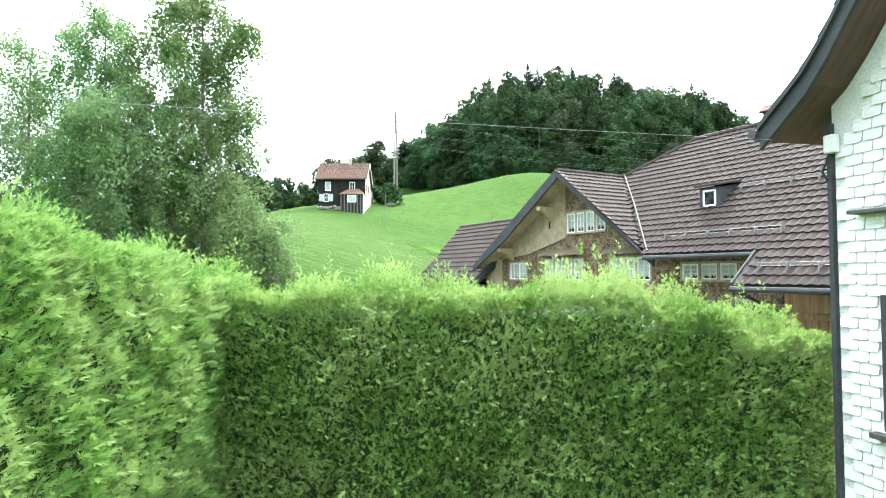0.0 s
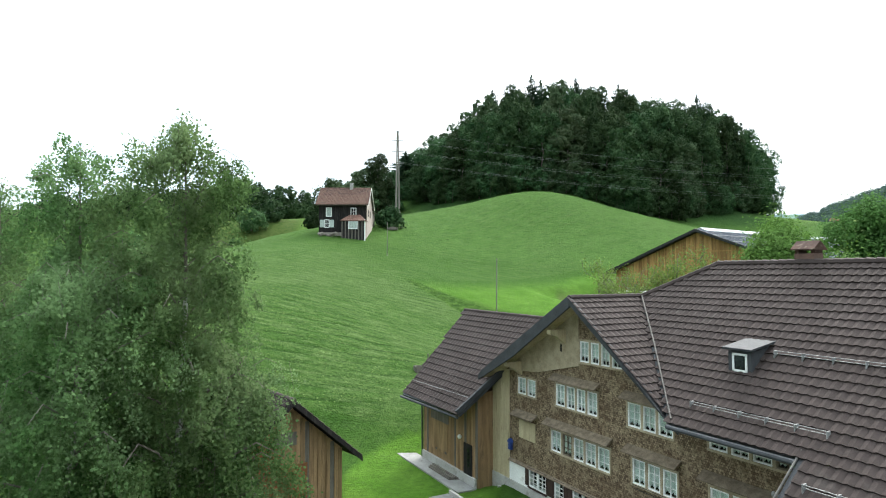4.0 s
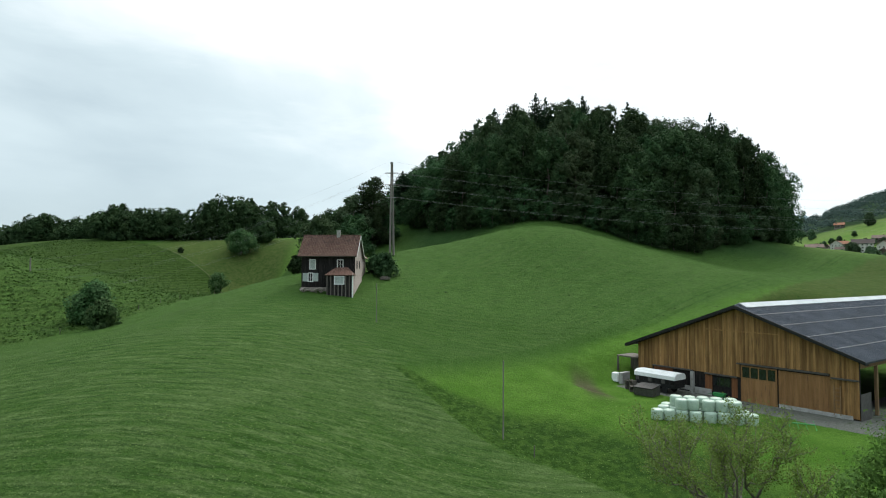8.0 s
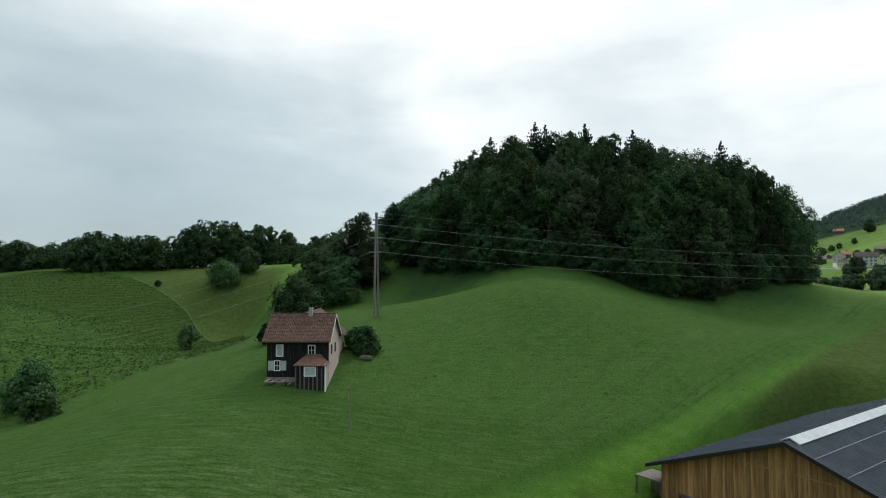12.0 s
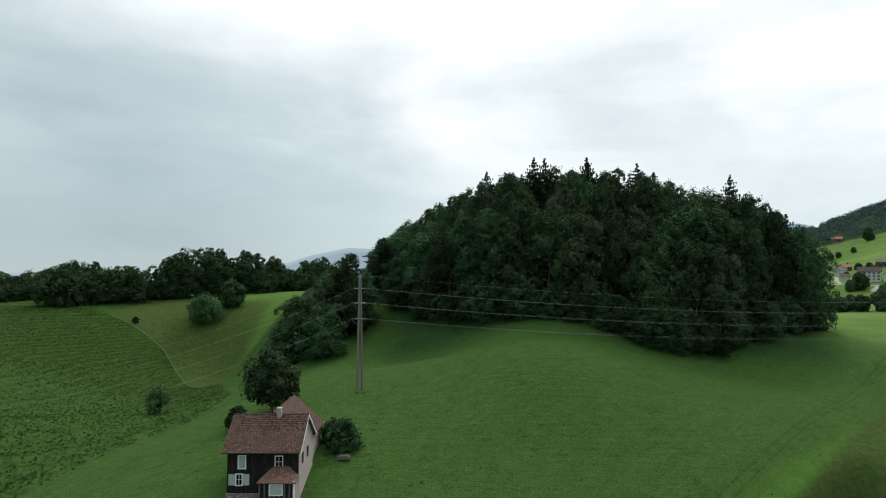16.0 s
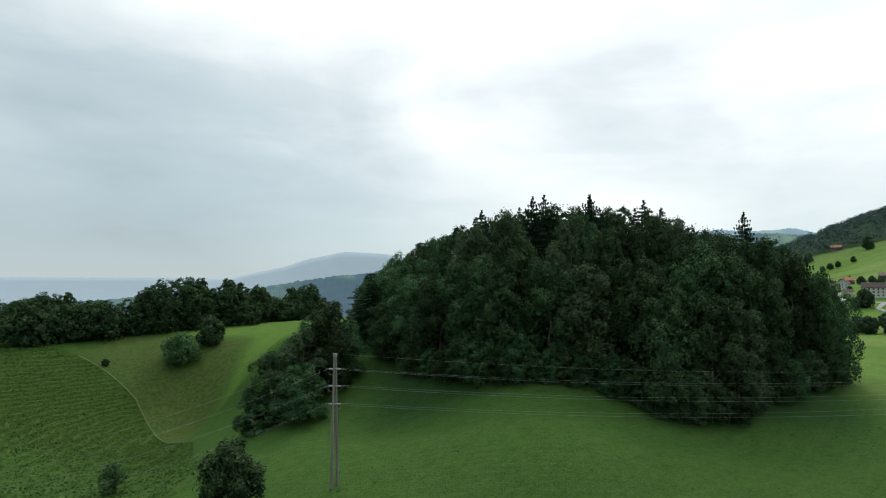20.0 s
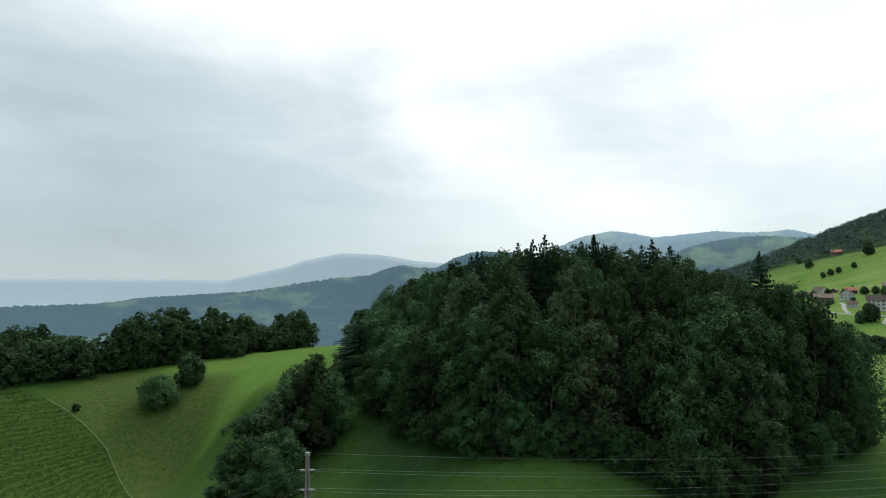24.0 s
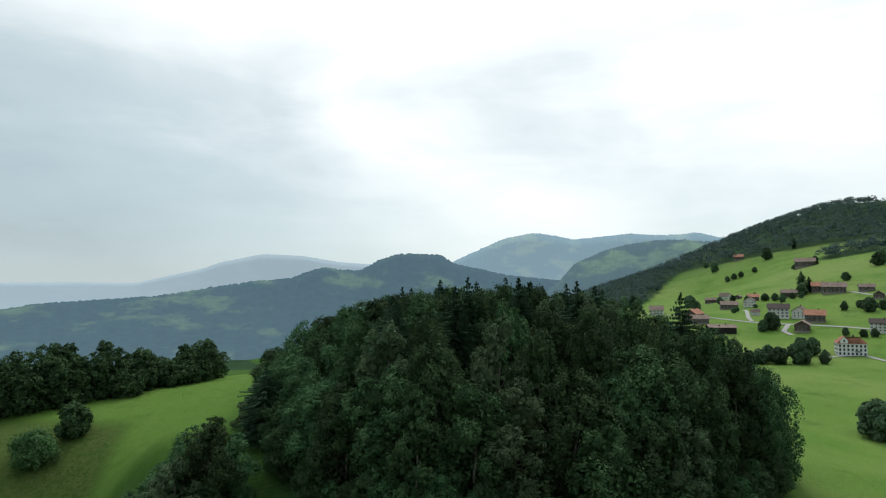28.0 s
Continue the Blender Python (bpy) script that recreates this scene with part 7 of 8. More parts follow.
def hill_house():
    m = pose(-18.7, 110.2, 0)
    # x to the east, walls face south (-y); windows are built facing +y and turned
    ob = thing("hill_house", "old dark timber house with a red tiled roof on the hill", "house", m)
    part("wall", Geo().box(-4.35, 0.0, 14.7, 4.35, 0.25, 20.3), M_DARKWOOD, ob, "dark weathered board wall")
    part("wall", Geo().box(-4.35, 7.8, 12.5, 4.35, 8.0, 20.3), M_DARKWOOD, ob)
    part("gable", Geo().prism([(0.0, 12.6), (8.0, 12.6), (8.0, 20.2), (3.7, 23.15), (0.0, 20.2)], 4.1, 4.36, "x"), M_PINK, ob, "faded pinkish shingle gable wall")
    part("gable", Geo().prism([(0.0, 12.6), (8.0, 12.6), (8.0, 20.2), (3.7, 23.15), (0.0, 20.2)], -4.36, -4.1, "x"), M_DARKWOOD, ob)
    part("plinth", Geo().box(-4.45, -0.15, 12.0, 4.3, 0.3, 14.75, 0.05), M_STONE, ob, "rough grey stone base")
    for i in range(36):
        x = -4.35 + i * 0.2417
        part("board", Geo().box(x + 0.008, -0.03, 14.75, x + 0.234, 0.0, 20.2), M_DARKWOOD, ob)
    for s, y0, z0 in ((-1, -0.75, 19.75), (1, 8.7, 19.75)):
        pts = [(-4.85, y0, z0), (4.75, y0, z0), (4.75, 3.7, 23.35), (-4.85, 3.7, 23.35)]
        roof_deck(ob, pts if s < 0 else pts[::-1], 0.14, M_GREYWOOD)
    vv = Vector((0, 4.45, 3.6))
    tiled(ob, (-4.85, -0.78, 19.78), (1, 0, 0), vv, 38, 20, 0.253, vv.length / 20, M_REDTILE, lambda a, b: True, lambda a, b: b > 3.0 and a > 1, wave=0.02)
    part("verge", Geo().prism([(-0.8, 19.72), (3.7, 23.42), (8.7, 19.72), (8.7, 19.5), (3.7, 23.16), (-0.8, 19.5)], 4.72, 4.8, "x"), M_WHITE, ob, "white painted verge board")
    part("ridge_tiles", Geo().tube([(-4.85, 3.7, 23.4), (4.75, 3.7, 23.4)], 0.11, 0.11, 7), M_REDTILE, ob)
    chm = part("chimney", Geo().box(0.75, 3.2, 22.6, 1.3, 3.75, 24.2, 0.02), M_CONCRETE, ob, "grey rendered chimney")
    part("cap", Geo().box(0.7, 3.15, 24.2, 1.35, 3.8, 24.28, 0.01), M_CONCRETE, chm)

    def flat_window(x0, x1, z0, z1, y, shutters=False, panes=True):
        w_ = part("window", Geo().box(x0 - 0.12, y - 0.06, z0 - 0.12, x1 + 0.12, y, z0).box(x0 - 0.12, y - 0.06, z1, x1 + 0.12, y, z1 + 0.12).box(x0 - 0.12, y - 0.06, z0, x0, y, z1).box(x1, y - 0.06, z0, x1 + 0.12, y, z1), M_WHITE, ob)
        if panes:
            part("pane", Geo().box(x0, y - 0.02, z0, x1, y - 0.01, z1), M_GLASS, w_)
            part("glazing_bars", Geo().box((x0 + x1) / 2 - 0.03, y - 0.045, z0, (x0 + x1) / 2 + 0.03, y - 0.02, z1).box(x0, y - 0.043, (z0 + z1) / 2 - 0.025, x1, y - 0.021, (z0 + z1) / 2 + 0.025), M_WHITE, w_)
        else:
            for k in range(4):
                xx = x0 + (x1 - x0) * k / 4
                part("slat", Geo().box(xx + 0.01, y - 0.05, z0, xx + (x1 - x0) / 4 - 0.01, y - 0.01, z1), M_PALE_SHUTTER, w_)
        if shutters:
            for xa in (x0 - 0.95, x1 + 0.15):
                part("shutter", Geo().box(xa, y - 0.06, z0 - 0.05, xa + 0.8, y - 0.01, z1 + 0.05, 0.01), M_PALE_SHUTTER, w_, "pale grey-green shutter")

    flat_window(-2.95, -2.15, 17.75, 19.2, -0.03, panes=False)
    flat_window(1.55, 2.35, 17.9, 19.15, -0.03)
    flat_window(-3.2, -2.55, 15.75, 17.0, -0.03, True)
    # lean-to porch
    pv = part("porch_wall", Geo().box(0.15, -2.2, 12.3, 4.3, -0.05, 16.9), M_GREYWOOD, ob, "weathered grey boarded porch")
    for i in range(21):
        x = 0.15 + i * 0.198
        part("board", Geo().box(x + 0.008, -2.24, 12.4, x + 0.19, -2.2, 16.85), M_DARKWOOD if i % 3 else M_GREYWOOD, ob)
    for i in range(10):
        y = -2.2 + i * 0.216
        part("board", Geo().box(4.3, y + 0.008, 12.4, 4.34, y + 0.208, 16.85), M_PINK, ob)
    part("corner_post", Geo().box(4.22, -2.3, 12.3, 4.4, -2.16, 16.9), M_WHITE, ob)
    hipg = [(-0.1, -2.5, 16.75), (4.55, -2.5, 16.75), (3.2, -0.05, 18.0), (1.3, -0.05, 18.0)]
    roof_deck(ob, hipg, 0.1, M_REDTILE, "porch_roof", "red tiled porch roof")
    roof_deck(ob, [(4.55, -2.5, 16.75), (4.55, -0.05, 16.75), (3.2, -0.05, 18.0)], 0.1, M_REDTILE, "porch_roof")
    roof_deck(ob, [(-0.1, -0.05, 16.75), (-0.1, -2.5, 16.75), (1.3, -0.05, 18.0)], 0.1, M_REDTILE, "porch_roof")
    flat_window(1.5, 2.9, 15.35, 16.45, -2.25, panes=False)
    # side windows and rear wing
    for y in (1.6, 4.4):
        part("window", Geo().box(4.36, y, 17.8, 4.42, y + 0.8, 19.1), M_DARKWOOD, ob, "dark narrow side window")
    part("rear_wing", Geo().prism([(-4.05, 12.6), (4.05, 12.6), (4.05, 19.85), (0.0, 23.2), (-4.05, 19.85)], 8.02, 15.0, "y"), M_PINK, ob, "grey-pink rear wing")
    for sx in (-1, 1):
        pts = [(0.0, 4.2, 23.5), (sx * 4.5, 7.9, 19.62), (sx * 4.5, 15.4, 19.62), (0.0, 15.4, 23.5)]
        roof_deck(ob, pts[::-1] if sx > 0 else pts, 0.12, M_REDTILE, "rear_roof", "red tiled roof of the rear wing")
    v3 = Vector((-4.5, 0, 3.88))
    tiled(ob, (4.52, 4.2, 19.66), (0, 1, 0), v3, 44, 18, 0.253, v3.length / 18, M_REDTILE, lambda a, b: a > 3.6 * (1 - b / v3.length), wave=0.02)
    v4 = Vector((4.5, 0, 3.88))
    tiled(ob, (-4.52, 4.2, 19.66), (0, 1, 0), v4, 44, 18, 0.253, v4.length / 18, M_REDTILE, lambda a, b: a > 3.6 * (1 - b / v4.length), wave=0.02)
    part("verge", Geo().prism([(-4.55, 19.62), (0.0, 23.58), (4.55, 19.62), (4.55, 19.45), (0.0, 23.4), (-4.55, 19.45)], 15.36, 15.44, "y"), M_WHITE, ob, "white painted verge board")


M_PALE_SHUTTER = surface("pale_shutter_paint", (0.36, 0.40, 0.38), (0.46, 0.50, 0.47), 3.0, 0.8, 20.0, c=(0.28, 0.29, 0.27))
hill_house()
rub = Geo()
rq = random.Random(3)
for i in range(14):
    rub.m = pose(-22.8 + rq.random() * 3.6, 109.3 - rq.random() * 0.9, float(land(-21, 109)) + 0.1 + rq.random() * 0.5, rq.uniform(-30, 30), rq.uniform(-30, 30), rq.uniform(0, 90))
    rub.box(-0.3, -0.2, -0.12, 0.3 * rq.uniform(0.5, 2.0), 0.2, 0.12, 0.02)
tagged(solid("rubble_heap", rub, M_STONE, "heap of grey rubble and boards at the house's foot", "rubble"), kind="stuff")
trg = Geo(Matrix.Translation(on_land(-10.4, 119.8, 0.1)))
trg.box(-0.9, -0.4, 0.0, 0.9, 0.4, 0.45, 0.05).box(-0.6, -0.3, 0.45, 0.5, 0.3, 0.6, 0.03)
solid("trough", trg, M_GREYWOOD, "dark weathered wooden trough on the meadow", "trough")

# ---- barn ----


def barn():
    m = Matrix(((-BARN_U[0], BARN_N[0], 0, BARN_A[0]), (-BARN_U[1], BARN_N[1], 0, BARN_A[1]), (0, 0, 1, 0), (0, 0, 0, 1)))
    ob = thing("barn", "large modern barn clad in larch boards under a low dark roof", "barn", m)
    # local x runs from the yard end towards the meadow (a = -x)
    roof = lambda a: 13.1 - 0.3815 * abs(a)
    part("wall", Geo().prism([(-a, z) for a, z in ((-13.8, 1.6), (12.2, 1.6), (12.2, roof(12.2)), (0, roof(0)), (-13.8, roof(-13.8)))], -0.3, 0.0, "y"), M_DARKWOOD, ob)
    part("wall", Geo().box(13.5, -44, 1.6, 13.8, -0.3, 7.7), M_DARKWOOD, ob)
    part("wall", Geo().box(-12.2, -44, 1.6, -11.9, -9.0, 8.3), M_DARKWOOD, ob)
    n = 118
    for i in range(n):
        a = -13.8 + i * 26.0 / n
        wd = 26.0 / n
        mid = a + wd / 2
        lo = 5.05 if -11.5 < mid < 0 else (6.72 if 0 <= mid < 9.6 else (2.5 if mid >= 9.6 else 2.7))
        top = roof(mid) - 0.12
        if lo < top:
            part("plank", Geo().box(-a - 0.008, 0.0, lo, -a - wd + 0.008, 0.035 + 0.018 * (i % 2), top), M_BARNWOOD, ob)
    for i in range(22):
        a = 4.45 + i * 0.235
        if a < 9.5:
            part("plank", Geo().box(-a - 0.01, 0.06, 2.75, -a - 0.225, 0.10, 6.4), M_BARNRED, ob)
    for a0, a1, z0, z1 in ((-11.4, -8.6, 2.7, 4.9), (-4.2, -3.3, 2.9, 4.8), (-0.9, -0.2, 2.6, 4.8)):
        part("panel", Geo().box(-a0, 0.02, z0, -a1, 0.05, z1), M_REDWOOD, ob, "dark red-brown boarded panel")
    part("plinth", Geo().box(-4.45, 0.0, 1.6, -11.6, 0.12, 2.75, 0.02), M_CONCRETE, ob, "concrete plinth")
    part("plinth", Geo().box(11.0, 0.0, 1.6, 3.4, 0.10, 3.1, 0.02), M_CONCRETE, ob, "concrete plinth")
    part("door", Geo().box(-0.25, 0.05, 2.25, -4.3, 0.13, 4.9, 0.02), M_BARNRED, ob, "wide sliding barn door")
    gl = part("door_window", Geo().box(-0.25, 0.05, 4.9, -4.3, 0.12, 6.45, 0.01), M_BARNRED, ob)
    for k in range(4):
        part("pane", Geo().box(-0.45 - k * 0.95, 0.125, 5.1, -1.28 - k * 0.95, 0.13, 6.3), M_CARGLASS, gl)
    for a0, a1, z in ((-11.5, -5.8, 5.03), (-4.2, -0.2, 4.95), (-0.2, 9.5, 6.6), (9.7, 12.2, 6.3)):
        part("door_rail", Geo().box(-a0, 0.05, z - 0.07, -a1, 0.28, z + 0.1, 0.02), M_FLASH, ob, "grey metal door rail cover")
    part("trim_line", Geo().box(5.6, 0.05, 10.25, -4.6, 0.09, 10.36), M_BARNWOOD, ob)
    part("trim_line", Geo().box(0.08, 0.05, 5.0, -0.08, 0.09, 12.8), M_BARNWOOD, ob)
    wn_ = part("window", Geo().box(3.1, 0.03, 3.5, 1.0, 0.07, 4.75), M_DARKWOOD, ob)
    for k in range(3):
        part("pane", Geo().box(3.0 - k * 0.68, 0.075, 3.65, 2.42 - k * 0.68, 0.08, 4.65), M_CARGLASS, wn_)
    part("post", Geo().box(5.8, 0.3, 2.2, 5.4, 0.7, 5.0, 0.03), M_CONCRETE, ob, "grey concrete post")
    lad = part("ladder", Geo().box(-9.9, 0.1, 2.6, -9.97, 0.16, 5.6).box(-10.5, 0.1, 2.6, -10.57, 0.16, 5.6), M_BROWNWOOD, ob, "wooden ladder fixed on the wall")
    for k in range(7):
        part("rung", Geo().box(-9.97, 0.11, 2.9 + k * 0.4, -10.5, 0.15, 2.95 + k * 0.4), M_BROWNWOOD, lad)
    for s, half in ((1, 15.3), (-1, 13.1)):
        z1 = 13.33 - 0.3815 * half
        pts = [(0, 0.9, 13.33), (s * half, 0.9, z1), (s * half, -45, z1), (0, -45, 13.33)]
        roof_deck(ob, pts[::-1] if s > 0 else pts, 0.22, M_SHEET, label="dark corrugated roof sheets")
        sl_ = math.hypot(half, half * 0.3815)
        # raised ribs of the sheets and the pale joints between their courses
        g = Geo()
        for k in range(150):
            y = 0.8 - k * 0.305
            q = [(0, y, 13.345), (s * half, y, z1 + 0.015), (s * half, y - 0.11, z1 + 0.015), (0, y - 0.11, 13.345)]
            up = [(a_, b_, c_ + 0.05) for a_, b_, c_ in ((0, y - 0.03, 13.345), (s * half, y - 0.03, z1 + 0.015), (s * half, y - 0.08, z1 + 0.015), (0, y - 0.08, 13.345))]
            g.add(q + up, [(4, 5, 6, 7), (0, 1, 5, 4), (2, 3, 7, 6), (1, 2, 6, 5)])
        tagged(part("roof_ribs", g, M_SHEET, ob), kind="stuff")
        if s < 0:
            for k in range(1, 5):
                f = k / 5
                part("sheet_joint", Geo().tube([(s * half * f, 0.85, 13.42 - 0.3815 * half * f), (s * half * f, -45, 13.42 - 0.3815 * half * f)], 0.035, 0.035, 5), M_STEEL, ob, "pale joint strip")
        part("bargeboard", Geo().prism([(0, 13.4), (s * half, z1 + 0.07), (s * half, z1 - 0.28), (0, 13.02)], 0.86, 0.94, "y"), M_IRON, ob)
        part("soffit", Geo().prism([(0, 13.02), (s * half, z1 - 0.28), (s * half, z1 - 0.32), (0, 12.98)], 0.0, 0.86, "y"), M_DARKWOOD, ob)
    part("ridge_light", Geo().prism([(-0.9, 13.15), (0.0, 13.62), (0.9, 13.2), (0.85, 13.1), (0, 13.5), (-0.85, 13.05)], -44.5, -0.3, "y"), M_RIDGE, ob, "pale translucent ridge skylight")
    # open bay on the yard side with metal panel
    part("metal_panel", Geo().box(-12.3, -2.4, 2.2, -12.36, 0.1, 5.0), M_FLASH, ob, "grey corrugated metal panel")
    part("beam", Geo().box(-12.2, -9.0, 7.5, -11.9, -0.3, 8.3), M_BROWNWOOD, ob)
    part("post", Geo().box(-12.25, -4.7, 2.2, -11.95, -4.4, 7.6), M_BROWNWOOD, ob)
    # lean-to at the meadow end
    part("lean_to", Geo().box(13.85, -3.0, 5.6, 17.2, 0.2, 5.75).box(17.0, 0.0, 2.4, 17.2, 0.2, 5.6).box(17.0, -3.0, 2.6, 17.2, -2.8, 5.6).box(13.85, -3.0, 2.4, 17.2, -2.8, 5.6), M_GREYWOOD, ob, "grey open lean-to")
    return ob


M_BARNRED = surface("red_brown_barn_boards", (0.22, 0.115, 0.045), (0.30, 0.16, 0.07), 0.9, 0.78, 22.0, (4, 4, 0.3), c=(0.14, 0.08, 0.045))
M_RIDGE = surface("translucent_ridge_sheet", (0.36, 0.38, 0.39), (0.46, 0.48, 0.49), 0.5, 0.4, 10.0)
barn()


def barn_xy(a, b):
    return BARN_A[0] + BARN_U[0] * a + BARN_N[0] * b, BARN_A[1] + BARN_U[1] * a + BARN_N[1] * b


def barn_pose(a, b, dz=0.0, turn=0.0):
    x, y = barn_xy(a, b)
    return Matrix.Translation(on_land(x, y, dz)) @ pose(0, 0, 0, 0, 0, math.degrees(math.atan2(BARN_U[1], BARN_U[0])) + turn)


def bale_mesh():
    g = Geo().lathe([(0.05, 0.0), (0.52, 0.0), (0.58, 0.05), (0.61, 0.15), (0.60, 0.55), (0.615, 0.9), (0.57, 1.02), (0.47, 1.07), (0.27, 1.085), (0.04, 1.09)], n=22)
    return g


bale = solid("round_bale", bale_mesh(), M_WRAP, "round silage bale wrapped in pale green film", "bale", Matrix.Translation(on_land(22.0, 74.6, -0.05)), "stack of round bales", smooth=True)
bx, by = Vector((22.0, 74.6, 0)), Vector((31.2, 71.6, 0))
dirb = (by - bx).normalized()
nb = Vector((dirb.y, -dirb.x, 0))
rb = random.Random(8)
for row, cnt, off, lift in ((0, 7, 1.2, 0), (1, 7, 0.6, 0), (2, 6, 1.0, 0), (0, 5, 2.3, 1), (1, 5, 1.9, 1)):
    for i in range(cnt):
        p = bx + dirb * (off + i * 1.26) - nb * (row * 1.24 + (0.4 if lift else 0)) + Vector((rb.gauss(0, 0.06), rb.gauss(0, 0.06), 0))
        z = float(land(p.x, p.y)) - 0.06 + 1.06 * lift
        copy_thing(bale, Matrix.Translation((p.x, p.y, z)) @ pose(0, 0, 0, rb.uniform(-2, 2), rb.uniform(-2, 2), rb.uniform(0, 360)))


def wagon():
    ob = thing("livestock_trailer", "dark livestock trailer with a white tarpaulin roof", "trailer", barn_pose(-8.8, 2.6, 0.0))
    part("body", Geo().box(-2.8, -1.1, 0.75, 2.8, 1.1, 1.75, 0.03), M_IRON, ob, "dark slatted body")
    for k in range(9):
        part("slat", Geo().box(-2.7 + k * 0.62, 1.1, 1.2, -2.25 + k * 0.62, 1.13, 1.7), M_FLASH if k % 3 == 0 else M_DARKWOOD, ob)
        part("slat", Geo().box(-2.7 + k * 0.62, -1.13, 1.2, -2.25 + k * 0.62, -1.1, 1.7), M_FLASH if k % 3 == 0 else M_DARKWOOD, ob)
    part("tarpaulin", Geo().prism([(-1.16, 1.75), (1.16, 1.75), (1.14, 2.2), (0.75, 2.5), (-0.75, 2.5), (-1.14, 2.2)], -2.9, 2.9, "x"), M_CANVAS, ob)
    for x in (-1.6, -0.7, 1.4):
        for s in (-0.95, 0.95):
            part("wheel", Geo(pose(x, s, 0.42, 90)).lathe([(0.16, -0.12), (0.38, -0.12), (0.42, -0.08), (0.42, 0.08), (0.38, 0.12), (0.16, 0.12)], n=14), M_RUBBER, ob)
    part("drawbar", Geo().box(2.8, -0.08, 0.6, 4.1, 0.08, 0.75), M_IRON, ob)


wagon()


def container():
    ob = thing("waste_container", "grey waste container with a sloping lid", "container", barn_pose(-8.0, 6.3, -0.05, 8))
    part("body", Geo().prism([(-0.9, 0.1), (0.9, 0.1), (1.05, 1.25), (-1.05, 1.0)], -1.2, 1.2, "x"), M_FLASH, ob)
    part("lid", Geo().prism([(-1.12, 1.0), (1.12, 1.27), (1.12, 1.36), (-1.12, 1.1)], -1.25, 1.25, "x"), M_IRON, ob)
    for k in range(4):
        part("rib", Geo().box(-1.1 + k * 0.7, 0.85, 0.15, -1.03 + k * 0.7, 1.05, 1.15), M_FLASH, ob)


container()


def pallets(a, b, n, label):
    ob = thing("pallet_stack", label, "pallets", barn_pose(a, b, 0.0, 5))
    for k in range(n):
        pl = part("pallet", Geo().box(-0.6, -0.4, k * 0.15, 0.6, 0.4, k * 0.15 + 0.02), M_GREYWOOD, ob)
        for q in range(3):
            part("block", Geo().box(-0.58 + q * 0.54, -0.4, k * 0.15 + 0.02, -0.48 + q * 0.54, 0.4, k * 0.15 + 0.12), M_GREYWOOD, pl)


pallets(-11.6, 4.6, 8, "stack of grey wooden pallets beside the barn")
pallets(-10.2, 5.6, 5, "low stack of grey wooden pallets beside the barn")
pallets(-12.6, 3.4, 6, "stack of grey wooden pallets beside the barn")
solid("water_tank", Geo(barn_pose(-15.6, 2.4, 0.0)).box(-0.5, -0.4, 0.15, 0.5, 0.4, 1.1, 0.08).box(-0.65, -0.55, 0.0, 0.65, 0.55, 0.15), M_CANVAS, "white plastic water tank on a pallet", "tank")
solid("concrete_block", Geo(barn_pose(-14.6, 2.0, 0.0)).box(-0.3, -0.8, 0.0, 0.3, 0.8, 1.5, 0.03), M_CONCRETE, "grey concrete block wall end", "block")
solid("wheelbarrow", Geo(barn_pose(-1.6, 1.4, 0.0)).prism([(-0.5, 0.35), (0.5, 0.35), (0.75, 0.75), (-0.7, 0.75)], -0.3, 0.3, "y").tube([(-0.6, 0.25, 0.5), (-1.3, 0.25, 0.55)], 0.03).tube([(-0.6, -0.25, 0.5), (-1.3, -0.25, 0.55)], 0.03).box(0.4, -0.05, 0.0, 0.75, 0.05, 0.35), M_GREENPAINT, "green wheelbarrow at the barn wall", "wheelbarrow")


def implement():
    ob = thing("hay_tedder", "green hay machine standing at the edge of the yard", "farm machine", barn_pose(10.2, 8.0, 0.0, 25) @ Matrix.Diagonal((0.75, 0.75, 0.75, 1)))
    part("beam", Geo().tube([(-1.5, 0, 0.7), (1.5, 0, 0.7)], 0.07), M_GREENPAINT, ob)
    for k in range(4):
        part("arm", Geo().tube([(-1.4 + k * 0.95, 0, 0.7), (-1.2 + k * 0.95, -0.7, 0.15)], 0.04), M_GREENPAINT, ob)
        part("tine", Geo().tube([(-1.4 + k * 0.95, 0, 0.7), (-1.55 + k * 0.95, 0.6, 1.1)], 0.03), M_GREENPAINT, ob)


implement()
fence = thing("field_gate", "rusty metal field gate beside the bales", "gate", barn_pose(3.2, 6.6, 0.0, 6))
for z in (0.3, 0.7, 1.1):
    part("rail", Geo().tube([(-1.6, 0, z), (1.6, 0, z)], 0.025), M_IRON, fence)
for x in (-1.6, 0, 1.6):
    part("post", Geo().tube([(x, 0, 0), (x, 0, 1.15)], 0.03), M_IRON, fence)

# ---- pylon, poles and wires ----


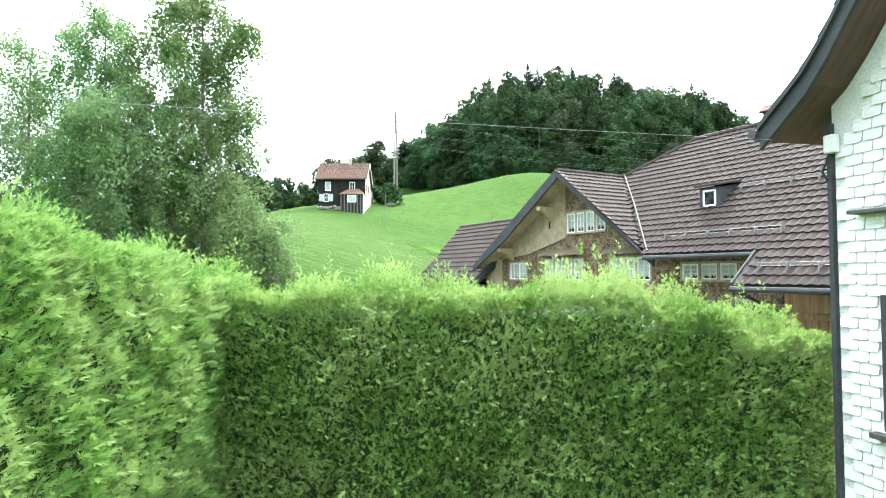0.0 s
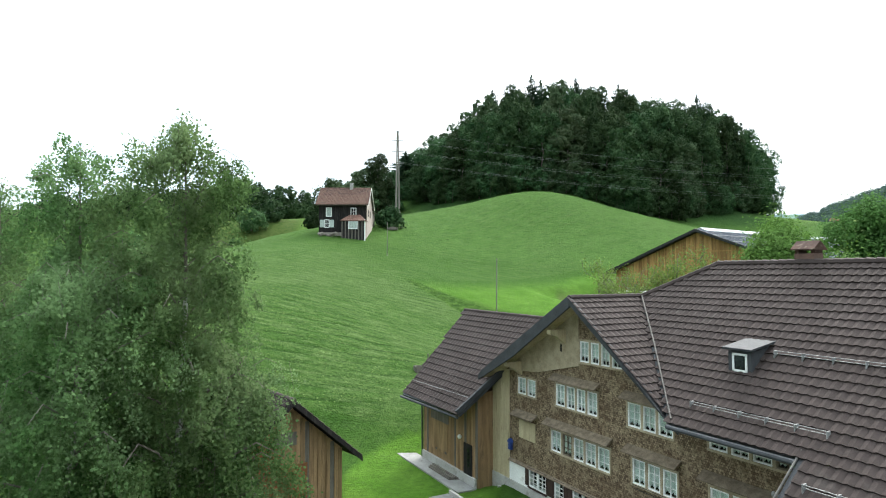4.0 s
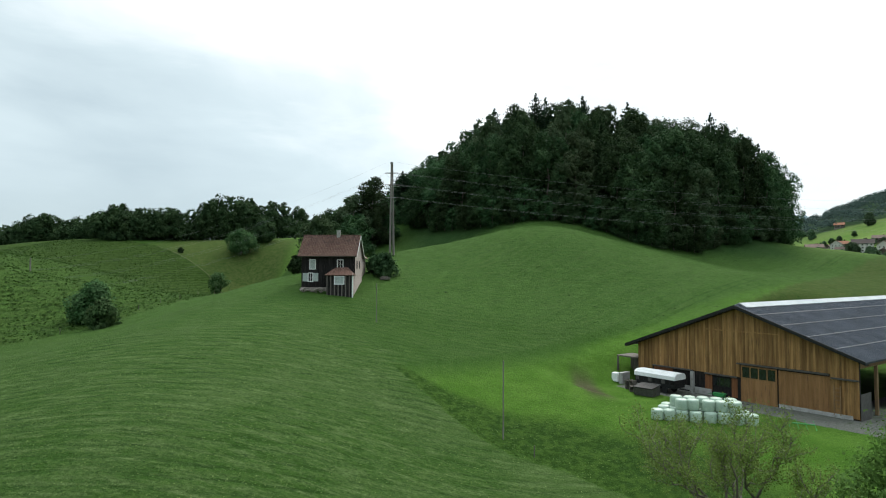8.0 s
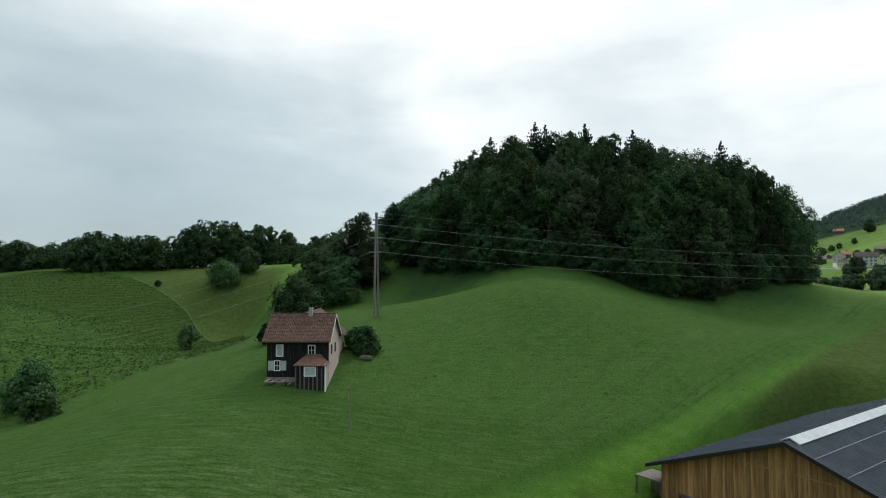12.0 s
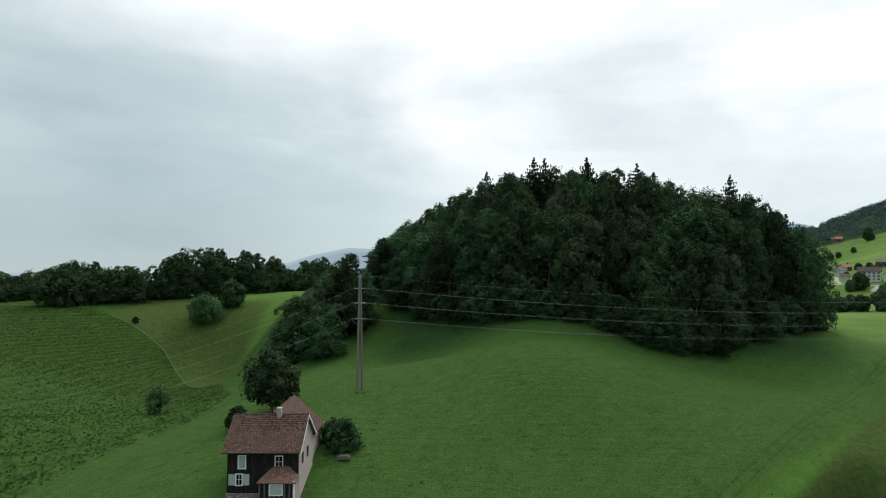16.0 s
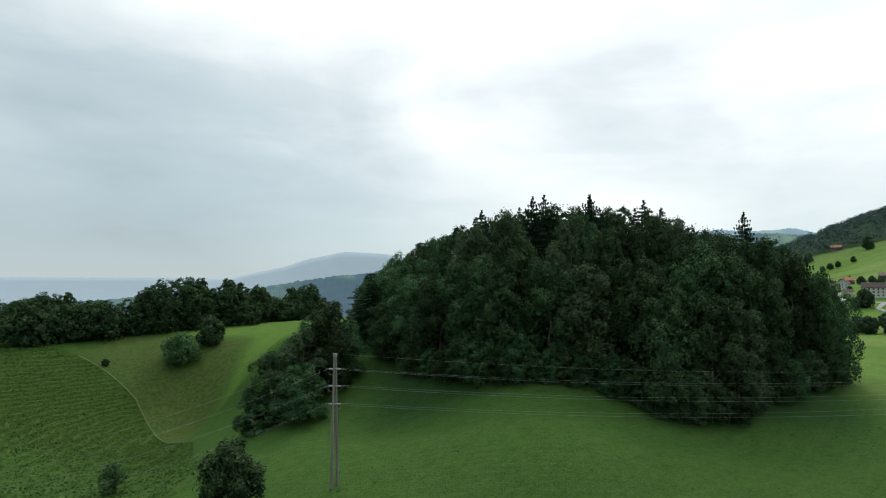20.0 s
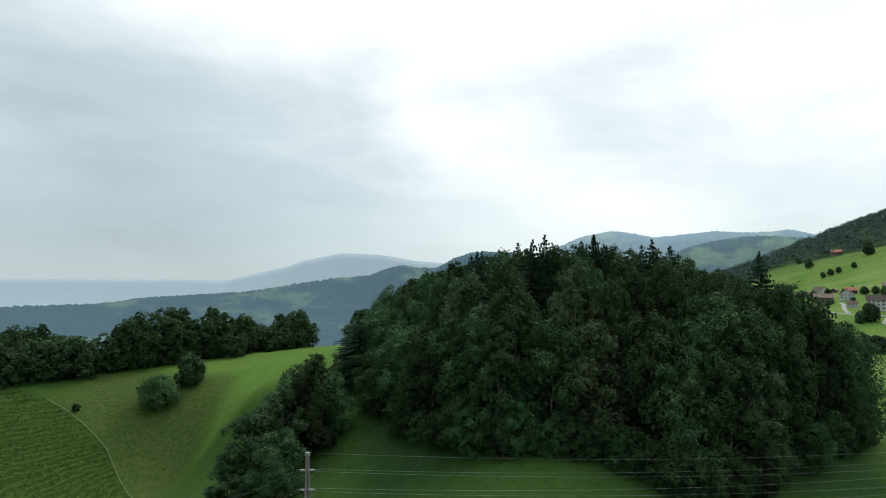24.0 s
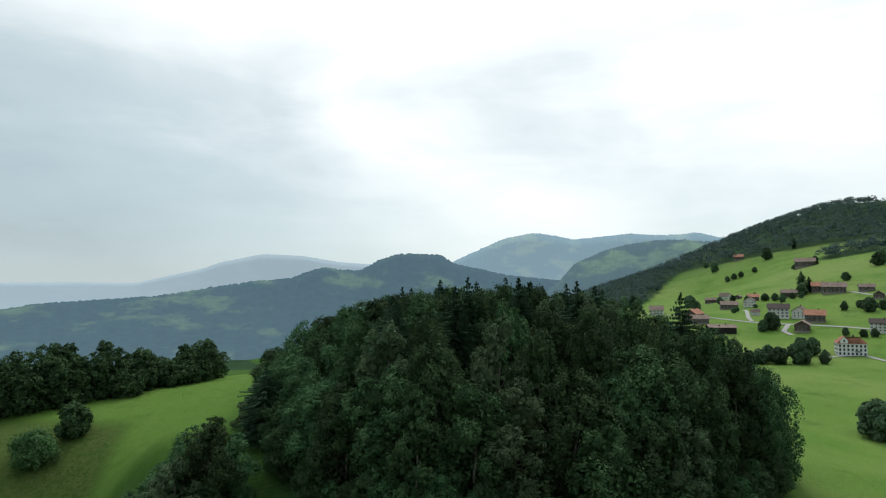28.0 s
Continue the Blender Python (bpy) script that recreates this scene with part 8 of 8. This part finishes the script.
def pylon():
    ob = thing("power_pole", "tall twin-legged timber power pole with three crossarms", "power pole", Matrix.Translation((-11.4, 143.2, 21.3)))
    part("leg", Geo().tube([(-0.28, -0.6, -0.5), (-0.1, -0.1, 20.0)], 0.24, 0.15, 9), M_POLEWOOD, ob)
    part("leg", Geo().tube([(0.42, 0.6, -0.5), (0.12, 0.1, 19.8)], 0.24, 0.15, 9), M_POLEWOOD, ob)
    part("cap", Geo().box(-0.3, -0.22, 19.6, 0.3, 0.22, 20.1, 0.03), M_STEEL, ob)
    for z in (17.6, 15.0, 12.2):
        arm = part("crossarm", Geo().box(-0.95, -0.14, z, 0.95, 0.14, z + 0.2, 0.02), M_STEEL, ob, "galvanised crossarm")
        for s in (-1, 1):
            part("insulator", Geo(pose(s * 1.0, 0, z + 0.1, 0, 90 * s, 0)).lathe([(0.05, 0), (0.11, 0.06), (0.06, 0.12), (0.11, 0.2), (0.06, 0.26), (0.11, 0.34), (0.04, 0.5)], n=8), M_FLASH, arm)
        part("jumper", Geo().tube([(-1.4, 0, z + 0.1), (-0.8, 0, z - 0.7), (0.0, 0, z - 1.0), (0.8, 0, z - 0.6), (1.4, 0, z + 0.1)], 0.022, 0.022, 5), M_STEEL, ob)


pylon()


def wire(p, q, sag, r=0.012, name="power_line", label="thin grey overhead power line", group="overhead lines"):
    p, q = Vector(p), Vector(q)
    n = 22
    pts = [p.lerp(q, i / n) - Vector((0, 0, sag * 4 * (i / n) * (1 - i / n))) for i in range(n + 1)]
    return solid(name, Geo().tube(pts, r, r, 5), M_STEEL, label, "wire", None, group)


EAST, WEST = Vector((205, 186, 37)), Vector((-95, 150, 2))
for z, y in ((20.0, 0.0), (17.7, -0.5), (17.7, 0.5), (15.1, -0.7), (15.1, 0.6), (12.3, -0.6), (12.3, 0.6)):
    base = Vector((-11.4, 143.2 + y, 21.3 + z))
    wire(base + Vector((1.2, 0, 0)), EAST + Vector((0, y * 6, z - 16)), 5.5)
    wire(base - Vector((1.2, 0, 0)), WEST + Vector((0, y * 4, z - 16 + 14)), 4.0, 0.008)
for name, p, h in (("east", EAST, 16), ("west", WEST + Vector((0, 0, 14)), 20)):
    ob = thing("power_pole", "timber power pole carrying the overhead lines", "power pole", Matrix.Translation((p.x, p.y, float(land(p.x, p.y)))))
    part("leg", Geo().tube([(0, 0, -0.3), (0, 0, p.z + 4.5 - float(land(p.x, p.y)))], 0.2, 0.13, 8), M_POLEWOOD, ob)
for x, y, h, lab in ((5.7, 68.6, 7.2, "slim grey timber pole at the field's edge"), (-9.4, 97.8, 5.5, "thin grey pole below the old house")):
    solid("pole", Geo().tube([(0, 0, -0.3), (0.03, 0, h)], 0.07 if h > 6 else 0.05, 0.05 if h > 6 else 0.04, 8), M_POLEWOOD, lab, "pole", Matrix.Translation(on_land(x, y)))
wire((-16.0, 4.1, 4.5), (3.75, 6.75, 3.72), 0.12, 0.0022, "service_cable", "thin pale cable strung to the white house", "service cables")
solid("field_trough", Geo(Matrix.Translation(on_land(-1.8, 45.6, 0.0)) @ pose(0, 0, 0, 0, 0, 20)).box(-0.5, -0.35, 0.0, 0.5, 0.35, 0.08).box(-0.5, -0.35, 0.08, 0.5, -0.29, 0.42).box(-0.5, 0.29, 0.08, 0.5, 0.35, 0.42).box(-0.5, -0.29, 0.08, -0.44, 0.29, 0.42).box(0.44, -0.29, 0.08, 0.5, 0.29, 0.42).tube([(0.62, 0.3, -0.1), (0.62, 0.3, 1.25)], 0.045), M_GREYWOOD, "weathered rectangular cattle trough beside a post", "trough")


def fence_line(pts, label, group):
    for i, (x, y) in enumerate(pts):
        solid("fence_post", Geo().tube([(0, 0, -0.2), (0.02, 0, 1.05)], 0.05, 0.045, 6), M_GREYWOOD, label, "fence post", Matrix.Translation(on_land(x, y)), group)


fence_line([(-64 + i * 1.6, 113 + i * 5.4) for i in range(14)], "weathered grey fence post on the meadow's rim", "posts of the meadow fence")
fence_line([(8.2 + i * 9.5, 66.2 - i * 9.2) for i in range(2)], "weathered short fence post at the field's edge", "posts along the field's edge")
fence_line([(-150 + i * 12.0, 305 - i * 1.2) for i in range(9)], "small fence post at the wood's edge", "posts along the wood")

# ---- village and far slope ----
M_FARWALL = surface("pale_render", (0.50, 0.49, 0.46), (0.62, 0.60, 0.57), 0.3, 0.85, 4.0)
M_FARWOOD = surface("brown_house_timber", (0.060, 0.046, 0.040), (0.11, 0.085, 0.072), 0.3, 0.85, 4.0, c=(0.16, 0.13, 0.115))
M_FARROOF = surface("weathered_brown_roof", (0.095, 0.068, 0.058), (0.15, 0.105, 0.088), 0.25, 0.8, 3.0, c=(0.20, 0.135, 0.11), vary=0.5)
M_FARRED = surface("orange_red_roof", (0.22, 0.095, 0.058), (0.30, 0.14, 0.088), 0.25, 0.8, 3.0, vary=0.3)
M_FARLEAF = leafy("meadow_tree_leaves", (0.040, 0.076, 0.040), (0.070, 0.115, 0.058), (0.085, 0.13, 0.068), 0.3)
M_FARSASH = surface("pale_window_paint", (0.55, 0.55, 0.54), (0.66, 0.66, 0.64), 2.0, 0.7)
M_TRODDEN = surface("trodden_dry_grass", (0.075, 0.085, 0.035), (0.12, 0.125, 0.06), 0.6, 0.95, 6.0)
M_FARSHUT = surface("green_grey_shutter", (0.16, 0.19, 0.18), (0.22, 0.25, 0.24), 2.0, 0.8)


def house_kind(wd, dp, ht, rise, wall, roofm, label, floors=2, bays=4, base=None, gable_windows=True):
    """A gabled house: stone base, rows of shuttered windows, eaves boards, chimney and a lean-to roof."""
    ob = thing("house", label, "house", group="houses of the hamlet")
    part("wall", Geo().prism([(-dp / 2, 0.6), (dp / 2, 0.6), (dp / 2, ht), (0, ht + rise), (-dp / 2, ht)], -wd / 2, wd / 2, "x"), wall, ob)
    part("base", Geo().box(-wd / 2 - 0.05, -dp / 2 - 0.05, -3.0, wd / 2 + 0.05, dp / 2 + 0.05, 0.6), base or (wall if wall is M_FARWALL else M_STONE), ob)
    for s in (-1, 1):
        e = 0.9
        z0 = ht - rise * e / (dp / 2)
        pts = [(-wd / 2 - e, s * (dp / 2 + e), z0 + 0.2), (wd / 2 + e, s * (dp / 2 + e), z0 + 0.2), (wd / 2 + e, 0, ht + rise + 0.2), (-wd / 2 - e, 0, ht + rise + 0.2)]
        part("roof", Geo().slab(pts if s < 0 else pts[::-1], 0.25), roofm, ob)
    for f in range(floors):
        z = 1.1 + f * 2.5
        for b in range(bays):
            x = -wd / 2 + wd * (b + 0.5) / bays
            wnd = part("window", Geo().box(x - 0.6, -dp / 2 - 0.08, z - 0.08, x + 0.6, -dp / 2 + 0.05, z + 1.3), M_FARSASH, ob)
            part("pane", Geo().box(x - 0.5, -dp / 2 - 0.1, z, x + 0.5, -dp / 2 - 0.085, z + 1.25), M_DARK, wnd)
            part("shutter", Geo().box(x - 1.1, -dp / 2 - 0.06, z - 0.05, x - 0.72, -dp / 2 + 0.02, z + 1.35), M_FARSHUT, wnd)
        part("cornice", Geo().box(-wd / 2, -dp / 2 - 0.25, z + 1.62, wd / 2, -dp / 2 + 0.02, z + 1.75), wall, ob)
        if gable_windows:
            for sx in (-1, 1):
                for q in (-0.28, 0.0, 0.28):
                    y = q * dp
                    wnd = part("window", Geo().box(sx * wd / 2 - 0.06, y - 0.5, z - 0.08, sx * wd / 2 + 0.08, y + 0.5, z + 1.3), M_FARSASH, ob)
                    part("pane", Geo().box(sx * (wd / 2 + 0.09) - 0.01, y - 0.42, z, sx * (wd / 2 + 0.09) + 0.01, y + 0.42, z + 1.25), M_DARK, wnd)
    part("chimney", Geo().box(wd * 0.15, -0.4, ht + rise * 0.6, wd * 0.15 + 0.8, 0.4, ht + rise + 1.2), M_BRICK, ob)
    return ob


HK = [house_kind(13, 10, 6, 3.6, M_FARWALL, M_FARROOF, "pale house with a brown roof in the far hamlet"),
      house_kind(14, 11, 6, 3.8, M_FARWOOD, M_FARRED, "brown timber house with a red roof in the far hamlet"),
      house_kind(17, 11, 5.6, 3.4, M_FARWOOD, M_FARROOF, "dark timber farmhouse with a weathered brown roof", 2, 6),
      house_kind(15, 11, 8.2, 3.4, M_FARWALL, M_TILE, "tall pale house with a grey roof in the far hamlet", 3, 5)]
# each: place, kind, scale, turn
OLD_HAMLET = [(314, 656, 0, 1.0, -30), (330, 613, 1, 1.05, 30), (325, 596, 2, 0.9, -20), (453, 781, 2, 0.85, -30), (476, 786, 0, 0.9, -60), (409, 677, 2, 1.1, -25), (482, 767, 2, 0.6, 40), (436, 680, 0, 1.1, 50), (397, 616, 0, 0.6, -38), (470, 722, 1, 0.8, -30), (424, 694, 2, 0.8, 45)]
NEW_HAMLET = [(403, 591, 3, 1.15, -36), (417, 580, 0, 1.1, 40), (413, 557, 1, 1.05, -38), (381, 533, 2, 1.1, 48), (366, 553, 2, 0.6, -38), (499, 699, 2, 1.05, -36), (722, 946, 2, 1.8, -40), (531, 690, 1, 1.1, -36), (529, 667, 2, 1.45, -40), (548, 644, 2, 0.95, -40), (524, 604, 2, 0.9, 45), (420, 496, 3, 0.8, -45), (835, 1281, 1, 1.2, -40)]
used = set()
for x, y, k, s, turn in OLD_HAMLET + NEW_HAMLET:
    m = Matrix.Translation(on_land(x, y)) @ Matrix.Rotation(radians(turn), 4, 'Z') @ Matrix.Diagonal((s, s, s, 1))
    if k not in used:
        HK[k].matrix_world = m
        used.add(k)
    else:
        copy_thing(HK[k], m)
far_barn = house_kind(22, 13, 5, 2.2, M_DARKWOOD, M_FARROOF, "long dark brown barn beside the hamlet road", 0, 0, M_DARKWOOD)
far_barn.matrix_world = Matrix.Translation(on_land(323, 559)) @ pose(0, 0, 0, 0, 0, -18)


def villa():
    ob = thing("villa", "large white villa with an orange-red hipped roof", "house", Matrix.Translation(on_land(350, 449)) @ pose(0, 0, 0, 0, 0, -30) @ Matrix.Diagonal((0.86, 0.86, 0.9, 1)), "houses of the hamlet")
    part("wall", Geo().box(-10, -6.5, -3, 10, 6.5, 9.2), M_PLASTER, ob)
    part("roof", Geo().prism([(-7.3, 9.0), (7.3, 9.0), (4.0, 13.4), (-4.0, 13.4)], -6.5, 6.5, "x").add(
        [(-10.8, -7.3, 9.0), (-10.8, 7.3, 9.0), (-6.5, 4.0, 13.4), (-6.5, -4.0, 13.4), (10.8, -7.3, 9.0), (10.8, 7.3, 9.0), (6.5, 4.0, 13.4), (6.5, -4.0, 13.4)],
        [(0, 3, 2, 1), (4, 5, 6, 7), (0, 4, 7, 3), (1, 2, 6, 5), (3, 7, 6, 2), (0, 1, 5, 4)]), M_FARRED, ob)
    part("gable", Geo().prism([(-8.2, 8.5), (-3.2, 8.5), (-3.2, 11.5), (-5.7, 14.2), (-8.2, 11.5)], -7.1, -2.0, "y"), M_PLASTER, ob, "white front gable")
    for s in (-1, 1):
        pts = [(-5.7, -7.5, 14.5), (-5.7 + s * 3.0, -7.5, 11.1), (-5.7 + s * 3.0, -1.0, 11.1), (-5.7, -1.0, 14.5)]
        part("gable_roof", Geo().slab(pts if s < 0 else pts[::-1], 0.25), M_FARRED, ob)
    part("balcony", Geo().box(1.5, -8.0, 2.6, 5.5, -6.5, 2.9).box(1.5, -8.0, 2.9, 5.5, -7.9, 3.9), M_FARSHUT, ob)
    part("chimney", Geo().box(1.5, -0.6, 12.5, 2.7, 0.6, 15.2), M_BRICK, ob)
    for f in range(3):
        z = 0.4 + f * 3.0
        for b in range(7):
            x = -8.6 + b * 2.87
            wnd = part("window", Geo().box(x - 0.75, -6.6, z - 0.1, x + 0.75, -6.45, z + 1.8), M_FARSHUT, ob)
            part("pane", Geo().box(x - 0.5, -6.63, z, x + 0.5, -6.605, z + 1.65), M_DARK, wnd)
        for b in range(4):
            y = -4.6 + b * 3.0
            wnd = part("window", Geo().box(-10.1, y - 0.7, z - 0.1, -9.95, y + 0.7, z + 1.8), M_FARSHUT, ob)
            part("pane", Geo().box(-10.13, y - 0.45, z, -10.105, y + 0.45, z + 1.65), M_DARK, wnd)
    wnd = part("window", Geo().box(-6.3, -7.2, 10.0, -5.1, -7.05, 11.8), M_FARSHUT, ob)
    part("pane", Geo().box(-6.1, -7.23, 10.1, -5.3, -7.205, 11.7), M_DARK, wnd)


villa()


def road(pts, wd, name="road", label="pale country road through the far meadows", mat=None, lift=0.35):
    g = Geo()
    fine = []
    for (x0, y0), (x1, y1) in zip(pts, pts[1:]):
        fine += [(x0 + (x1 - x0) * k / 8, y0 + (y1 - y0) * k / 8) for k in range(8)]
    fine.append(pts[-1])
    v, f = [], []
    for i, (x, y) in enumerate(fine):
        x2, y2 = fine[min(i + 1, len(fine) - 1)]
        x1, y1 = fine[max(i - 1, 0)]
        d = Vector((x2 - x1, y2 - y1, 0)).normalized()
        for s in (-1, 1):
            px, py = x - d.y * s * wd / 2, y + d.x * s * wd / 2
            v.append((px, py, float(land(px, py)) + lift))
    f = [(2 * i, 2 * i + 1, 2 * i + 3, 2 * i + 2) for i in range(len(fine) - 1)]
    solid(name, Geo().add(v, f), mat or M_PATH, label, "road", kind="structure")


road([(290, 678), (304, 663), (347, 620), (368, 584), (390, 559), (404, 542), (415, 524), (426, 498), (440, 470)], 4.5)
road([(372, 586), (382, 606), (406, 642), (412, 655)], 3.5)
road([(389, 560), (367, 538), (364, 524)], 4)
road([(322, 444), (336, 447), (354, 442), (351, 422), (352, 404)], 3.5)
road([(539, 655), (534, 626), (540, 606)], 3.5)

road([(-62, 210.5), (-75, 223.5), (-88, 236), (-101, 243), (-114, 249.6)], 0.3, "footpath", "trodden pale line along the pasture edge", M_TRODDEN, 0.1)

FARTREE = [tree_kind("round green tree in the far meadows", "scattered trees of the far meadows", crown_mesh("crown", 90 + i, 5.0, 9.5, 0.6, 40, 2300, 0.46, M_FARLEAF, low=0.5, rough=0.5), trunk_geo(90 + i, 6, 0.3, 3)) for i in range(3)]
rf = random.Random(21)
FT_NEAR = [(419, 772, 1.75), (387, 704, 1.15), (364, 549, 1.5), (354, 547, 0.9), (465, 582, 0.75), (482, 582, 0.85), (473, 562, 1.4), (487, 561, 0.85), (297, 431, 1.6), (327, 457, 1.1), (285, 436, 1.3), (275, 442, 1.1), (288, 451, 1.1), (318, 435, 0.7), (394, 502, 0.55), (399, 490, 0.7), (405, 486, 0.7), (266, 440, 1.0), (304, 440, 1.2), (262, 448, 1.0), (280, 447, 1.0), (196, 266, 1.5), (202, 274, 1.3), (310, 426, 0.7)]
FT_FAR = [(750, 1240, 1.8), (795, 1343, 1.5), (710, 1114, 1.2), (460, 746, 0.8), (510, 692, 1.3), (823, 1173, 2.2), (472, 704, 1.0), (593, 721, 1.1), (472, 675, 0.8), (475, 691, 0.8), (446, 692, 0.75), (448, 754, 0.95), (684, 769, 1.8), (700, 780, 1.8), (421, 924, 1.8), (436, 997, 1.8), (410, 900, 1.7), (484, 690, 0.8), (490, 682, 0.7), (496, 676, 0.6), (458, 716, 0.7), (430, 662, 0.5), (424, 610, 0.5), (390, 640, 0.6), (400, 650, 0.5), (735, 940, 1.2), (708, 952, 1.0)]
FT = FT_NEAR + FT_FAR
for i, (x, y, s) in enumerate(FT):
    place(FARTREE[i % 3], x, y, s * 0.95, i * 1.3, s * (0.85 + 0.07 * (i % 5)))
for x, y, s in ((520, 705, 0.95), (524, 698, 0.7), (450, 731, 0.4), (480, 733, 0.35), (905, 1200, 0.8), (406, 905, 0.9), (414, 915, 0.8)):
    place(SPRUCES[1], x, y, s, x, s)
for i, k in enumerate(FARTREE):
    k.matrix_world = Matrix.Translation(on_land(700 + 20 * i, 1120 - 12 * i))


# leaf tones carry the pale blue of distant haze in their colour
M_HAZEWOODS = leafy("far_wood_leaves_with_haze", (0.044, 0.074, 0.066), (0.052, 0.084, 0.074), (0.058, 0.090, 0.078), 0.5, 0.006)



def far_woods():
    """Woods of the far slope: a mass of small crowns."""
    r = np.random.RandomState(77)
    pts = []
    for _ in range(60000):
        x, y = r.uniform(330, 2000), r.uniform(500, 2100)
        d = math.hypot(x - 560, y - 820)
        left = x < 405 + (y - 960) * 0.8 and y > 850 and x > 330
        patch = math.hypot((x - 860) / 1.4, y - 965) < 62
        up = d > 520 + 40 * math.sin(x * 0.011) and (y > 560)
        band = math.sin(x * 0.009 + 2 * math.sin(y * 0.006)) + math.sin(y * 0.013 - x * 0.004) < 1.25
        if (up and band) or patch or (left and math.hypot(x - 405, y - 960) > 12):
            pts.append((x, y))
        if len(pts) >= 8500:
            break
    p = np.array(pts)
    z = land(p[:, 0], p[:, 1])
    n, k = len(p), 22
    size = 5.0 + 3.5 * r.rand(n)
    o = r.randn(n, k, 3)
    o /= np.linalg.norm(o, axis=2, keepdims=True)
    o[:, :, 2] = np.abs(o[:, :, 2])
    c = np.stack([p[:, 0], p[:, 1], z + size * 1.1], -1)[:, None, :] + o * (size[:, None, None] * np.array([0.9, 0.9, 1.35]))
    v, f = leaf_quads(r, c.reshape(-1, 3), o.reshape(-1, 3) + np.array([0, 0, 0.6]), 1.9, 0.0, 0.2)
    ob = new("far_woods", quick("far_woods", v, f, M_HAZEWOODS))
    tagged(ob, "dark mixed woods covering the far mountain slope, haze put into their colour", "woods", kind="stuff")


far_woods()


# ---- loose grass ----


def grass_tufts(name, label, seed, n, where, size, mat):
    """Tufts and flecks of cut grass strewn over a field."""
    r = np.random.RandomState(seed)
    x, y = where(r, n)
    pos = np.stack([x, y, land(x, y) + 0.05], -1)
    out = np.stack([0.25 * r.randn(len(x)), -0.35 + 0.25 * r.randn(len(x)), 1 + 0 * x], -1)
    v, f = leaf_quads(r, pos, out, size, 0.0, 0.25)
    ob = new(name, quick(name, v, f, mat))
    return tagged(ob, label, "grass", kind="stuff")


M_HAY = leafy("cut_grass", (0.040, 0.085, 0.018), (0.15, 0.21, 0.075), (0.075, 0.13, 0.032), 0.3, 0.5, vary=0.05)
M_TUSSOCK = leafy("pasture_tussocks", (0.020, 0.041, 0.008), (0.046, 0.082, 0.016), (0.030, 0.056, 0.011), 0.3, 0.4, vary=0.05)


def on_field(r, n):
    y = 38 + 132 * r.rand(n) ** 1.6
    x = -60 + 130 * r.rand(n)
    x = np.round(x / 0.1) * 0.1
    wave = np.sin(3.1 * (0.78 * y - 0.1 * x + 0.6 * land(x, y) + 1.5 * np.sin(0.05 * x)))
    keep = (y < 78 + 14 * r.rand(n)) & (wave > -0.6) & (x > np.minimum(-60 + 0.5 * (y - 120), -38 - 0.43 * (y - 160))) & (np.hypot(x, (y - 21.5)) > 19) & ~((x > 22) & (y < 112)) & (y < 166)
    return x[keep], y[keep]


def on_pasture(r, n):
    y = 95 + 160 * r.rand(n)
    x = -45 - 110 * r.rand(n)
    keep = (x < np.minimum(-60 + 0.5 * (y - 120), -38 - 0.43 * (y - 160)) - 0.5) & (y < np.interp(x, [-160, -130, -114, -88, -61, -45], [268, 256, 249.5, 236, 209.5, 192]))
    return x[keep], y[keep]


grass_tufts("cut_grass", "flecks of cut grass lying on the mown hill", 31, 90000, on_field, 0.05, M_HAY)
grass_tufts("pasture_tufts", "dark tussocks of grass on the grazed slope", 32, 40000, on_pasture, 0.24, M_TUSSOCK)
